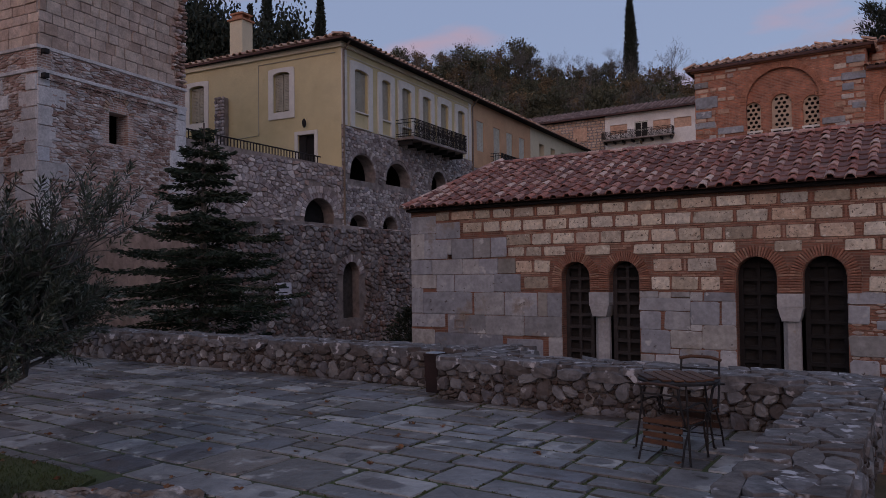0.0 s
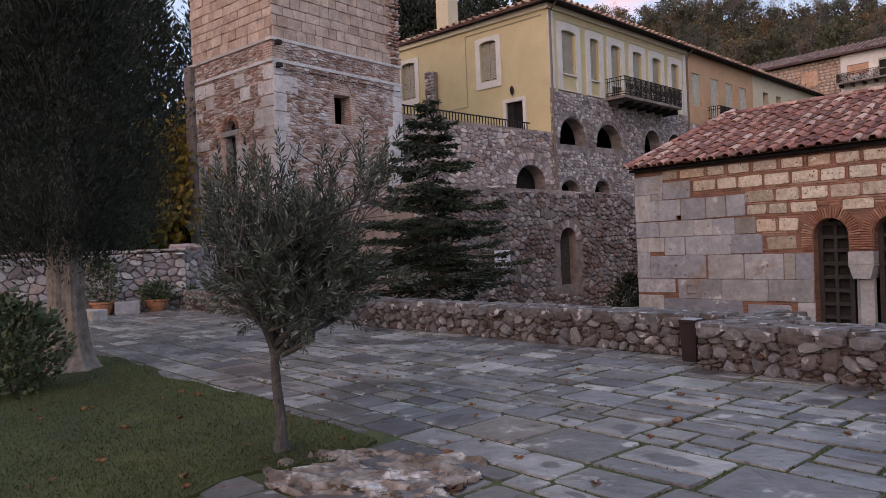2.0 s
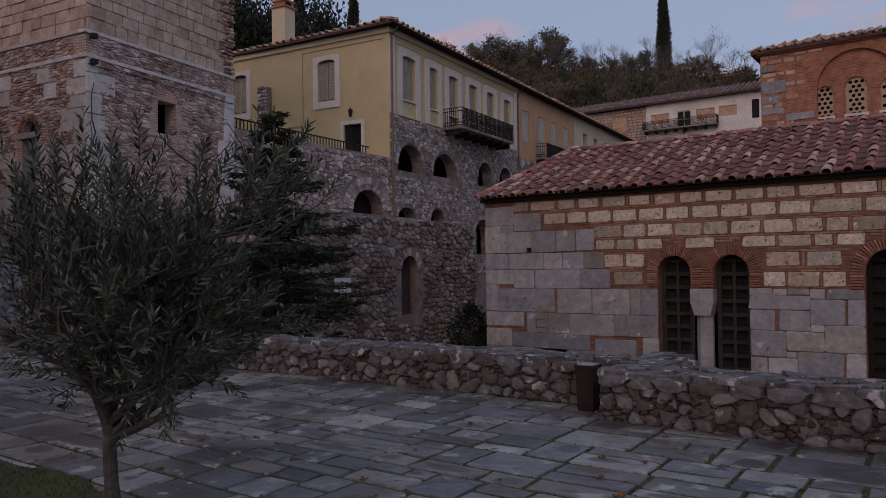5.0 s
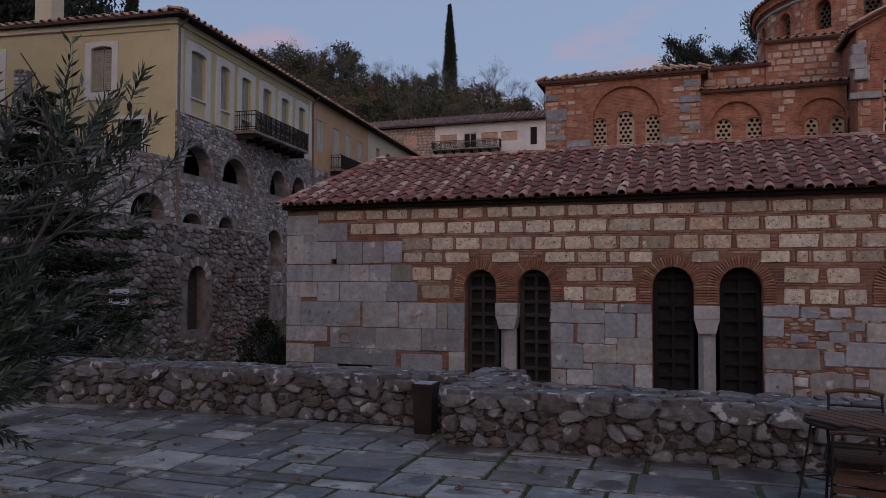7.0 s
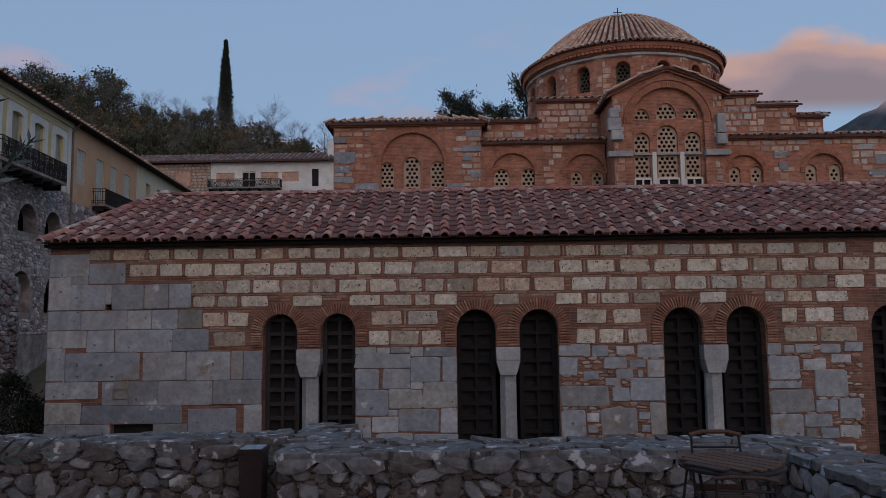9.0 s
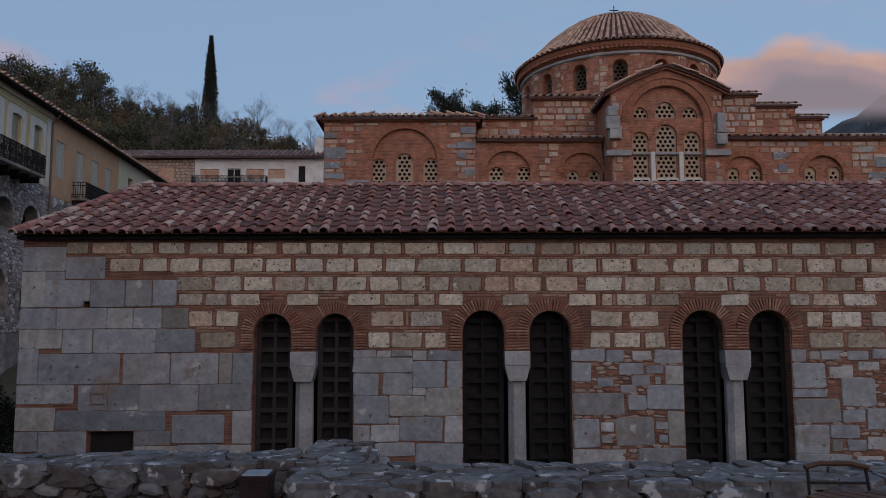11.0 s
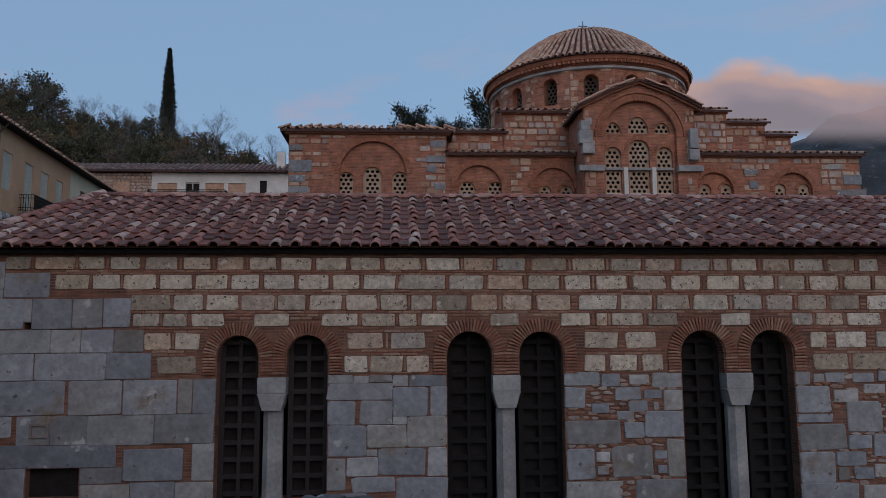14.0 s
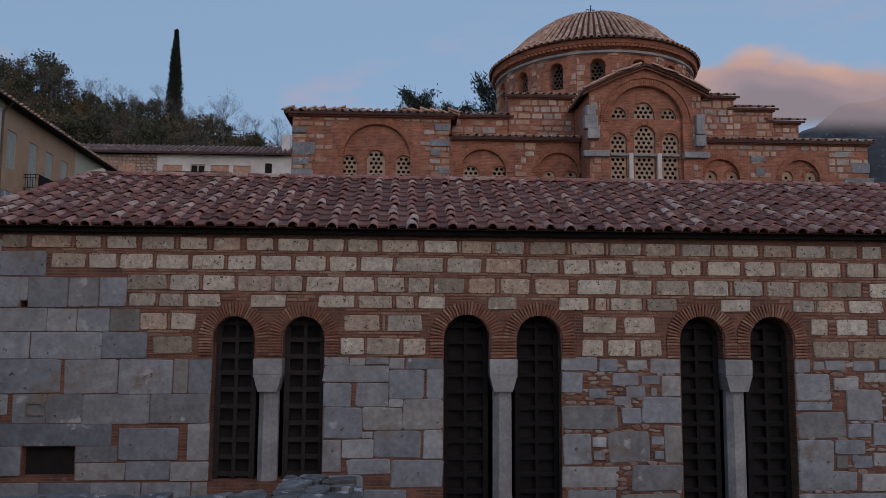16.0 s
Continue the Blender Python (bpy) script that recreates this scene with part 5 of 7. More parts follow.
part("gutter", add_tube(bmesh.new(), [(-EO, -EO - .06, 13.86), (HL, -EO - .06, 13.86)], .06), M_RUST, house)
part("downpipe", add_tube(bmesh.new(), [(.12, -EO, 13.85), (.12, -.1, 13.4), (.12, -.1, 3.2)], .06), M_PIPE, house)
part("downpipe", add_tube(bmesh.new(), [(15.8, -EO, 13.85), (15.8, -.1, 13.3), (15.8, -.1, 5)], .06), M_PIPE, house)
for cx, cy, w, z1, c in ((1.4, 8.4, .9, 16.7, 0), (11.5, 4.6, 1.0, 15.7, 1)):
    ch = part("chimney", box(cx - w / 2, cx + w / 2, cy - .5, cy + .5, 13.9, z1, .03), M_CREAM if c == 0 else M_WHITE, house)
    cb = bmesh.new()
    add_box(cb, cx - w / 2 - .1, cx + w / 2 + .1, cy - .6, cy + .6, z1, z1 + .1)
    for s in (-.3, .3):
        add_box(cb, cx + s - .07, cx + s + .07, cy - .4, cy + .4, z1 + .1, z1 + .38)
    add_box(cb, cx - w / 2, cx + w / 2, cy - .5, cy + .5, z1 + .38, z1 + .48)
    part("chimney_cap", cb, M_TERRA, ch)


def balcony(parent, x0, x1, z, depth, h, name="balcony"):
    slab = part(name, box(x0, x1, -depth, 0, z - .16, z, .02), M_WHITE if h < .9 else M_MORTAR, parent, "iron-railed balcony")
    k = x0 + .2
    while k < x1:
        part("bracket", plate([(k - .06, z - .45), (k + .06, z - .45), (k + .06, z - .16), (k - .06, z - .16)], -depth * .8, 0), M_IRON, slab)
        k += 1.1
    r = bmesh.new()
    for zz in (z + .06, z + .2, z + h - .2, z + h):
        add_tube(r, [(x0, 0, zz), (x0, -depth, zz), (x1, -depth, zz), (x1, 0, zz)], .025, 5)
    k = x0
    while k <= x1 + .01:
        add_tube(r, [(k, -depth, z), (k, -depth, z + h)], .02 if int(k * 10) % 6 else .03, 5)
        k += .10
    for s in (x0, x1):
        for i in range(1, int(depth / .14)):
            add_tube(r, [(s, -i * .14, z), (s, -i * .14, z + h)], .018, 5)
    k = x0 + .14
    while k < x1 - .2:
        ring = [(k + .1 * math.cos(a) + .07, -depth - .01, z + h * .5 + .16 * math.sin(a)) for a in np.linspace(0, 2 * math.pi, 9)]
        add_tube(r, ring, .024, 4)
        k += .28
    part("railing", r, M_IRON, slab)


balcony(house, 5.5, 12.45, 9.5, 1.25, 1.05)
balcony(house, 19.0, 26.3, 9.35, .9, 1.0)

# the narrow side of the house
hs = part("side_facade", wall_bm([(-HD, 6.6), (0, 6.6), (0, 13.85), (-HD, 13.85)], [
    arch_pts(-4.55, -3.40, 10.45, 12.55, .15, 6), arch_pts(-10.9, -9.7, 10.45, 12.55, .15, 6), [(-2.85, 7.0), (-1.72, 7.0), (-1.72, 9.05), (-2.85, 9.05)]], .5), M_YELLOW, house)
hs.matrix_parent_inverse = house.matrix_world.inverted()
hs.matrix_basis = facing(-13.05, 11.8, .993, .117)
for a, b in ((-4.55, -3.40), (-10.9, -9.7)):
    tr = wall_bm([(a - .32, 10.08), (b + .32, 10.08)] + arch_pts(a - .32, b + .32, 10.08, 12.88, .05, 6)[2:], [arch_pts(a, b, 10.45, 12.55, .15, 6)], .07, -.07)
    w = part("window_trim", tr, M_WHITE, hs, "white plaster surround")
    # black backing sheet, shade behind the side windows as colour
    part("recess", box(a - .1, b + .1, .46, .495, 10.3, 12.8), M_VOID, w)
    for x0, x1 in ((a + .02, (a + b) / 2 - .02), ((a + b) / 2 + .02, b - .02)):
        s = bmesh.new()
        add_box(s, x0, x0 + .07, .14, .19, 10.45, 12.66)
        add_box(s, x1 - .07, x1, .14, .19, 10.45, 12.66)
        for zz in (10.45, 11.5, 12.5):
            add_box(s, x0, x1, .14, .19, zz, zz + .1)
        zz = 10.6
        while zz < 12.5:
            add_box(s, x0 + .06, x1 - .06, .155, .175, zz, zz + .07)
            zz += .085
        part("shutter", s, M_SHUT, w)
dw = part("door_trim", wall_bm([(-3.05, 7.0), (-1.52, 7.0), (-1.52, 9.25), (-3.05, 9.25)], [[(-2.85, 7.02), (-1.72, 7.02), (-1.72, 9.05), (-2.85, 9.05)]], .08, -.08), M_WHITE, hs)
part("door_leaf", box(-2.85, -1.72, .2, .26, 7.0, 9.05), M_WOOD, dw)
part("wall_lantern", add_lathe(bmesh.new(), [(.03, 9.4), (.10, 9.5), (.13, 9.75), (.02, 9.9)], 6, (-2.3, -.2)), M_IRON, hs)
part("cornice", box(-HD, .1, -.12, 0, 13.55, 13.85, .03), M_CREAM, hs)
part("conduit", add_tube(bmesh.new(), [(-.35, -.03, 13.3), (-5.6, -.03, 13.28), (-5.6, -.03, 9.3), (-7.2, -.03, 9.25)], .025, 5), M_SHUT, hs)
part("stone_buttress", box(-8.6, -7.85, -.35, 0, 7.0, 11.7, .05), M_MORTAR, hs)
joined("buttress_rubble", FIELD, M_RUBBLE, courses(-8.6, -7.85, 7, 11.75, .2, .28, random.Random(8), gap=.02), random.Random(8), hs, depth=.06, y=-.36)

# ---- terrace wall between tower and house, and the dark bastion ----
TW = thing("terrace_wall", facing(-13.05, 11.8, .11, .99), "tall rubble retaining wall with a stone arch and iron balustrade", "wall", kind="structure")
la = [(-2.55, -.58, 3.6, 4.35, 1.0)]
part("core", wall_bm([(-10.2, -2.7), (-.02, -2.7), (-.02, 7.1), (-10.2, 7.5)], [arch_pts(*la[0])], .8), M_MORTAR, TW)
part("terrace_slab", box(-10, -.05, .8, 9, 6.4, 6.9), M_MORTAR, TW)
# black sheet added in the arch, its depth of shade painted
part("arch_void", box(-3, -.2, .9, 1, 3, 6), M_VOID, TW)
cell_wall(TW, cells(-10.2, -.02, 0, 7.12, .19, random.Random(51), 1.3, outside(la, .6), .76), M_RUBBLE, random.Random(52), .018, .065, face=.86)
vs, fs = [], []
ring_joined(vs, fs, -5.9, 3.9, 2.0, 2.3, 34, -.02, .09)
tagged(part("blind_arch_stone", mesh_from("blind_arch_stone", np.concatenate(vs), fs), M_RUBBLE, TW), kind="stuff")
vs, fs = [], []
ring_joined(vs, fs, -1.56, 4.35, .99, 1.26, 22, 0, .08)
ring_joined(vs, fs, -1.56, 4.35, 1.28, 1.62, 18, 0, .06)
tagged(part("arch_stone", mesh_from("arch_stone", np.concatenate(vs), fs), M_RUBBLE, TW), kind="stuff")
bal = bmesh.new()
for zz in (0, 1):
    add_tube(bal, [(-9.5, .3, 7.55 + zz * .42), (-1.2, .3, 7.12 + zz * .42)], .035, 5)
for i in range(46):
    u = -9.5 + i * .18
    zb = 7.55 + (u + 9.5) / 8.3 * -.43
    add_tube(bal, [(u, .3, zb - .1), (u, .3, zb + .42)], .03, 5)
part("balustrade", bal, M_IRON, TW)

BA = thing("bastion", facing(-6.0, -3.2, 0, 1), "dark weathered rubble bastion with a blind arched niche", "wall", kind="structure")
bn = [(7.05, 8.0, -.25, 1.45, .5)]
core = wall_bm([(0, -2.7), (11.9, -2.7), (11.9, 3.2), (8, 3.35), (0, 3.5)], [arch_pts(*bn[0])], .9, .05)
part("core", core, M_MORTAR, BA)
part("niche_back", box(6.9, 8.15, .40, .45, -.5, 2.2), M_MORTAR_R, BA)
cell_wall(BA, cells(0, 11.9, -1.6, 3.25, .17, random.Random(61), 1.35, outside(bn, .28), .76), M_RUBBLE_D, random.Random(62), .017, .075, .05, face=.86)
cell_wall(BA, [c for c in cells(9.2, 11.9, -1.6, 3.1, .17, random.Random(66), 1.4, None, .8) if max(p[0] for p in c) > 9.4 + .15 * math.sin(c[0][1] * 3)], M_RUBBLE_D, random.Random(67), .014, .12, .02, face=.86)
rt = courses(0, 11.9, 3.18, 3.55, .17, .3, random.Random(63), gap=.02, hv=.5)
joined("top_rubble", FIELD, M_RUBBLE_D, [r for r in rt if r[1] < 3.5 - r[0] * .02], random.Random(64), BA, depth=.3, y=.32)
vs, fs = [], []
ring_joined(vs, fs, 7.52, 1.45, .49, .78, 13, .05, .07)
tagged(part("arch_stone", mesh_from("arch_stone", np.concatenate(vs), fs), M_RUBBLE, BA), kind="stuff")
part("side", box(11.88, 12.4, .2, 6.5, -2.7, 3.0), M_MORTAR, BA)
part("fill", box(0, 11.88, .96, 6.5, -2.7, 2.9), M_MORTAR, BA)


# ---- the domed church ----
church = thing("church", pose(0, 22.8, 0), "domed Byzantine church of brick and tuff with tiled roofs", "church")
rngC = random.Random(71)


def transenna(parent, x0, x1, zb, zs, y, ri=None, pitch=.25, rad=.092):
    """A pierced stone window slab; a black sheet behind it is painted as the room's shade."""
    r = (x1 - x0) / 2
    ri = r if ri is None else ri
    holes, j = [], 0
    z = zb + .16
    while z < zs + ri - .12:
        half = r if z < zs else r * math.sqrt(max(0, 1 - ((z - zs) / ri) ** 2))
        c = (x0 + x1) / 2
        n = int((half - .10) / pitch)
        xs = [c + k * pitch for k in range(-n, n + 1)] if j % 2 == 0 else [c + (k + .5) * pitch for k in range(-n - 1, n + 1)]
        for x in xs:
            if abs(x - c) < half - .10:
                holes.append([(x + rad * math.cos(a), z + rad * math.sin(a)) for a in (i * math.pi / 3 for i in range(6))])
        z += pitch * .87
        j += 1
    ob = part("window", wall_bm(arch_pts(x0, x1, zb, zs, ri, 8), holes, .07, y), M_TRANS, parent, "pierced stone window slab")
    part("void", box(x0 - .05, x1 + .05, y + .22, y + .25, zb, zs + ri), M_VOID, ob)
    return ob


M_TRANS = mat("pierced_marble", [(.40, .28, .195), (.48, .355, .255)], nscale=4, amount=.2, bump=.2)


def blind_arch(host, c, r, zs, windows, y, zb=7.6, seed=1):
    """The recess of a blind arch with its windows; the host wall has a hole for it."""
    ri = r - .32
    holes = [arch_pts(a, b, zb + .2, t - (b - a) / 2) for a, b, t in windows]
    rec = part("tympanum", wall_bm(arch_pts(c - ri - .1, c + ri + .1, zb, zs, ri + .1), holes, .22, y + .16), M_BRICKC, host)
    for a, b, t in windows:
        transenna(rec, a, b, zb + .2, t - (b - a) / 2, y + .24)
    vs, fs = [], []
    ring_joined(vs, fs, c, zs, ri, r - .04, 44, y, .05)
    for a, b, t in windows:
        ring_joined(vs, fs, (a + b) / 2, t - (b - a) / 2, (b - a) / 2, (b - a) / 2 + .16, 12, y + .16, .05)
    tagged(part("arch_brick", mesh_from("arch_brick", np.concatenate(vs), fs), M_BRICK_I, rec), kind="stuff")
    return arch_pts(c - ri, c + ri, zb, zs, ri)


def scatter_blocks(host, u0, u1, z0, z1, skip, y, chance=.5, h=.34, w=.6):
    rects = [r for r in courses(u0, u1, z0, z1, h, w, rngC, gap=.1, skip=skip, hv=.2, wv=.4) if rngC.random() < chance]
    lay(host, "tuff_block", TUFFS, M_CSTONE, rects, rngC, depth=.04, y=y)


# left wing
A1 = (6.78, 2.02, 9.98)
wing = part("wing_wall", wall_bm([(2.5, -2.7), (10.55, -2.7), (10.55, 12.12), (2.5, 12.12)], [arch_pts(A1[0] - 1.70, A1[0] + 1.70, 7.6, A1[2], 1.70)], .3), M_BRICKC, church)
blind_arch(wing, *A1, [(5.01, 5.77, 10.09), (6.28, 7.21, 10.36), (7.74, 8.56, 10.10)], 0)
for a, b in ((5.01, 5.77), (6.28, 7.21), (7.74, 8.56)):
    part("screen_rail", box(a - .06, b + .06, .14, .26, 8.50, 8.60), M_WHITE, wing)
    for x in (a, (a + b) / 2, b):
        part("screen_bar", box(x - .045, x + .045, .15, .25, 7.8, 8.5), M_WHITE, wing)
    # black sheet behind the bars, shade painted in
    part("screen_pane", box(a, b, .21, .235, 7.8, 8.5), M_VOID, wing)
scatter_blocks(wing, 2.5, 10.5, 8.0, 12.0, outside([(4.7, 8.86, 7, 9.98, 2.02)], .05), 0, .8)
lay(wing, "quoin", BLOCKS, M_GREY, [(3.0, 9.15, 1.0, .3), (3.1, 10.35, 1.15, .62), (2.85, 11.3, .7, .3), (2.95, 9.7, .8, .36), (10.1, 11.55, .8, .34), (10.0, 10.75, 1.05, .36), (9.75, 10.25, .5, .34), (4.3, 8.75, 1.3, .34), (9.1, 8.7, 1.0, .3), (10.2, 9.3, .6, .3)], rngC, depth=.07)
part("wing_side", box(2.502, 3.0, .3, 9, -2.7, 12.1), M_BRICKC, church)
part("wing_side", box(10.05, 10.548, .3, 9, -2.7, 12.1), M_BRICKC, church)
part("cornice", box(2.3, 10.75, -.16, .2, 12.02, 12.16, .03), M_BRICK_I, church)
tile_roof("roof", church, [(2.1, -.3, 12.2), (10.9, -.3, 12.2)], [(5.3, 3.6, 13.42), (7.7, 3.6, 13.42)], M_TILE_C, .42, .5)
tile_roof("roof", church, [(2.1, 9.4, 12.2), (2.1, -.3, 12.2)], [(5.3, 5.4, 13.42), (5.3, 3.6, 13.42)], M_TILE_C, .42, .5)
tile_roof("roof", church, [(10.9, -.3, 12.2), (10.9, 9.4, 12.2)], [(7.7, 3.6, 13.42), (7.7, 5.4, 13.42)], M_TILE_C, .42, .5)
tile_roof("roof", church, [(10.9, 9.4, 12.2), (2.1, 9.4, 12.2)], [(7.7, 5.4, 13.42), (5.3, 5.4, 13.42)], M_TILE_C, .42, .5)

# low aisle walls beside the transept
for u0, u1, arches, top in ((10.55, 17.2, [((12.2, 1.5, 9.28), [(11.2, 12.01, 9.62), (12.67, 13.48, 9.62)]), ((16.1, 1.38, 9.29), [(15.33, 15.97, 9.42), (16.47, 17.1, 9.42)])], 10.98),
                            (23.0, 32.55, [((24.62, 1.32, 9.15), [(23.85, 24.45, 9.55), (25.0, 25.6, 9.55)]), ((28.87, 1.34, 9.15), [(27.9, 28.52, 9.6), (29.2, 29.8, 9.6)])], 11.05)):
    hl = [arch_pts(c - r + .32, c + r - .32, 7.6, zs, r - .32) for (c, r, zs), _ in arches]
    aw = part("aisle_wall", wall_bm([(u0, -2.7), (u1, -2.7), (u1, top), (u0, top)], hl, .3, .05), M_BRICKC, church)
    for (c, r, zs), ws in arches:
        blind_arch(aw, c, r, zs, ws, .05)
    scatter_blocks(aw, u0, u1, 8.0, top - .1, outside([(c - r, c + r, 7, zs, r) for (c, r, zs), _ in arches], .08), .05, .75)
    part("cornice", box(u0, u1 + .1, -.1, .3, top - .08, top + .04, .03), M_BRICK_I, church)
    tile_roof("roof", church, [(u0, -.22, top + .08), (u1 + .2, -.22, top + .08)], [(u0, 1.7, top + .62), (u1 + .2, 1.7, top + .62)], M_TILE_C, .42, .5)
lay(church, "quoin", BLOCKS, M_GREY, [(32.0, 9.1, 1.6, .34), (32.1, 9.8, 1.0, .55), (31.2, 10.5, .9, .3), (26.6, 10.2, .8, .3), (26.7, 9.5, .5, .4)], rngC, depth=.06, y=.05)
part("end_wall", box(32.05, 32.54, .35, 16, -2.7, 11.0), M_BRICKC, church)

# raised corner bays behind the aisles
for u0, u1, y0, y1, z1 in ((10.6, 13.75, 1.6, 9, 12.6), (13.75, 24.5, 1.5, 16, 13.72), (24.1, 26.05, 1.4, 12, 13.85), (25.95, 28.3, 1.6, 12, 13.28), (28.2, 29.85, 1.8, 12, 12.65)):
    bay = part("bay", box(u0, u1, y0, y1, 9.5, z1), M_BRICKC, church)
    scatter_blocks(bay, u0 + .05, min(u1, 17.2 if u0 < 20 else 99) - .05, 11.0, z1 - .1, None, y0, .85, .36, .6)
    part("cornice", box(u0 - .1, u1 + .1, y0 - .12, y0 + .2, z1 - .1, z1 + .03, .02), M_BRICK_I, bay)
    tile_roof("roof", church, [(u0 - .25, y0 - .25, z1 + .06), (u1 + .25, y0 - .25, z1 + .06)], [(u0 - .25, y0 + 1.3, z1 + .52), (u1 + .25, y0 + 1.3, z1 + .52)], M_TILE_C, .42, .5)

# transept gable
GX, GY = 20.1, -1.8
gout = [(17.28, -2.7), (22.92, -2.7), (22.92, 13.02), (21.6, 13.68), (GX, 14.26), (18.56, 13.68), (17.28, 13.02)]
grec = arch_pts(GX - 1.86, GX + 1.86, 7.6, 11.52, 1.86, 14)
gab = part("gable_wall", wall_bm(gout, [grec], .35, GY), M_BRICKC, church)
gw = [(18.36, 19.18, 11.05), (19.56, 20.62, 11.42), (20.98, 21.80, 11.05)]
gu = [(18.46, 19.2, 12.32), (19.56, 20.62, 12.62), (20.96, 21.7, 12.32)]
gh = [arch_pts(a, b, 7.8, t - (b - a) / 2) for a, b, t in gw] + [arch_pts(a, b, 11.74, 11.82, t - 11.82) for a, b, t in gu]
ty = part("tympanum", wall_bm(arch_pts(GX - 1.93, GX + 1.93, 7.6, 11.52, 1.93, 14), gh, .25, GY + .22), M_BRICKC, gab)
for a, b, t in gw:
    transenna(ty, a, b, 7.8, t - (b - a) / 2, GY + .34)
for a, b, t in gu:
    transenna(ty, a, b, 11.74, 11.82, GY + .34, t - 11.82)
vs, fs = [], []
ring_joined(vs, fs, GX, 11.52, 1.86, 2.14, 64, GY, .06)
ring_joined(vs, fs, GX, 11.52, 2.22, 2.3, 50, GY, .1)
for a, b, t in gw:
    ring_joined(vs, fs, (a + b) / 2, t - (b - a) / 2, (b - a) / 2, (b - a) / 2 + .2, 14, GY + .22, .05)
tagged(part("arch_brick", mesh_from("arch_brick", np.concatenate(vs), fs), M_BRICK_I, gab), kind="stuff")
scatter_blocks(gab, 17.3, 17.85, 8, 12.9, None, GY, .8, .4, .5)
scatter_blocks(gab, 22.4, 22.9, 8, 12.9, None, GY, .8, .4, .5)
part("impost", box(16.95, 18.22, GY - .2, GY + .2, 9.74, 10.04, .03), M_MARBLE, gab, "marble impost ledge")
part("impost", box(21.94, 23.2, GY - .2, GY + .2, 9.74, 10.04, .03), M_MARBLE, gab, "marble impost ledge")
for x in (19.37, 20.80):
    part("mullion", box(x - .11, x + .11, GY + .1, GY + .4, 7.8, 10.0, .02), M_WHITE, ty, "white marble mullion")
part("transom", box(18.35, 21.82, GY + .14, GY + .36, 9.86, 9.98, .02), M_MARBLE, ty)
for a, b, t in gw:
    for x in (a, (a + b) / 2, b):
        part("screen_bar", box(x - .04, x + .04, GY + .18, GY + .32, 7.8, 8.62), M_WHITE, ty)
    part("screen_rail", box(a, b, GY + .17, GY + .33, 8.58, 8.68), M_WHITE, ty)
    # shade behind the gable screens, painted as a black sheet
    part("screen_pane", box(a, b, GY + .30, GY + .325, 7.8, 8.58), M_VOID, ty)
for x, z0, z1, w in ((17.3, 11.75, 12.25, .24), (17.3, 11.1, 11.75, .34), (17.42, 10.6, 11.1, .30), (22.75, 10.9, 11.9, .22), (22.75, 10.3, 10.85, .26)):
    part("spolia_block", box(x - w, x + w, GY - .3, GY + .1, z0, z1, .04), M_MARBLE, gab, "reused grey marble block")
part("gable_side", box(17.282, 17.7, GY + .35, 3.3, -2.7, 12.95), M_BRICKC, church)
part("gable_side", box(22.5, 22.918, GY + .35, 3.3, -2.7, 12.95), M_BRICKC, church)
for s in (-1, 1):
    pts = [(GX + s * 3.12, 13.0), (GX + s * 1.5, 13.82), (GX, 14.38)]
    for (xa, za), (xb, zb) in zip(pts, pts[1:]):
        c = part("raking_cornice", plate([(xa, za - .16), (xb, zb - .16), (xb, zb), (xa, za)] if s < 0 else [(xb, zb - .16), (xa, za - .16), (xa, za), (xb, zb)], GY - .18, GY + .1), M_BRICK_I, gab)
        tile_roof("roof", church, [(xa, GY - .3, za + .05), (xa, 4.2, za + .05)], [(xb, GY - .3, zb + .05), (xb, 4.2, zb + .05)], M_TILE_C, .42, .45)

# drum and dome
DX, DY, DR = 20.2, 8.9, 6.06
hw = DR * math.tan(math.pi / 16)
panel_me = None
for k in range(16):
    a = -math.pi / 2 + (k + .5) * math.pi / 8
    if panel_me is None:
        pn = part("drum_panel", wall_bm([(-hw, 13.0), (hw, 13.0), (hw, 17.08), (-hw, 17.08)], [arch_pts(-.42, .42, 14.92, 16.08, .42, 8)], .5), M_BRICKC, church)
        panel_me = pn.data
        vs, fs = [], []
        ring_joined(vs, fs, 0, 16.08, .43, .68, 14, 0, .05)
        ring_me = mesh_from("arch_brick", np.concatenate(vs), fs)
        ring_me.materials.append(M_BRICK_I)
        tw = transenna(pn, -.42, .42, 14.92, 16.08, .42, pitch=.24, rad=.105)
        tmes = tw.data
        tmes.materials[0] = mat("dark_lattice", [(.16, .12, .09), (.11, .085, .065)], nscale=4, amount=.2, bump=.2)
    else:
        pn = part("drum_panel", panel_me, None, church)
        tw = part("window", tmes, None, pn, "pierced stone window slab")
    rg = tagged(part("arch_brick", ring_me, None, pn), kind="stuff")
    pn.location = (DX + DR * math.cos(a), DY + DR * math.sin(a), 0)
    pn.rotation_euler = (0, 0, a + math.pi / 2)
    if math.sin(a) < .3:
        rects = courses(-hw, hw, 13.2, 17.0, .34, .62, rngC, gap=.07, skip=outside([(-.64, .64, 14.9, 16.1, .64)]), hv=.2)
        joined("drum_block", TUFFS, M_CSTONE_I, [r for r in rects if rngC.random() < .8], rngC, pn, depth=.04)
# black cylinder inside the drum, painted shade behind its windows
part("drum_void", add_lathe(bmesh.new(), [(5.2, 13), (5.2, 17)], 24, (DX, DY)), M_VOID, church)
part("drum_band", add_lathe(bmesh.new(), [(6.12, 16.75), (6.26, 16.8), (6.26, 16.93), (6.12, 16.97)], 64, (DX, DY)), M_MARBLE, church)
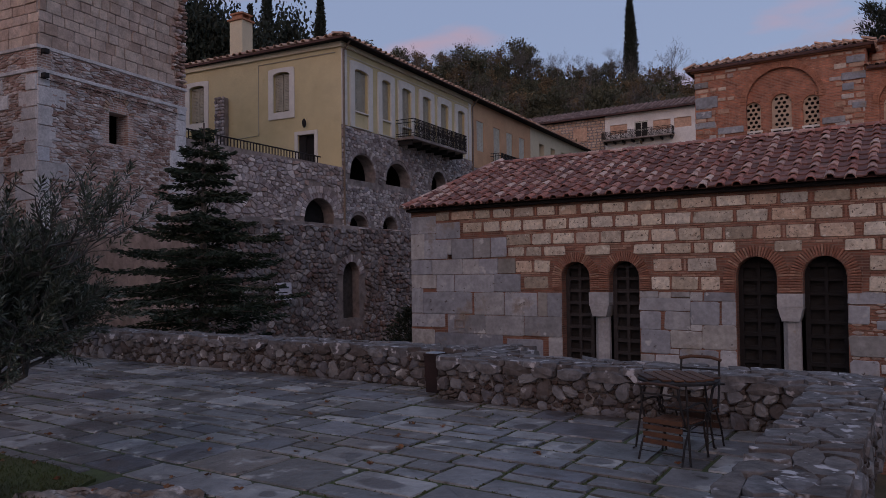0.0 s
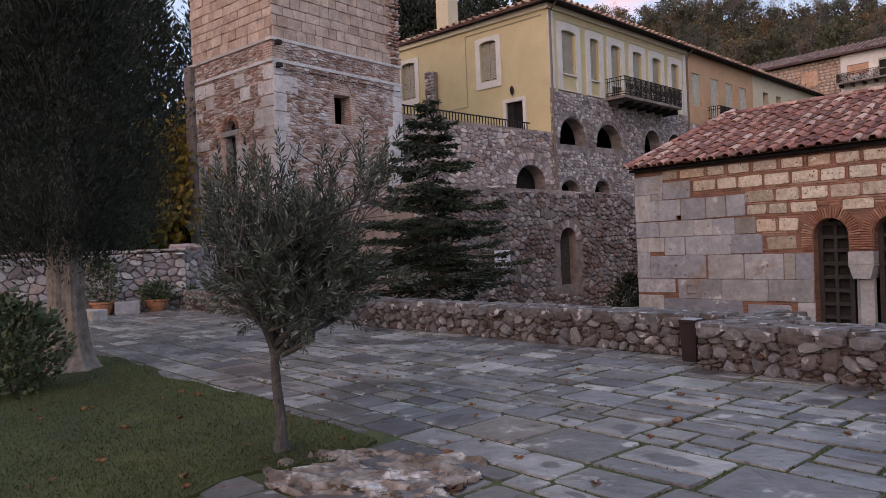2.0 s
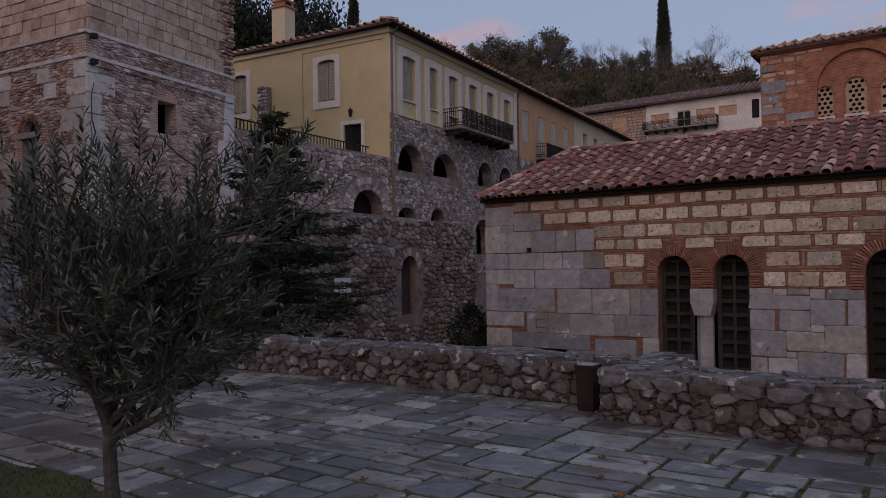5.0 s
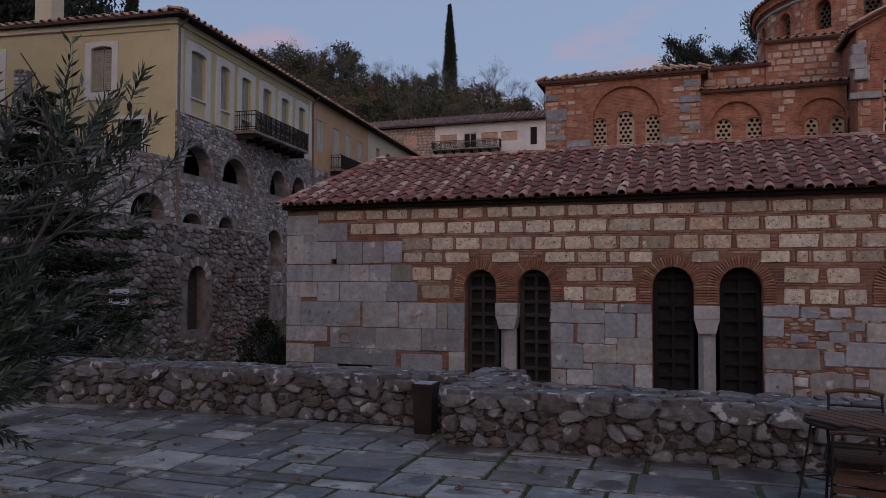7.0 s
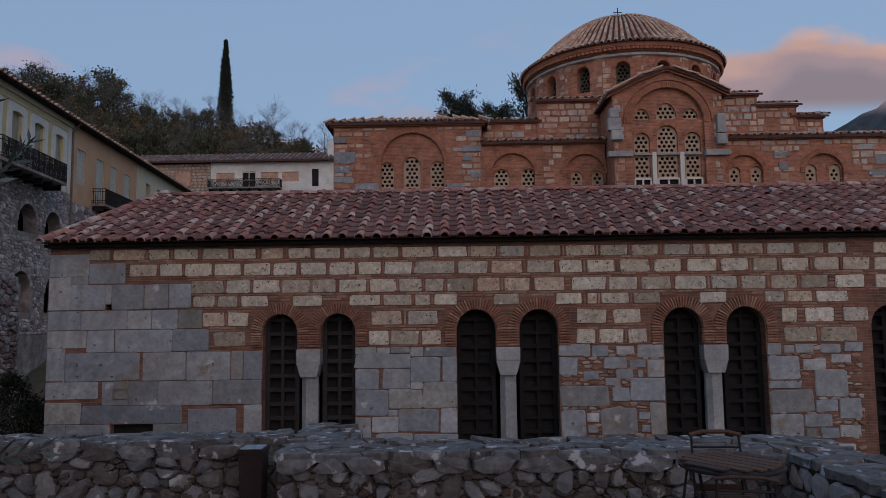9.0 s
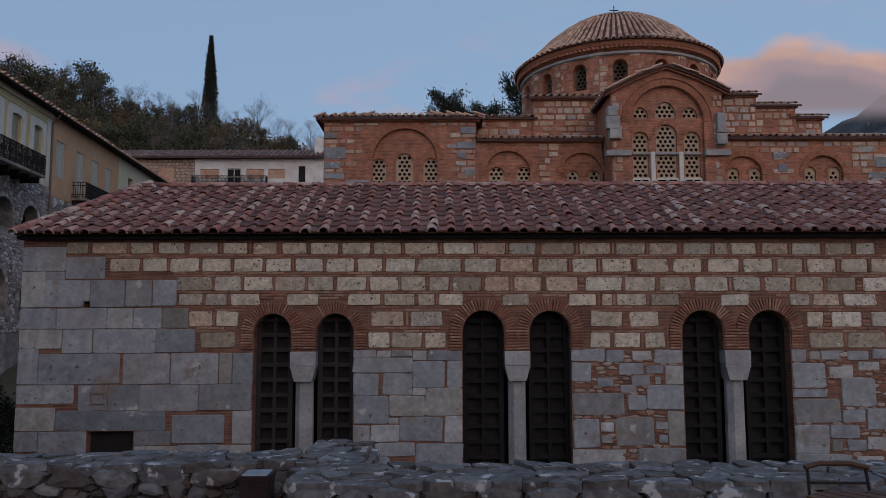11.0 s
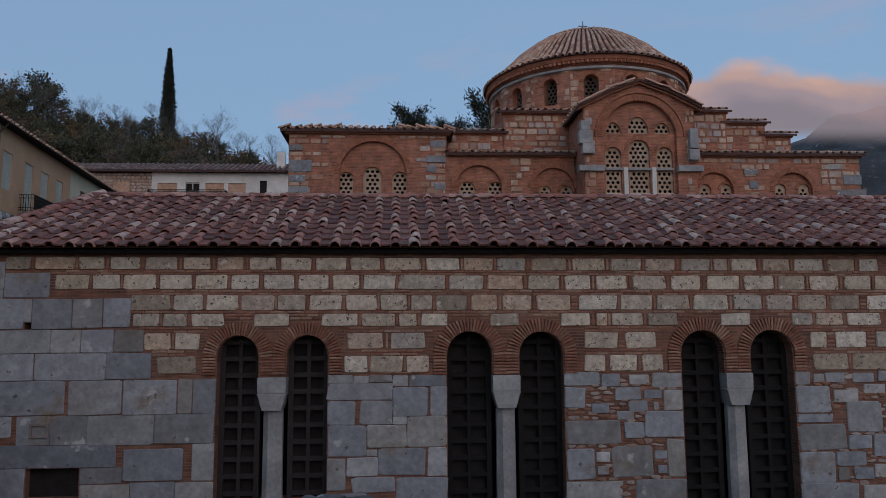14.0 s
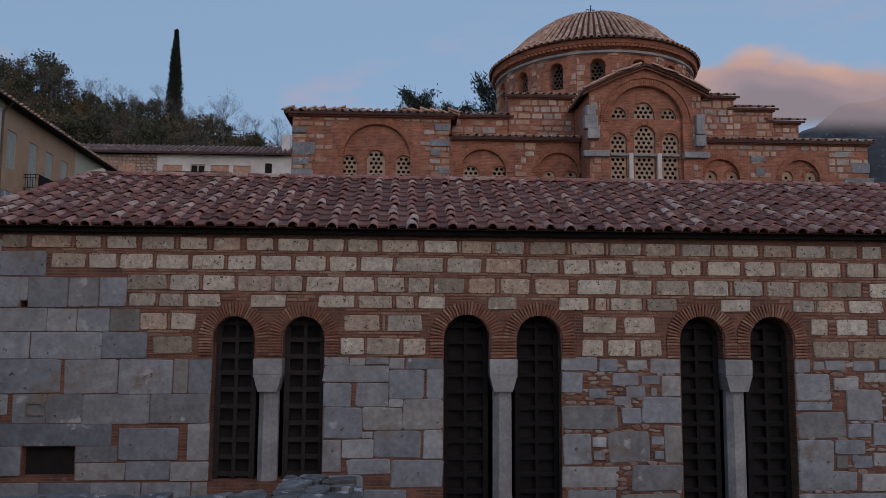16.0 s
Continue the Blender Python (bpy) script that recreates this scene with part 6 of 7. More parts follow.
part("drum_cornice", add_lathe(bmesh.new(), [(6.06, 16.97), (6.22, 17.07), (6.22, 17.2), (6.4, 17.3), (6.46, 17.52), (5.9, 17.6)], 64, (DX, DY)), M_BRICK_I, church)
dent = bmesh.new()
for k in range(150):
    a = 2 * math.pi * k / 150
    m = Matrix.Translation((DX, DY, 0)) @ Matrix.Rotation(a, 4, "Z")
    bb = bmesh.ops.create_cube(dent, size=1, matrix=m @ Matrix.Translation((6.36, 0, 17.18)) @ Matrix.Rotation(math.pi / 4, 4, "Z") @ Matrix.Diagonal((.17, .17, .14, 1)))
tagged(part("dentil", dent, M_BRICK_I, church), kind="stuff")
DP = [(6.6, 17.52), (5.95, 17.95), (5.3, 18.57), (4.52, 19.36), (3.56, 20.13), (2.49, 20.76), (1.32, 21.19), (0.3, 21.35)]
dome = part("dome", add_lathe(bmesh.new(), DP, 64, (DX, DY)), M_TILE_B, church)
vs, fs, base = [], [], 0
prof = []
for (r0, z0), (r1, z1) in zip(DP, DP[1:]):
    n = max(1, int(round(math.hypot(r1 - r0, z1 - z0) / .42)))
    prof += [((r0 + (r1 - r0) * i / n, z0 + (z1 - z0) * i / n), (r0 + (r1 - r0) * (i + 1) / n, z0 + (z1 - z0) * (i + 1) / n)) for i in range(n)]
for (r0, z0), (r1, z1) in prof:
    n = 100 if r0 > 3.4 else 64 if r0 > 1.7 else 32
    for k in range(n):
        a = 2 * math.pi * k / n
        er = np.array((math.cos(a), math.sin(a), 0))
        et = np.array((-math.sin(a), math.cos(a), 0))
        d = er * (r1 - r0) + np.array((0, 0, z1 - z0))
        ln = np.linalg.norm(d)
        d = d / ln
        nn = np.cross(et, d)
        nn = nn if nn @ (er + (0, 0, .5)) > 0 else -nn
        rad = min(.19, 2 * math.pi * r0 / n * .33)
        v = TILE_V * (rad, ln * 1.12, rad)
        w = np.array((DX, DY, z0)) + er * r0 + nn * (.01 + rngC.uniform(0, .03)) + v[:, :1] * et + v[:, 1:2] * d + v[:, 2:] * nn
        vs.append(w)
        fs += [tuple(i + base for i in t) for t in TILE_F]
        base += len(TILE_V)
tagged(part("dome_tile", mesh_from("dome_tile", np.concatenate(vs), fs), M_TILE_C, dome), kind="stuff")
cr = bmesh.new()
add_tube(cr, [(DX, DY, 21.3), (DX, DY, 22.3)], .03, 5)
add_tube(cr, [(DX - .3, DY, 21.98), (DX + .3, DY, 21.98)], .03, 5)
part("cross", cr, M_IRON, church)

# ---- white monastery wing behind, under the hill ----
wh = thing("white_wing", pose(0, 65, 0), "whitewashed and stone monastery wing with bricked-up arches and tiled roof", "building")
whw = [(-18.0, -15.9, 17.2, 18.3), (-15.05, -13.45, 16.4, 18.4), (-12.9, -10.9, 17.2, 18.3), (-10.5, -8.6, 17.2, 18.3), (-7.1, -6.35, 16.6, 18.6)]
ww = part("white_wall", wall_bm([(-18.6, 8), (-3, 8), (-3, 19.45), (-18.6, 19.45)], [[(a, c), (b, c), (b, d), (a, d)] for a, b, c, d in whw], .5), M_WHITEW, wh)
for i, (a, b, c, d) in enumerate(whw):
    # two openings get a black sheet as painted shade, the others brick infill
    part("infill", box(a, b, .12, .3, c, d), M_VOID if i in (1, 4) else M_PINKB, ww)
fr = bmesh.new()
for x in (-15.0, -14.25, -13.5):
    add_box(fr, x - .05, x + .05, .02, .1, 16.4, 18.4)
for z in (17.4, 18.3):
    add_box(fr, -15.05, -13.45, .02, .1, z - .05, z + .05)
part("window_frame", fr, M_SHUTG, ww)
sw = part("stone_wall", box(-29.5, -18.6, .05, 5, 8, 19.4), M_MORTAR, wh)
joined("rubble", FIELD, M_CSTONE_I, courses(-29.5, -18.6, 14, 19.4, .35, .55, random.Random(3), gap=.08), random.Random(3), sw, depth=.05, y=.05)
for x in (-26.0, -22.6):
    part("infill", box(x, x + 1.7, -.06, .1, 16.8, 18.4, .02), M_PINKB, sw)
part("back", box(-29.5, -3, 8, 8.4, 8, 19.4), M_MORTAR, wh)
tile_roof("roof", wh, [(-30, -.7, 19.5), (-3, -.7, 19.5)], [(-30, 3.8, 21.3), (-3, 3.8, 21.3)], M_TILE_G, .55, .7)
tile_roof("roof", wh, [(-3, 8.8, 19.5), (-30, 8.8, 19.5)], [(-3, 3.8, 21.3), (-30, 3.8, 21.3)], M_TILE_G, .55, .7)
part("chimney", box(-5.6, -4.7, 1.5, 2.4, 19.8, 22.2, .04), M_WHITEW, wh)
balcony(wh, -18.6, -10.5, 16.45, 1.2, .9)



# ---- retaining wall at the far end of the terrace ----
for nm, p, d, ln, h, sd in (("retaining_wall", (-9.3, -24), (.02, 1), 14.6, 1.62, 81), ("retaining_wall", (-9.0, -9.4), (-.62, .78), 5.6, 1.75, 82)):
    t = thing(nm, facing(*p, *d), "rough rubble retaining wall behind the terrace", "wall", "retaining walls", "structure")
    part("core", box(0, ln, .04, .6, -1, h - .05), M_MORTAR, t)
    rg = random.Random(sd)
    cell_wall(t, cells(0, ln, -.1, h, .17, rg, 1.5, None, .72), M_RUBBLE, rg, .010, .07, .03, face=.88)
    joined("top_stone", FIELD, M_RUBBLE, courses(0, ln, h - .12, h + .12, .2, .35, rg, gap=.01, hv=.5), rg, t, depth=.5, y=.5)
t = thing("ruined_wall", facing(-14.2, -6.6, .9, .42), "tumbled rubble wall against the tower foot", "wall", "retaining walls", "structure")
part("core", plate([(0, -1), (3.6, -1), (3.6, 2.6), (2.4, 3.3), (1.0, 2.7), (0, 2.0)], .05, .7), M_MORTAR, t)
cell_wall(t, [c for c in cells(0, 3.6, -.1, 3.4, .24, random.Random(4), 1.3) if max(q[1] for q in c) < 2.1 + .5 * min(q[0] for q in c)], M_RUBBLE, random.Random(5), .018, .08, .04)


# ---- trees ----
def skeleton_tree(bm, base, height, r, rng, limbs=6, start=.35, spread=.6, droop=0.0, levels=2, sides=6):
    """A tapered trunk with forking limbs; returns the points of the outer twigs with their directions."""
    tips = []
    top = Vector(base) + Vector((rng.uniform(-.06, .06) * height, rng.uniform(-.06, .06) * height, height))
    pts = [Vector(base).lerp(top, k / 5) + Vector((rng.uniform(-1, 1), rng.uniform(-1, 1), 0)) * height * .018 * (0 < k < 5) for k in range(6)]
    add_tube(bm, pts, r, sides + 2, r * .18)

    def grow(p, d, ln, rr, lev):
        q = [p]
        for k in range(3):
            d = (d + Vector((rng.uniform(-.25, .25), rng.uniform(-.25, .25), rng.uniform(-.12, .25) - droop))).normalized()
            q.append(q[-1] + d * ln / 3)
        add_tube(bm, q, rr, max(4, sides - 2), rr * .4)
        for a, b in zip(q[1:], q):
            tips.append((a, (a - b).normalized(), lev))
        if lev > 0:
            for _ in range(rng.randint(2, 4)):
                at = q[rng.randint(1, 3)]
                nd = (d + Vector((rng.uniform(-1, 1), rng.uniform(-1, 1), rng.uniform(-.5, .8))) * .8).normalized()
                grow(at, nd, ln * rng.uniform(.45, .75), rr * .5, lev - 1)

    for k in range(limbs):
        f = start + (1 - start) * (k + rng.random()) / limbs
        i = min(4, int(f * 5))
        p = pts[i].lerp(pts[i + 1], f * 5 - i)
        a = k * 2.4 + rng.uniform(-.5, .5)
        d = Vector((math.cos(a), math.sin(a), rng.uniform(.3, .9))).normalized()
        grow(p, d, spread * height * rng.uniform(.5, .9) * (1.15 - .5 * f), r * .42 * (1.1 - .6 * f), levels)
    return tips


def leaves_round(tips, n, spread, size, nrng, lift=.2):
    P = np.array([t[0] for t in tips])
    D = np.array([t[1] for t in tips])
    k = nrng.integers(0, len(P), n)
    at = P[k] + nrng.normal(size=(n, 3)) * spread
    al = D[k] * .6 + nrng.normal(size=(n, 3)) * .6 + (0, 0, lift)
    return at, al, size * nrng.uniform(.6, 1.3, n)


# the young olive on the lawn
olive = thing("olive_tree", pose(6.93, -14.92, 0), "young olive tree with grey-green narrow leaves on the lawn", "tree")
rg, nr = random.Random(12), np.random.default_rng(12)
bm = bmesh.new()
add_tube(bm, [(0, 0, -.05), (-.01, .01, .25), (-.04, .0, .5), (-.05, -.01, .82)], .046, 9, .034)
add_lathe(bm, [(.085, -.05), (.07, .03), (.05, .10)], 9)
tips = []


def olive_limb(p, d, ln, rr, lev):
    q = [Vector(p)]
    d = Vector(d)
    for k in range(4):
        d = (d + Vector((rg.uniform(-.22, .22), rg.uniform(-.22, .22), rg.uniform(-.08, .14)))).normalized()
        at_ = q[-1] + d * ln / 4
        if math.hypot(at_.x - .33, at_.y - .35) > .90 or (at_.z < .95 and math.hypot(at_.x, at_.y) > .3):
            d = Vector((d.x * .1, d.y * .1, abs(d.z) + .3)).normalized()
            at_ = q[-1] + d * ln / 5
        q.append(at_)
    add_tube(bm, q, rr, 5, rr * .45)
    for a, b in zip(q[1:], q):
        tips.append((a, (a - b).normalized(), lev))
    if lev:
        for _ in range(4 if lev > 1 else 3):
            nd = (d * .5 + Vector((rg.uniform(-1, 1), rg.uniform(-1, 1), rg.uniform(-.3, 1.0)))).normalized()
            olive_limb(q[rg.randint(1, 4)], nd, ln * rg.uniform(.5, .75), rr * .55, lev - 1)


for k in range(9):
    a = k * .72 + .3
    lean = Vector((.30, .34, 0))
    d = Vector((math.cos(a) * .72, math.sin(a) * .72, 1.0 if k % 2 else .55)) + lean
    olive_limb((-.05, -.01, .72 + .012 * k), d.normalized(), rg.uniform(.6, .9), .026, 3)
olive_limb((-.05, -.01, .82), (.1, .1, 1), .95, .028, 3)
olive_limb((-.05, -.01, .82), (.35, .35, 1), 1.0, .026, 3)
olive_limb((-.05, -.01, .82), (-.1, .3, 1), .9, .026, 3)
part("trunk", bm, M_BARK_G, olive)
tw = [t for t in tips if t[2] <= 1]
P, D = np.array([t[0] for t in tw]), np.array([t[1] for t in tw])
# slender shoots with paired leaves, upright in the top of the crown, hanging at its foot
n = 1500
k = nr.integers(0, len(P), n)
out = P[k] - (.15, .15, 1.35)
out /= np.linalg.norm(out, axis=1, keepdims=True) + 1e-6
high = np.clip((P[k][:, 2:] - .9) / .9, 0, 1)
sd = D[k] * .55 + out * .45 + nr.normal(size=(n, 3)) * .32 + np.array((0, 0, 1.0)) * (high * 1.0 - .12)
sd /= np.linalg.norm(sd, axis=1, keepdims=True)
ln = nr.uniform(.10, .26, n) * (1 + .30 * high[:, 0])
base_ = P[k] + nr.normal(size=(n, 3)) * .02
keep = (base_[:, 2] > .86 + .1 * nr.random(n)) & (np.hypot(base_[:, 0] - .33, base_[:, 1] - .35) < .95 + .08 * nr.normal(size=n)) & (nr.random(n) < 1.15 - .6 * high[:, 0]) & (base_[:, 2] + ln < 2.42 + .06 * nr.normal(size=n)) & ((base_[:, 0] * .66 + base_[:, 1] * .75 > -.05) | (nr.random(n) < .5))
base_, sd, ln = base_[keep], sd[keep], ln[keep]
n = len(ln)
tagged(part("shoot", leaf_mesh("shoot", base_, sd, ln * 1.05, M_BARK_G, nr, .012), None, olive), kind="stuff")
pa = np.cross(sd, nr.normal(size=(n, 3)))
pa /= np.linalg.norm(pa, axis=1, keepdims=True)
pb = np.cross(sd, pa)
at, al, sz = [], [], []
for i in range(13):
    f = (i + 1) / 13
    q = pa if i % 2 else pb
    for sg in (-1, 1):
        at.append(base_ + sd * (ln * f)[:, None])
        al.append(sd * (.75 + .5 * f) + q * sg * (1.05 - .35 * f) + nr.normal(size=(n, 3)) * .16)
        sz.append(nr.uniform(.042, .074, n) * (1.1 - .35 * abs(f - .5)))
tagged(part("crown", leaf_mesh("crown", np.concatenate(at), np.concatenate(al), np.concatenate(sz), M_OLIVE, nr, .105), None, olive), kind="stuff")

# the spruce behind the parapet
spruce = thing("spruce_tree", pose(-1.35, -6.4, -2.7), "dark spruce with drooping layered boughs beyond the parapet", "tree")
rg, nr = random.Random(14), np.random.default_rng(14)
bm = bmesh.new()
add_tube(bm, [(0, 0, 0), (0, 0, 4), (.03, 0, 7.8)], .17, 8, .02)
seg = []
z = 1.0
while z < 7.7:
    f = (z - 1.0) / 6.8
    L = 3.75 * (1 - f) ** .9 + .14
    turn = rg.uniform(0, 6.28)
    for k in range(7 if f < .7 else 5):
        a = turn + k * 6.28 / (7 if f < .7 else 5) + rg.uniform(-.35, .35)
        ln = L * rg.choice((rg.uniform(.55, .8), rg.uniform(.8, 1.12)))
        z0 = z + rg.uniform(-.2, .2)
        tilt = rg.uniform(-.10, .16)
        q = [Vector((0, 0, z0))]
        for t_ in (.3, .6, .85, 1):
            q.append(Vector((math.cos(a) * ln * t_, math.sin(a) * ln * t_, z0 + ln * ((.12 + tilt) * t_ - .34 * t_ * t_ + .20 * t_ ** 4))))
        add_tube(bm, q, .03 * (1.1 - f), 4, .006)
        for u, v in zip(q, q[1:]):
            seg.append((u, v, ln))
    z += .35 - .12 * f + rg.uniform(-.05, .05)
part("trunk", bm, M_BARK, spruce)
at, al, sz = [], [], []
for u, v, ln in seg:
    u, v = np.array(u), np.array(v)
    d = (v - u) / (np.linalg.norm(v - u) + 1e-9)
    side = np.cross(d, (0, 0, 1))
    n = int(300 * np.linalg.norm(v - u)) + 10
    tt = nr.uniform(0, 1, (n, 1))
    far = np.linalg.norm(u[:2] + (v - u)[:2] * .5) / max(ln, .1)
    w = nr.uniform(-1, 1, (n, 1)) * (.62 * (1.15 - far)) * min(1, ln / 1.2)
    p = u + (v - u) * tt + side * w - np.abs(w) * np.array((0, 0, .22)) + nr.normal(size=(n, 3)) * .02
    at.append(p)
    al.append(d + side * np.sign(w) * .8 + nr.normal(size=(n, 3)) * .35 - (0, 0, .15))
    sz.append(nr.uniform(.06, .15, n))
tagged(part("crown", leaf_mesh("crown", np.concatenate(at), np.concatenate(al), np.concatenate(sz), M_SPRUCE, nr, .16), None, spruce), kind="stuff")


def dense_crown(name, thing_ob, shape, n, size, material, nrng, width=.2, up=.6, clumps=0, puff=.3):
    """Foliage in a shell: shape(f) gives radius and height for f from 0 at the foot to 1 at the tip; clumps gathers it into tufts."""
    if clumps:
        cf, ca = nrng.uniform(0, 1, clumps), nrng.uniform(0, 2 * math.pi, clumps)
        k = nrng.integers(0, clumps, n)
        f, a = cf[k], ca[k]
    else:
        f, a = nrng.uniform(0, 1, n), nrng.uniform(0, 2 * math.pi, n)
    lump = 1 + .16 * np.sin(a * 3 + f * 11) + .12 * np.sin(a * 7 - f * 23) + .10 * np.sin(a * 13 + f * 47)
    rr, zz = shape(f)
    depth = np.sqrt(nrng.uniform(.35, 1, clumps))[k] if clumps else np.sqrt(nrng.uniform(.2, 1, n))
    r = rr * lump * depth
    r = np.where(nrng.uniform(0, 1, n) < .32, r * nrng.uniform(.15, .9, n), r)
    at = np.stack([r * np.cos(a), r * np.sin(a), zz + nrng.normal(size=n) * .08], 1)
    if clumps:
        at += nrng.normal(size=(n, 3)) * puff * (.6, .6, .75)
    al = np.stack([np.cos(a) * .7, np.sin(a) * .7, np.full(n, up)], 1) + nrng.normal(size=(n, 3)) * .4
    return tagged(part(name, leaf_mesh(name, at, al, size * nrng.uniform(.6, 1.4, n), material, nrng, width), None, thing_ob), kind="stuff")


# the big juniper at the edge of the lawn
jun = thing("juniper_tree", pose(.85, -14.95, 0), "large dark evergreen with a pale fluted trunk on the lawn", "tree")
bm = bmesh.new()
rings = []
for z, r in ((-.05, .46), (.06, .36), (.2, .29), (.45, .245), (.8, .222), (1.4, .215), (2.2, .16), (4, .08), (6.5, .03)):
    rings.append([bm.verts.new(((r + .035 * math.sin(a * 6 + z) * (r > .1)) * math.cos(a), (r + .035 * math.sin(a * 6 + z) * (r > .1)) * math.sin(a), z)) for a in np.linspace(0, 2 * math.pi, 24, endpoint=False)])
for q, s in zip(rings, rings[1:]):
    for k in range(24):
        bm.faces.new((q[k], q[(k + 1) % 24], s[(k + 1) % 24], s[k]))
part("trunk", bm, M_BARK, jun)
dense_crown("crown", jun, lambda f: (1.42 * np.clip(1.15 * (1 - f) ** .6, 0, 1) * np.clip(f * 9 + .35, 0, 1), 1.72 + f * 6.2), 140000, .066, M_JUNIP, np.random.default_rng(15), .15, .9, 640, .26)
bm = bmesh.new()
rg = random.Random(2)
for k in range(22):
    a, z = rg.uniform(0, 6.28), rg.uniform(1.8, 5.5)
    L = rg.uniform(.6, 1.1)
    add_tube(bm, [(0, 0, z), (math.cos(a) * L * .5, math.sin(a) * L * .5, z + .15), (math.cos(a) * L, math.sin(a) * L, z + .45)], .035, 5, .008)
part("limb", bm, M_BARK, jun)


# cypresses
def cypress(x, y, z, h, r, seed, n=6000, label="tall slender dark cypress on the slope", size=.32, clumps=0):
    t = thing("cypress_tree", pose(x, y, z), label, "tree", "cypresses")
    part("trunk", add_tube(bmesh.new(), [(0, 0, -.5), (0, 0, h * .5), (0, 0, h * .92)], r * .22, 7, .03), M_BARK, t)
    dense_crown("crown", t, lambda f: (r * np.clip(np.minimum(f * 6 + .3, 1) * (1 - f ** 2.2), .02, 1), h * .04 + f * h * .96), n, size, M_CYPR, np.random.default_rng(seed), .16, 1.3, clumps, r * .16)
    return t


cypress(-50.5, 168.5, 39.5, 34.8, 2.1, 91, 15000, size=.66)
cypress(-19.4, -10.6, 0, 15, 2.2, 88, 20000, "broad dark cypress beside the tower", .20, 420)
cypress(-28, -13, 0, 20, 3.4, 87, 16000, "broad dark cypress behind the tower", .4)
cypress(-31, -3, 0, 22, 3.6, 86, 16000, "broad dark cypress behind the tower", .42)
cypress(-20.5, -3.0, 0, 17, 2.6, 98, 20000, "broad dark cypress behind the tower", .24, 420)
cypress(-24, -8.5, 0, 19, 3.0, 99, 20000, "broad dark cypress behind the tower", .25, 420)
cypress(-19, -14, 0, 16, 2.6, 90, 20000, "broad dark cypress behind the tower", .21, 420)
for x, top, r, sd in ((-64.8, 38.8, 1.1, 92), (-61.5, 43.0, 1.7, 93), (-51.7, 38.0, 1.5, 94)):
    zt = terrain(x, 52)
    cypress(x, 52, zt - .3, top - zt, r, sd, 12000, "tall dark cypress in the wood above the house", .45)
cypress(-10.6, -13.3, 0, 12, 2.0, 95, 26000, "broad dark cypress beyond the terrace wall", .13, 420)
cypress(-13.2, -11.0, 0, 13, 2.2, 96, 26000, "broad dark cypress beyond the terrace wall", .14, 420)
cypress(-11.5, -17.2, 0, 12, 2.2, 97, 20000, "broad dark cypress beyond the terrace wall", .14, 420)


# the wood on the hillside: a few kinds, each built once and repeated
def wood_tree(kind, seed, h, mat_leaf, n, size, label, bare=False):
    rgk, nrk = random.Random(seed), np.random.default_rng(seed)
    t = thing(kind, Matrix(), label, "tree", "hillside trees")
    bmt = bmesh.new()
    tps = skeleton_tree(bmt, (0, 0, -.4), h * .8, h * .022, rgk, limbs=9, start=.2, spread=.62, levels=2 if bare else 1, sides=5)
    part("trunk", bmt, M_TWIG if bare else M_BARK, t)
    if bare:
        a, b, c = leaves_round(tps, 950, h * .05, h * .09, nrk, .5)
        tagged(part("twig", leaf_mesh("twig", a, b, c, M_TWIG, nrk, .018), None, t), kind="stuff")
    else:
        a, b, c = leaves_round(tps, n, h * .075, size, nrk)
        tagged(part("crown", leaf_mesh("crown", a, b, c, mat_leaf, nrk, .34), None, t), kind="stuff")
    return t


KINDS = [wood_tree("oak_tree", 101, 7, M_OAK, 1350, .44, "round evergreen oak on the hillside"),
         wood_tree("oak_tree", 102, 6, M_OAK, 1250, .42, "bushy evergreen oak on the hillside"),
         wood_tree("oak_tree", 103, 8, M_OAK, 1400, .46, "tall evergreen oak on the hillside"),
         wood_tree("maple_tree", 104, 6.5, M_AUTUMN, 1200, .42, "autumn-brown tree on the hillside"),
         wood_tree("maple_tree", 105, 5.5, M_AUTUMN, 1000, .40, "russet shrubby tree on the hillside"),
         wood_tree("bare_tree", 106, 7.5, M_TWIG, 0, .3, "leafless grey tree on the hillside", True),
         wood_tree("bare_tree", 107, 6.5, M_TWIG, 0, .3, "leafless twiggy tree on the hillside", True)]
TALL_OAK = wood_tree("oak_tree", 108, 17, M_CYPR, 13000, .52, "tall dense evergreen in the wood above the house")
TALL_OAK.matrix_world = pose(-86, 48, terrain(-86, 48))
rg = random.Random(77)
spots = []
for _ in range(1500):
    x, y = rg.uniform(-105, 8), rg.uniform(66, 112)
    if y < 76 and -33 < x < -1:
        continue
    if x > -16 and rg.random() < .5:
        continue
    if all((x - a) ** 2 + (y - b) ** 2 > 11 for a, b in spots):
        spots.append((x, y))
for _ in range(220):
    x, y = rg.uniform(-95, -28), rg.uniform(2, 62)
    if x > -31 and y > 5:
        continue
    if all((x - a) ** 2 + (y - b) ** 2 > 15 for a, b in spots):
        spots.append((x, y))
for i, (x, y) in enumerate(spots):
    if y > 58:
        k = rg.choices(range(7), (18, 16, 8, 18, 16, 14, 14))[0]
    else:
        k = rg.choices(range(7), (26, 20, 34, 4, 3, 0, 0))[0]
    s = rg.uniform(.6, 1.05) * (1.0 if y < 58 else .95) * (.70 if y > 84 and x > -50 else 1.0)
    copy_thing(KINDS[k], pose(x, y, terrain(x, y), 0, 0, rg.uniform(0, 360)) @ Matrix.Diagonal((s, s, s * rg.uniform(.85, 1.15), 1)))
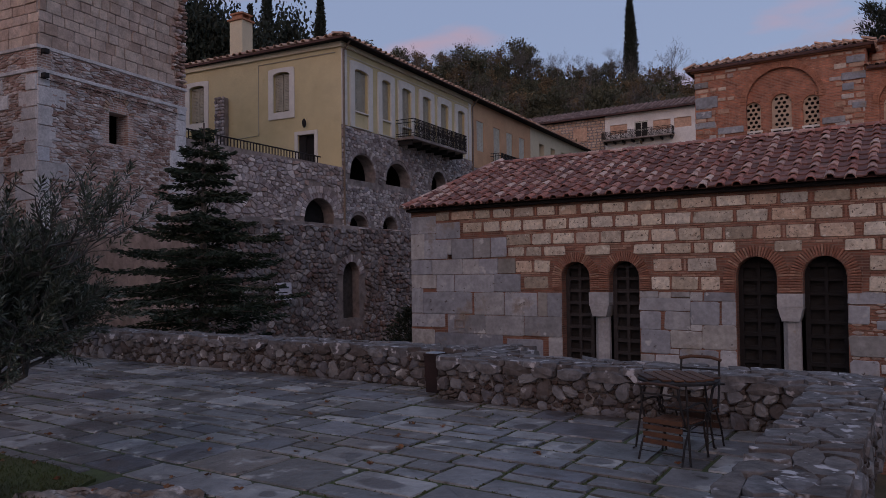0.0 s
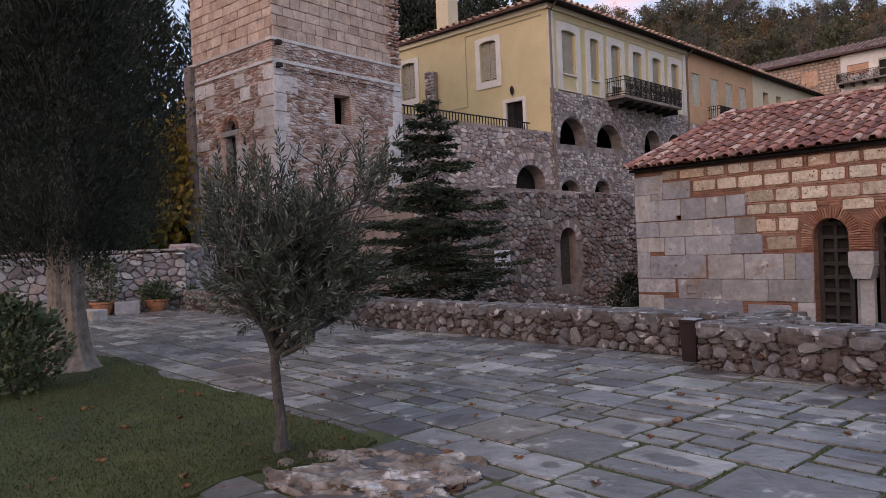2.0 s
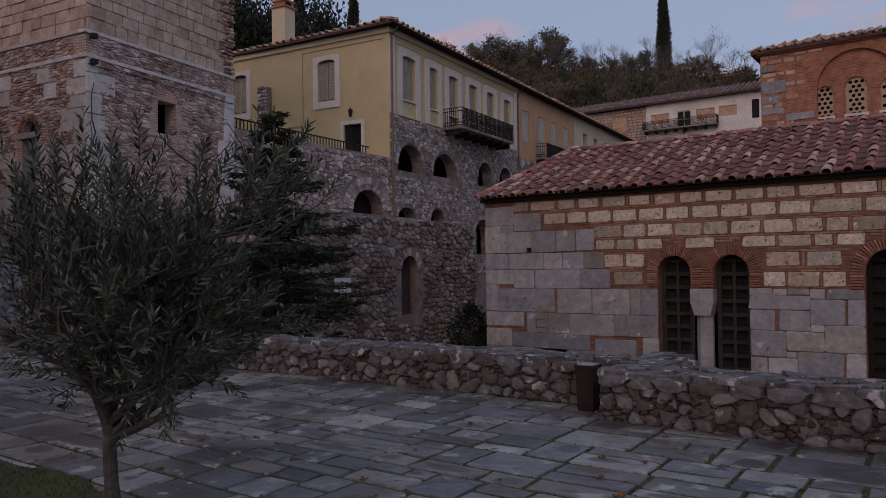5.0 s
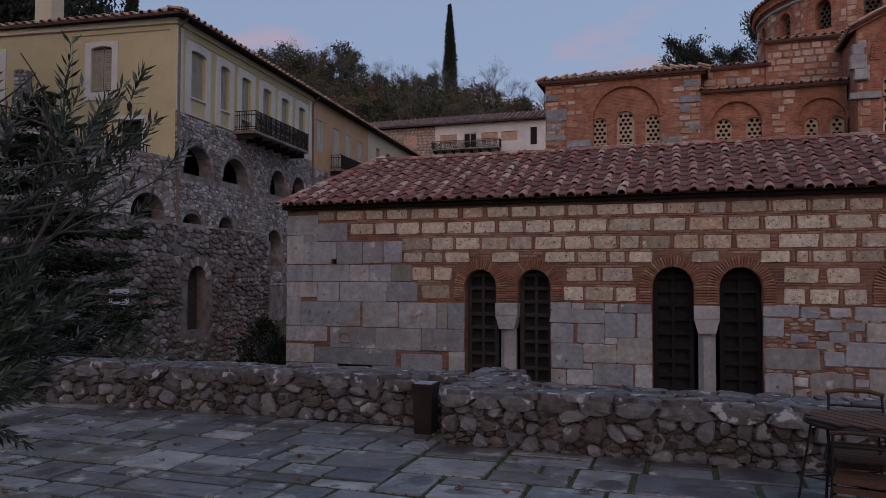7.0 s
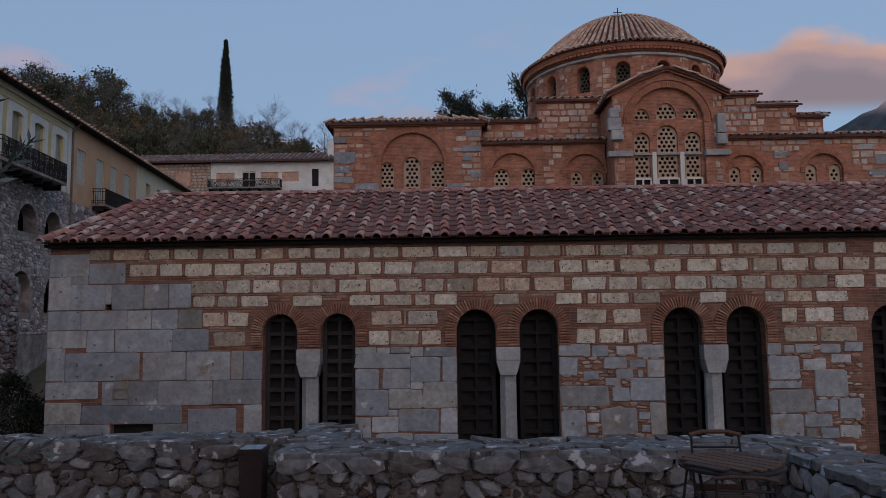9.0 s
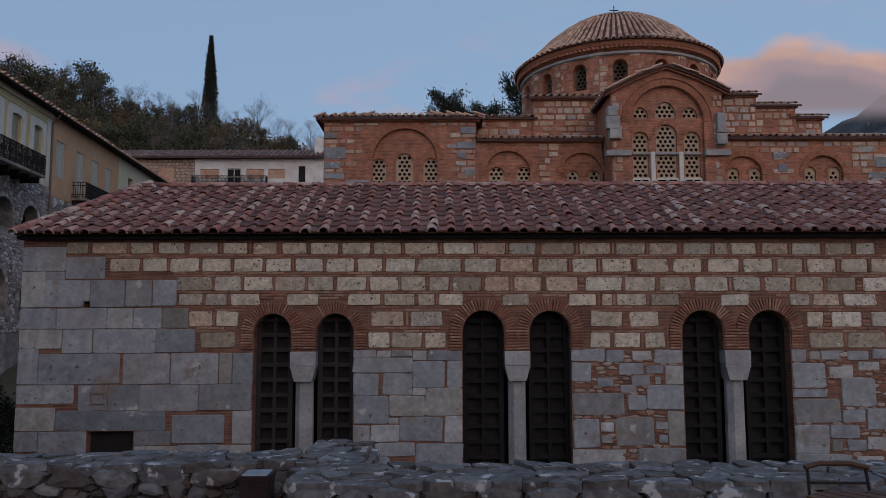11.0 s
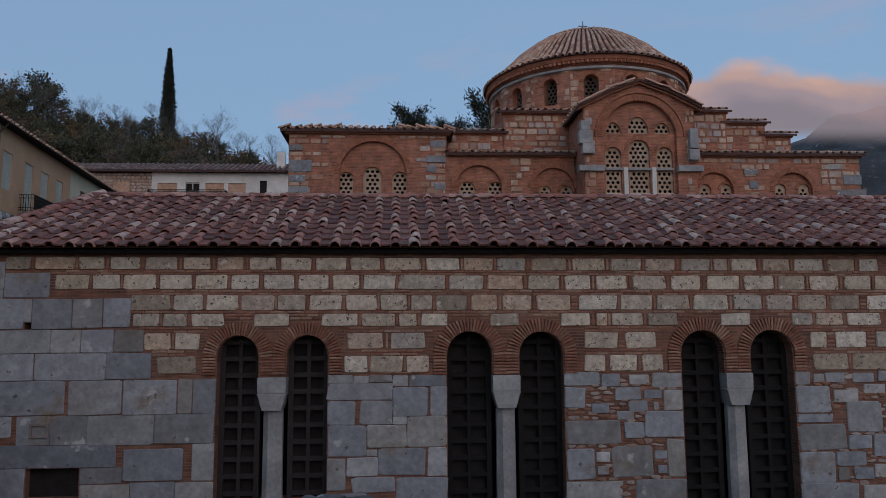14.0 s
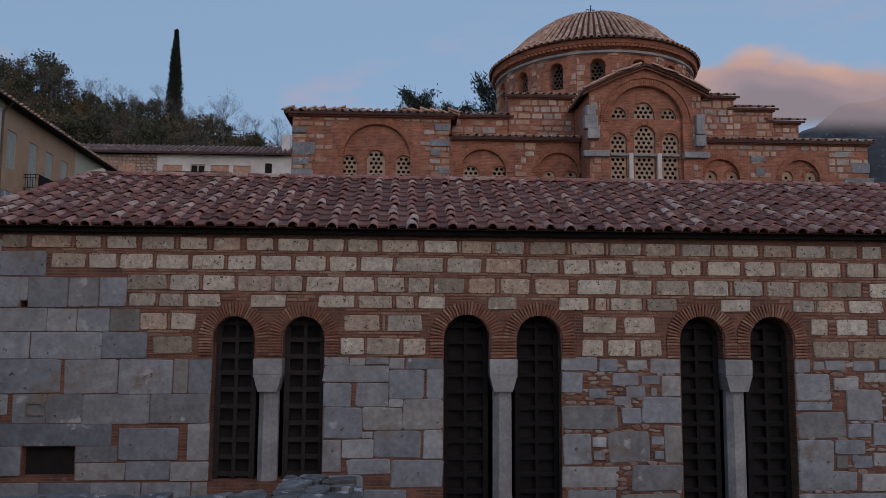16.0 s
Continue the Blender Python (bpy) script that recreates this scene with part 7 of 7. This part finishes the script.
# leafless trees along the crest
for i in range(20):
    x, y = -74 + i * 3.2 + rg.uniform(-1, 1), rg.uniform(100, 109)
    s = rg.uniform(.65, 1.0)
    copy_thing(KINDS[5 + i % 2], pose(x, y, terrain(x, y), 0, 0, rg.uniform(0, 360)) @ Matrix.Diagonal((s, s, s * 1.1, 1)))
# the dense evergreens close behind the house
for x, y, top in ((-77, 52, 41), (-73, 53, 40.5), (-69.5, 52, 38.5), (-82, 50, 42), (-57.5, 53, 36), (-66, 54, 36)):
    zt = terrain(x, y)
    s = (top - zt) / 17.5
    copy_thing(TALL_OAK, pose(x, y, zt, 0, 0, rg.uniform(0, 360)) @ Matrix.Diagonal((s * .7, s * .7, s, 1)))
for i, kd in enumerate(KINDS):
    kd.matrix_world = pose(-40 - i * 5, 72 + i * 3, terrain(-40 - i * 5, 72 + i * 3))


# low scrub that covers the slope between the trees
nr = np.random.default_rng(55)
n = 70000
x, y = nr.uniform(-115, 12, n), nr.uniform(58, 113, n)
q = np.sin(x * .55) * np.sin(y * .6 + x * .2) + np.sin(x * 1.7 + y) * .5
zt = np.array([terrain(a, b) for a, b in zip(x, y)])
at = np.stack([x, y, zt + nr.uniform(0, 1, n) ** 1.5 * (1.6 + 1.0 * q)], 1)
for nm, sel, mt_ in (("scrub", q < .55, M_OAK), ("autumn_scrub", q >= .55, M_AUTUMN)):
    ob = part(nm, leaf_mesh(nm, at[sel], nr.normal(size=(int(sel.sum()), 3)) + (0, 0, .5), nr.uniform(.35, .75, int(sel.sum())), mt_, nr, .34), None)
    tagged(ob, "dense evergreen and russet scrub on the slope", "scrub", kind="stuff")


# pines behind the church
def pine(x, y, z, h, seed, label="dark umbrella-topped pine behind the church"):
    rgk, nrk = random.Random(seed), np.random.default_rng(seed)
    t = thing("pine_tree", pose(x, y, z), label, "tree", "pines")
    bmt = bmesh.new()
    tps = skeleton_tree(bmt, (0, 0, -.5), h, h * .017, rgk, limbs=10, start=.5, spread=.34, levels=1, sides=5)
    part("trunk", bmt, M_BARK, t)
    a, b, c = leaves_round(tps, 4200, h * .03, .5, nrk, .4)
    tagged(part("crown", leaf_mesh("crown", a, b, c, M_CYPR, nrk, .12), None, t), kind="stuff")


pine(8.8, 80, 18, 13.0, 111)
pine(12.2, 82, 18, 12.2, 112)
pine(18.6, 64, 14, 12.6, 113)
pine(15.4, 88, 20, 11.5, 114)

# golden tree behind the tower and shrubs
gt = wood_tree("golden_tree", 121, 6.5, M_GOLD, 3200, .30, "golden-leaved autumn tree beside the tower")
gt.matrix_world = pose(-20.6, -5.7, 0) @ Matrix.Diagonal((1.1, 1.1, 1.12, 1))
ev = wood_tree("bay_tree", 122, 6.0, M_BUSH, 4200, .26, "dense dark evergreen beside the tower")
ev.matrix_world = pose(-16.8, -10.2, 0)
copy_thing(ev, pose(-19.5, -11.5, 0, 0, 0, 90) @ Matrix.Diagonal((1.3, 1.3, 1.3, 1)))
copy_thing(ev, pose(-16.0, -14.5, 0, 0, 0, 200) @ Matrix.Diagonal((1.4, 1.4, 1.5, 1)))
copy_thing(ev, pose(-24, -14.5, 0, 0, 0, 20) @ Matrix.Diagonal((1.8, 1.8, 2.0, 1)))


def shrub(x, y, z, r, h, seed, label, n=1600, size=.09, material=M_BUSH):
    nrk = np.random.default_rng(seed)
    t = thing("shrub", pose(x, y, z), label, "shrub")
    bmt = bmesh.new()
    rgk = random.Random(seed)
    for _ in range(9):
        a = rgk.uniform(0, 6.28)
        add_tube(bmt, [(0, 0, -.05), (math.cos(a) * r * .4, math.sin(a) * r * .4, h * .5), (math.cos(a) * r * .7, math.sin(a) * r * .7, h * .85)], .012, 4, .004)
    part("stem", bmt, M_BARK, t)
    dense_crown("crown", t, lambda f: (r * np.sin(np.clip(f * .9 + .1, 0, 1) * math.pi) ** .6, .05 + f * h), n, size, material, nrk, .3, .4)


shrub(2.2, -15.9, 0, .62, 1.0, 131, "leafy green shrub at the edge of the lawn", 2600, .085)
shrub(-4.2, 5.6, -2.7, 1.0, 2.7, 132, "dark overgrown shrub between bastion and hall", 3600, .12, M_CYPR)
shrub(-2.6, 4.0, -2.7, .8, 2.1, 133, "dark overgrown shrub between bastion and hall", 2600, .12, M_CYPR)

# far mountain with its cloud
vs = []
for j in range(26):
    for i in range(61):
        x, y = 300 + i * 45, 1300 + j * 60
        hgt = 630 * math.exp(-((x - 1600) / 900) ** 2) * math.exp(-((y - 2200) / 700) ** 2) + 60 * noise.fractal((x * .004, y * .004, 1), .8, 2, 6)
        vs.append((x, y, hgt + 60))
fs = [(j * 61 + i, j * 61 + i + 1, (j + 1) * 61 + i + 1, (j + 1) * 61 + i) for j in range(25) for i in range(60)]
mt = part("backdrop_mountain", mesh_from("mountain", vs, fs), M_MOUNT)
tagged(mt, "bare dark mountain ridge under low evening cloud", "mountain", kind="structure")

cm = bpy.data.materials.new("evening_cloud")
cm.use_nodes = True
n, l = cm.node_tree.nodes, cm.node_tree.links
n.clear()
o, tr, em, mx = n.new("ShaderNodeOutputMaterial"), n.new("ShaderNodeBsdfTransparent"), n.new("ShaderNodeEmission"), n.new("ShaderNodeMixShader")
tc, nz = n.new("ShaderNodeTexCoord"), n.new("ShaderNodeTexNoise")
sp = n.new("ShaderNodeSeparateXYZ")
l.new(tc.outputs["Generated"], sp.inputs[0])
mp = n.new("ShaderNodeMapping")
mp.inputs["Scale"].default_value = (.0032, .0032, .0055)
gp = n.new("ShaderNodeNewGeometry")
l.new(gp.outputs["Position"], mp.inputs["Vector"])
l.new(mp.outputs["Vector"], nz.inputs["Vector"])
nz.inputs["Scale"].default_value, nz.inputs["Detail"].default_value, nz.inputs["Roughness"].default_value = 1.8, 8, .46


def cmath(op, a, b):
    m = n.new("ShaderNodeMath")
    m.operation = op
    m.use_clamp = op == "MULTIPLY"
    m.inputs[2].default_value = 0
    for s, v in zip(m.inputs, (a, b)):
        if isinstance(v, (int, float)):
            s.default_value = v
        else:
            l.new(v, s)
    return m.outputs[0]


def cramp(src, stops):
    r = n.new("ShaderNodeValToRGB")
    e = r.color_ramp.elements
    while len(e) < len(stops):
        e.new(.5)
    for i, (p, c) in enumerate(stops):
        e[i].position, e[i].color = p, (*c, 1)
    r.color_ramp.interpolation = "EASE"
    l.new(src, r.inputs["Fac"])
    return r.outputs["Color"]


# the bank's upper edge follows the length of the cloud; a small fleck to the west
g1 = lambda v: (v, v, v)
ztop = cramp(sp.outputs["X"], [(.12, g1(0)), (.17, g1(.17)), (.23, g1(.20)), (.265, g1(.0)), (.325, g1(.16)), (.365, g1(.44)), (.41, g1(.53)), (.455, g1(.47)), (1.0, g1(.47))])
deep = cmath("SUBTRACT", ztop, sp.outputs["Z"])
puff = cmath("SUBTRACT", nz.outputs["Fac"], .5)
foot = cramp(sp.outputs["Z"], [(.03, g1(0)), (.15, g1(1))])
body = cmath("ADD", cmath("ADD", cmath("MULTIPLY_ADD", deep, 6.5), .12), cmath("MULTIPLY_ADD", puff, 3.2))
alpha = cmath("MULTIPLY", cramp(body, [(.02, g1(0)), (.75, g1(.93))]), foot)
tone = cmath("ADD", cmath("MULTIPLY_ADD", deep, 2.4), cmath("MULTIPLY_ADD", puff, -.9))
col = cramp(tone, [(.05, (.60, .40, .34)), (.20, (.50, .345, .32)), (.42, (.34, .27, .31)), (.8, (.235, .215, .26))])
l.new(col, em.inputs["Color"])
em.inputs["Strength"].default_value = 1.0
l.new(alpha, mx.inputs[0])
l.new(tr.outputs[0], mx.inputs[1])
l.new(em.outputs[0], mx.inputs[2])
l.new(mx.outputs[0], o.inputs["Surface"])
cl = part("backdrop_cloud", mesh_from("cloud", [(-700, 1290, 340), (2600, 1290, 340), (2600, 1290, 680), (-700, 1290, 680)], [(0, 1, 2, 3)]), cm)
tagged(cl, "pink-lit evening cloud bank over the mountain", "cloud", kind="structure")
cl.visible_shadow = False


# ---- small things on the terrace ----
def splayed_table(m):
    t = thing("bistro_table", m, "small round iron table with slatted wooden top", "table")
    top = part("tabletop", add_lathe(bmesh.new(), [(.36, .70), (.375, .71), (.375, .725), (.34, .735)], 28), M_IRON, t)
    for k in range(7):
        x = -.30 + k * .1
        hy = math.sqrt(max(.01, .345 ** 2 - x * x))
        part("slat", box(x - .042, x + .042, -hy, hy, .736, .752, .004), M_SLAT, top)
    for k in range(3):
        a = k * 2.094 + .4
        part("leg", add_tube(bmesh.new(), [(.32 * math.cos(a), .32 * math.sin(a), .70), (.43 * math.cos(a), .43 * math.sin(a), .02), (.46 * math.cos(a), .46 * math.sin(a), 0.008)], .010, 6), M_IRON, t)
    part("brace", add_tube(bmesh.new(), [(.37 * math.cos(a), .37 * math.sin(a), .3) for a in (.4, 2.494, 4.588, .4)], .006, 5), M_IRON, t)


def bistro_chair(m, label):
    """An iron armchair with wooden slats: back along +y."""
    t = thing("garden_chair", m, label, "chair", "chairs at the table")
    for s in (-1, 1):
        part("frame_side", add_tube(bmesh.new(), [(s * .22, -.24, .008), (s * .21, -.20, .25), (s * .205, -.18, .44), (s * .205, .18, .43), (s * .20, .25, .62), (s * .19, .30, .90)], .011, 6), M_IRON, t)
        part("leg", add_tube(bmesh.new(), [(s * .205, .10, .43), (s * .215, .24, .2), (s * .22, .30, .008)], .011, 6), M_IRON, t)
        arc = [(s * .245, .26 - .50 * k / 8, .66 + .03 * math.sin(math.pi * k / 8) - .22 * max(0, k / 8 - .72) ** 1.2 * 4) for k in range(9)]
        part("armrest", add_tube(bmesh.new(), arc, .013, 6), M_IRON, t)
        part("scroll", add_tube(bmesh.new(), [(s * .24, -.20 + .06 * math.cos(a), .50 + .06 * math.sin(a)) for a in np.linspace(-1.5, 3.5, 9)], .008, 5), M_IRON, t)
    seat = part("seat_frame", add_tube(bmesh.new(), [(-.2, -.19, .435), (.2, -.19, .435), (.2, .17, .43), (-.2, .17, .43), (-.2, -.19, .435)], .009, 5), M_IRON, t)
    for k in range(7):
        part("slat", box(-.20, .20, -.20 + k * .056, -.20 + k * .056 + .042, .445, .458, .004), M_SLAT, seat)
    for k in range(4):
        z = .20 + k * .082
        part("back_slat", box(-.2, .2, .232, .246, z, z + .058, .004), M_SLAT, t)
    part("back_bar", add_tube(bmesh.new(), [(-.19, .285, .80), (.19, .285, .80)], .011, 6), M_IRON, t)
    part("top_rail", add_tube(bmesh.new(), [(-.21, .295, .90), (-.1, .315, .925), (.1, .315, .925), (.21, .295, .90)], .018, 8), M_SLAT, t)
    part("cross_bar", add_tube(bmesh.new(), [(-.215, .27, .12), (.215, .27, .12)], .007, 5), M_IRON, t)


SCALE = Matrix.Diagonal((.88, .88, .85, 1))
splayed_table(pose(10.90, -11.19, 0, 0, 0, 35) @ Matrix.Diagonal((.9, .9, .9, 1)))
bistro_chair(pose(10.95, -10.97, 0, 0, 0, -3) @ SCALE, "iron garden armchair with brown slats pushed under the table")
bistro_chair(pose(10.90, -11.32, 0, 0, 0, 168) @ Matrix.Diagonal((.88, .85, .70, 1)), "iron garden armchair, its slatted back turned to the lawn")

pl = thing("planter_box", pose(7.265, -9.53, 0) @ Matrix.Diagonal((.53, .60, .93, 1)), "rusted steel planter with a zinc tray beside the parapet", "planter")
bm = bmesh.new()
rings = [[bm.verts.new((sx * w, sy * w * .9, z)) for sx, sy in ((-1, -1), (1, -1), (1, 1), (-1, 1))] for w, z in ((.17, .0), (.175, .03), (.20, .50), (.215, .505), (.215, .545), (.19, .545), (.185, .47))]
for q, s in zip(rings, rings[1:]):
    for k in range(4):
        bm.faces.new((q[k], q[(k + 1) % 4], s[(k + 1) % 4], s[k]))
bm.faces.new(rings[0][::-1])
bm.faces.new(rings[-1])
part("box", bm, M_RUST, pl)
part("tray", box(-.18, .18, -.16, .16, .49, .555, .012), M_ZINC, pl, "dented zinc tray")


def flower_pot(x, y, r, h, label, plant, seed):
    t = thing("flower_pot", pose(x, y, 0), label, "pot", "pots along the wall")
    part("pot", add_lathe(bmesh.new(), [(r * .62, 0), (r * .9, h * .45), (r, h * .8), (r * 1.12, h * .86), (r * 1.12, h), (r * .98, h), (r * .9, h * .85)], 20), M_TERRA, t)
    part("soil", add_lathe(bmesh.new(), [(r * .9, h * .84), (r * .9, h * .87)], 16), M_SOIL, t)
    if plant:
        nrk = np.random.default_rng(seed)
        crown = dense_crown("plant", t, lambda f: (r * 1.7 * np.sin(np.clip(f * .85 + .12, 0, 1) * math.pi) ** .7, h * .8 + f * plant), 900, .09, M_BUSH, nrk, .28, .5)


flower_pot(-8.9, -11.75, .30, .36, "terracotta pot with a rounded shrub by the wall", 1.25, 141)
flower_pot(-8.75, -10.35, .30, .33, "squat terracotta pot with trailing plant by the wall", .45, 142)
flower_pot(-8.75, -9.35, .20, .22, "small terracotta pot with seedlings by the wall", .3, 143)
flower_pot(-8.9, -13.6, .24, .34, "terracotta pot standing on the stone ledge", .0, 144)
sb = thing("stone_block", pose(-7.6, -12.4, 0, 0, 0, 12), "loose squared stone block at the lawn edge", "stone")
part("block", box(-.45, .45, -.22, .22, -.02, .26, .04), M_GREY, sb)
copy_thing(sb, pose(-8.6, -11.2, 0, 0, 0, 70) @ Matrix.Diagonal((.7, .8, 1.3, 1)))

# notice board behind the spruce
sh = thing("notice_board", pose(-5.8, .05, 0, 0, 0, 90), "pale notice board fixed to the bastion wall", "sign")
part("panel", box(0, .75, -.06, -.02, .62, 1.22, .01), M_SHEET, sh)
part("bar", box(.1, .62, -.064, -.058, 1.02, 1.08), M_IRON, sh)
part("bar", box(.1, .55, -.064, -.058, .86, .90), M_IRON, sh)

# worn boulder edging between lawn and paving
rg = random.Random(17)
ed = thing("edging_rock", pose(8.02, -14.74, -.05), "flat weathered rock slab edging the lawn", "rock")
bm = bmesh.new()
bmesh.ops.create_icosphere(bm, subdivisions=5, radius=1)
for v in bm.verts:
    k = 1 + .34 * noise.noise(v.co * 1.3) + .18 * noise.noise(v.co * 4) + .09 * noise.noise(v.co * 11)
    v.co = Vector((v.co.x * .80 * k, v.co.y * .46 * k, max(-.05, min(v.co.z * .3, .06) * k + .045 * noise.noise(v.co * 3.5) + .035 * noise.noise(v.co * 8) + .022 * noise.noise(v.co * 17))))
bmesh.ops.rotate(bm, verts=bm.verts, cent=(0, 0, 0), matrix=Matrix.Rotation(.5, 3, "Z"))
part("rock", bm, M_EDGE, ed)

# ---- paving, laid in courses along the parapet ----
rg = random.Random(19)
near, rest = [], []


def slab(x0, x1, y0, y1):
    cx, cy = (x0 + x1) / 2, (y0 + y1) / 2
    under_wall = 7.56 < x1 and cy > -9.98 and x0 < 12.3
    if x1 - x0 < .14 or in_lawn(cx + .1, cy + .1) or under_wall:
        return
    r = (cx, cy, x1 - x0 - rg.uniform(.022, .042), y1 - y0 - rg.uniform(.024, .046))
    (near if cx > 1.0 and cy > -15.4 else rest).append(r)


y = -9.30
while y > -24:
    d = rg.choice((.30, .36, .42, .46, .52, .60, .68)) * rg.uniform(.94, 1.06)
    x = -9.2 - rg.uniform(0, .8)
    end = 11.95 if y > -15.4 else 20
    while x < end - .15:
        x1 = min(x + rg.choice((rg.uniform(.34, .55), rg.uniform(.45, .75), rg.uniform(.6, .95))), end)
        if end - x1 < .2:
            x1 = end
        if y > -9.98 and x < 7.5:
            x1 = min(x1, 7.54)
        if d > .5 and rg.random() < .5:
            m = y - d * rg.uniform(.36, .64)
            if rg.random() < .5 and x1 - x > .6:
                xm = x + (x1 - x) * rg.uniform(.35, .65)
                slab(x, xm, m, y)
                slab(xm, x1, m, y)
            else:
                slab(x, x1, m, y)
            slab(x, x1, y - d, m)
        else:
            slab(x, x1, y - d, y)
        x = max(x1, x + .05)
    y -= d
near.sort(key=lambda r: math.hypot(r[0] - 8.3, (r[1] + 12.4) * 1.3))
near, rest = near[:300], rest + near[300:]
SLABS = [stone_shape(R0, .035, .012, .03) for _ in range(8)]
for cx, cy, w, d in near:
    ob = new("paving_slab", shared("paving_slab", SLABS, rg.randrange(8), M_SLAB))
    ob.parent = FLOOR
    ob.location, ob.rotation_euler = (cx, cy, -.062), (-math.pi / 2 + rg.uniform(-.006, .006), rg.uniform(-.006, .006), rg.uniform(-.012, .012))
    ob.scale = (w, rg.uniform(.056, .064), d)
vs, fs, base = [], [], 0
for cx, cy, w, d in rest:
    v, f = SLABS[rg.randrange(8)]
    q = v * (w, .060 * rg.uniform(.95, 1.06), d)
    vs.append(np.stack([q[:, 0] + cx, q[:, 2] + cy, -q[:, 1] - .062], 1))
    fs += [tuple(i + base for i in t) for t in f]
    base += len(v)
tagged(part("far_paving", mesh_from("far_paving", np.concatenate(vs), fs), M_SLAB_I, FLOOR), kind="stuff")

# grass on the lawn and moss in the joints
nr = np.random.default_rng(23)
n = 70000
x, y = 7.6 - 9.5 * nr.uniform(0, 1, n) ** 1.4, nr.uniform(-18.6, -14.0, n)
keep = np.array([in_lawn(a, b) for a, b in zip(x, y)])
at = np.stack([x, y, np.full(n, .008)], 1)[keep]
al = nr.normal(size=(len(at), 3)) * .55 + (0, 0, 1)
gr = part("grass", leaf_mesh("grass", at, al, nr.uniform(.016, .036, len(at)), M_GRASS, nr, .12), None)
tagged(gr, "short green lawn grass", "grass", kind="stuff")
# moss along the slab edges and tufts at the foot of the parapets
mx, my = [], []
for cx, cy, w, d in near:
    if math.sin(cx * 1.1 + cy * .7) + rg.uniform(-.6, .6) < -.2:
        continue
    m = int(70 * (w + d))
    u, side = nr.uniform(-.5, .5, m), nr.integers(0, 4, m)
    off = .014 + nr.uniform(-.008, .008, m)
    mx.append(cx + np.where(side < 2, u * w, np.where(side == 2, -w / 2 - off, w / 2 + off)))
    my.append(cy + np.where(side >= 2, u * d, np.where(side == 0, -d / 2 - off, d / 2 + off)))
n = 9000
x = np.concatenate([nr.uniform(7.6, 11.8, n // 2), nr.uniform(-6, 7, n // 2)])
y = np.concatenate([-10.0 - np.abs(nr.normal(size=n // 2)) * .03, -9.34 - np.abs(nr.normal(size=n // 2)) * .035 - .018 * (7 - x[n // 2:])])
clump = np.sin(x * 3.1) + np.sin(x * 1.3 + y * 2.7) > .75
mx, my = np.concatenate(mx + [x[clump]]), np.concatenate(my + [y[clump]])
at = np.stack([mx, my, np.full(len(mx), -.014)], 1)
al = nr.normal(size=(len(at), 3)) * .8 + (0, 0, .8)
tf = part("moss_tufts", leaf_mesh("moss_tufts", at, al, nr.uniform(.010, .024, len(at)), M_GRASS, nr, .3), None)
tagged(tf, "moss and grass tufts in the paving joints", "moss", kind="stuff")

# fallen leaves, five-lobed and curled
lm = []
for i in range(110):
    x, y = (nr.uniform(2, 8.5), nr.uniform(-18, -14.2)) if i < 55 else (nr.uniform(3, 11.6), nr.uniform(-14.2, -10.1))
    lm.append((x, y, .026 if i < 55 else .010))
lobes = nr.uniform(0, 6.28, (110, 1)) + np.array((-1.5, -.75, 0, .75, 1.5))
at = np.repeat(np.array(lm), 5, axis=0)
al = np.stack([np.cos(lobes).ravel(), np.sin(lobes).ravel(), nr.uniform(-.08, .35, 550)], 1)
lsize = np.repeat(nr.uniform(.035, .075, 110), 5) * np.tile((.6, .85, 1.0, .85, .6), 110)
dl = part("fallen_leaves", leaf_mesh("fallen_leaves", at, al, lsize, M_DEAD, nr, .27, .4), None)
tagged(dl, "scattered brown fallen leaves", "leaves", kind="stuff")
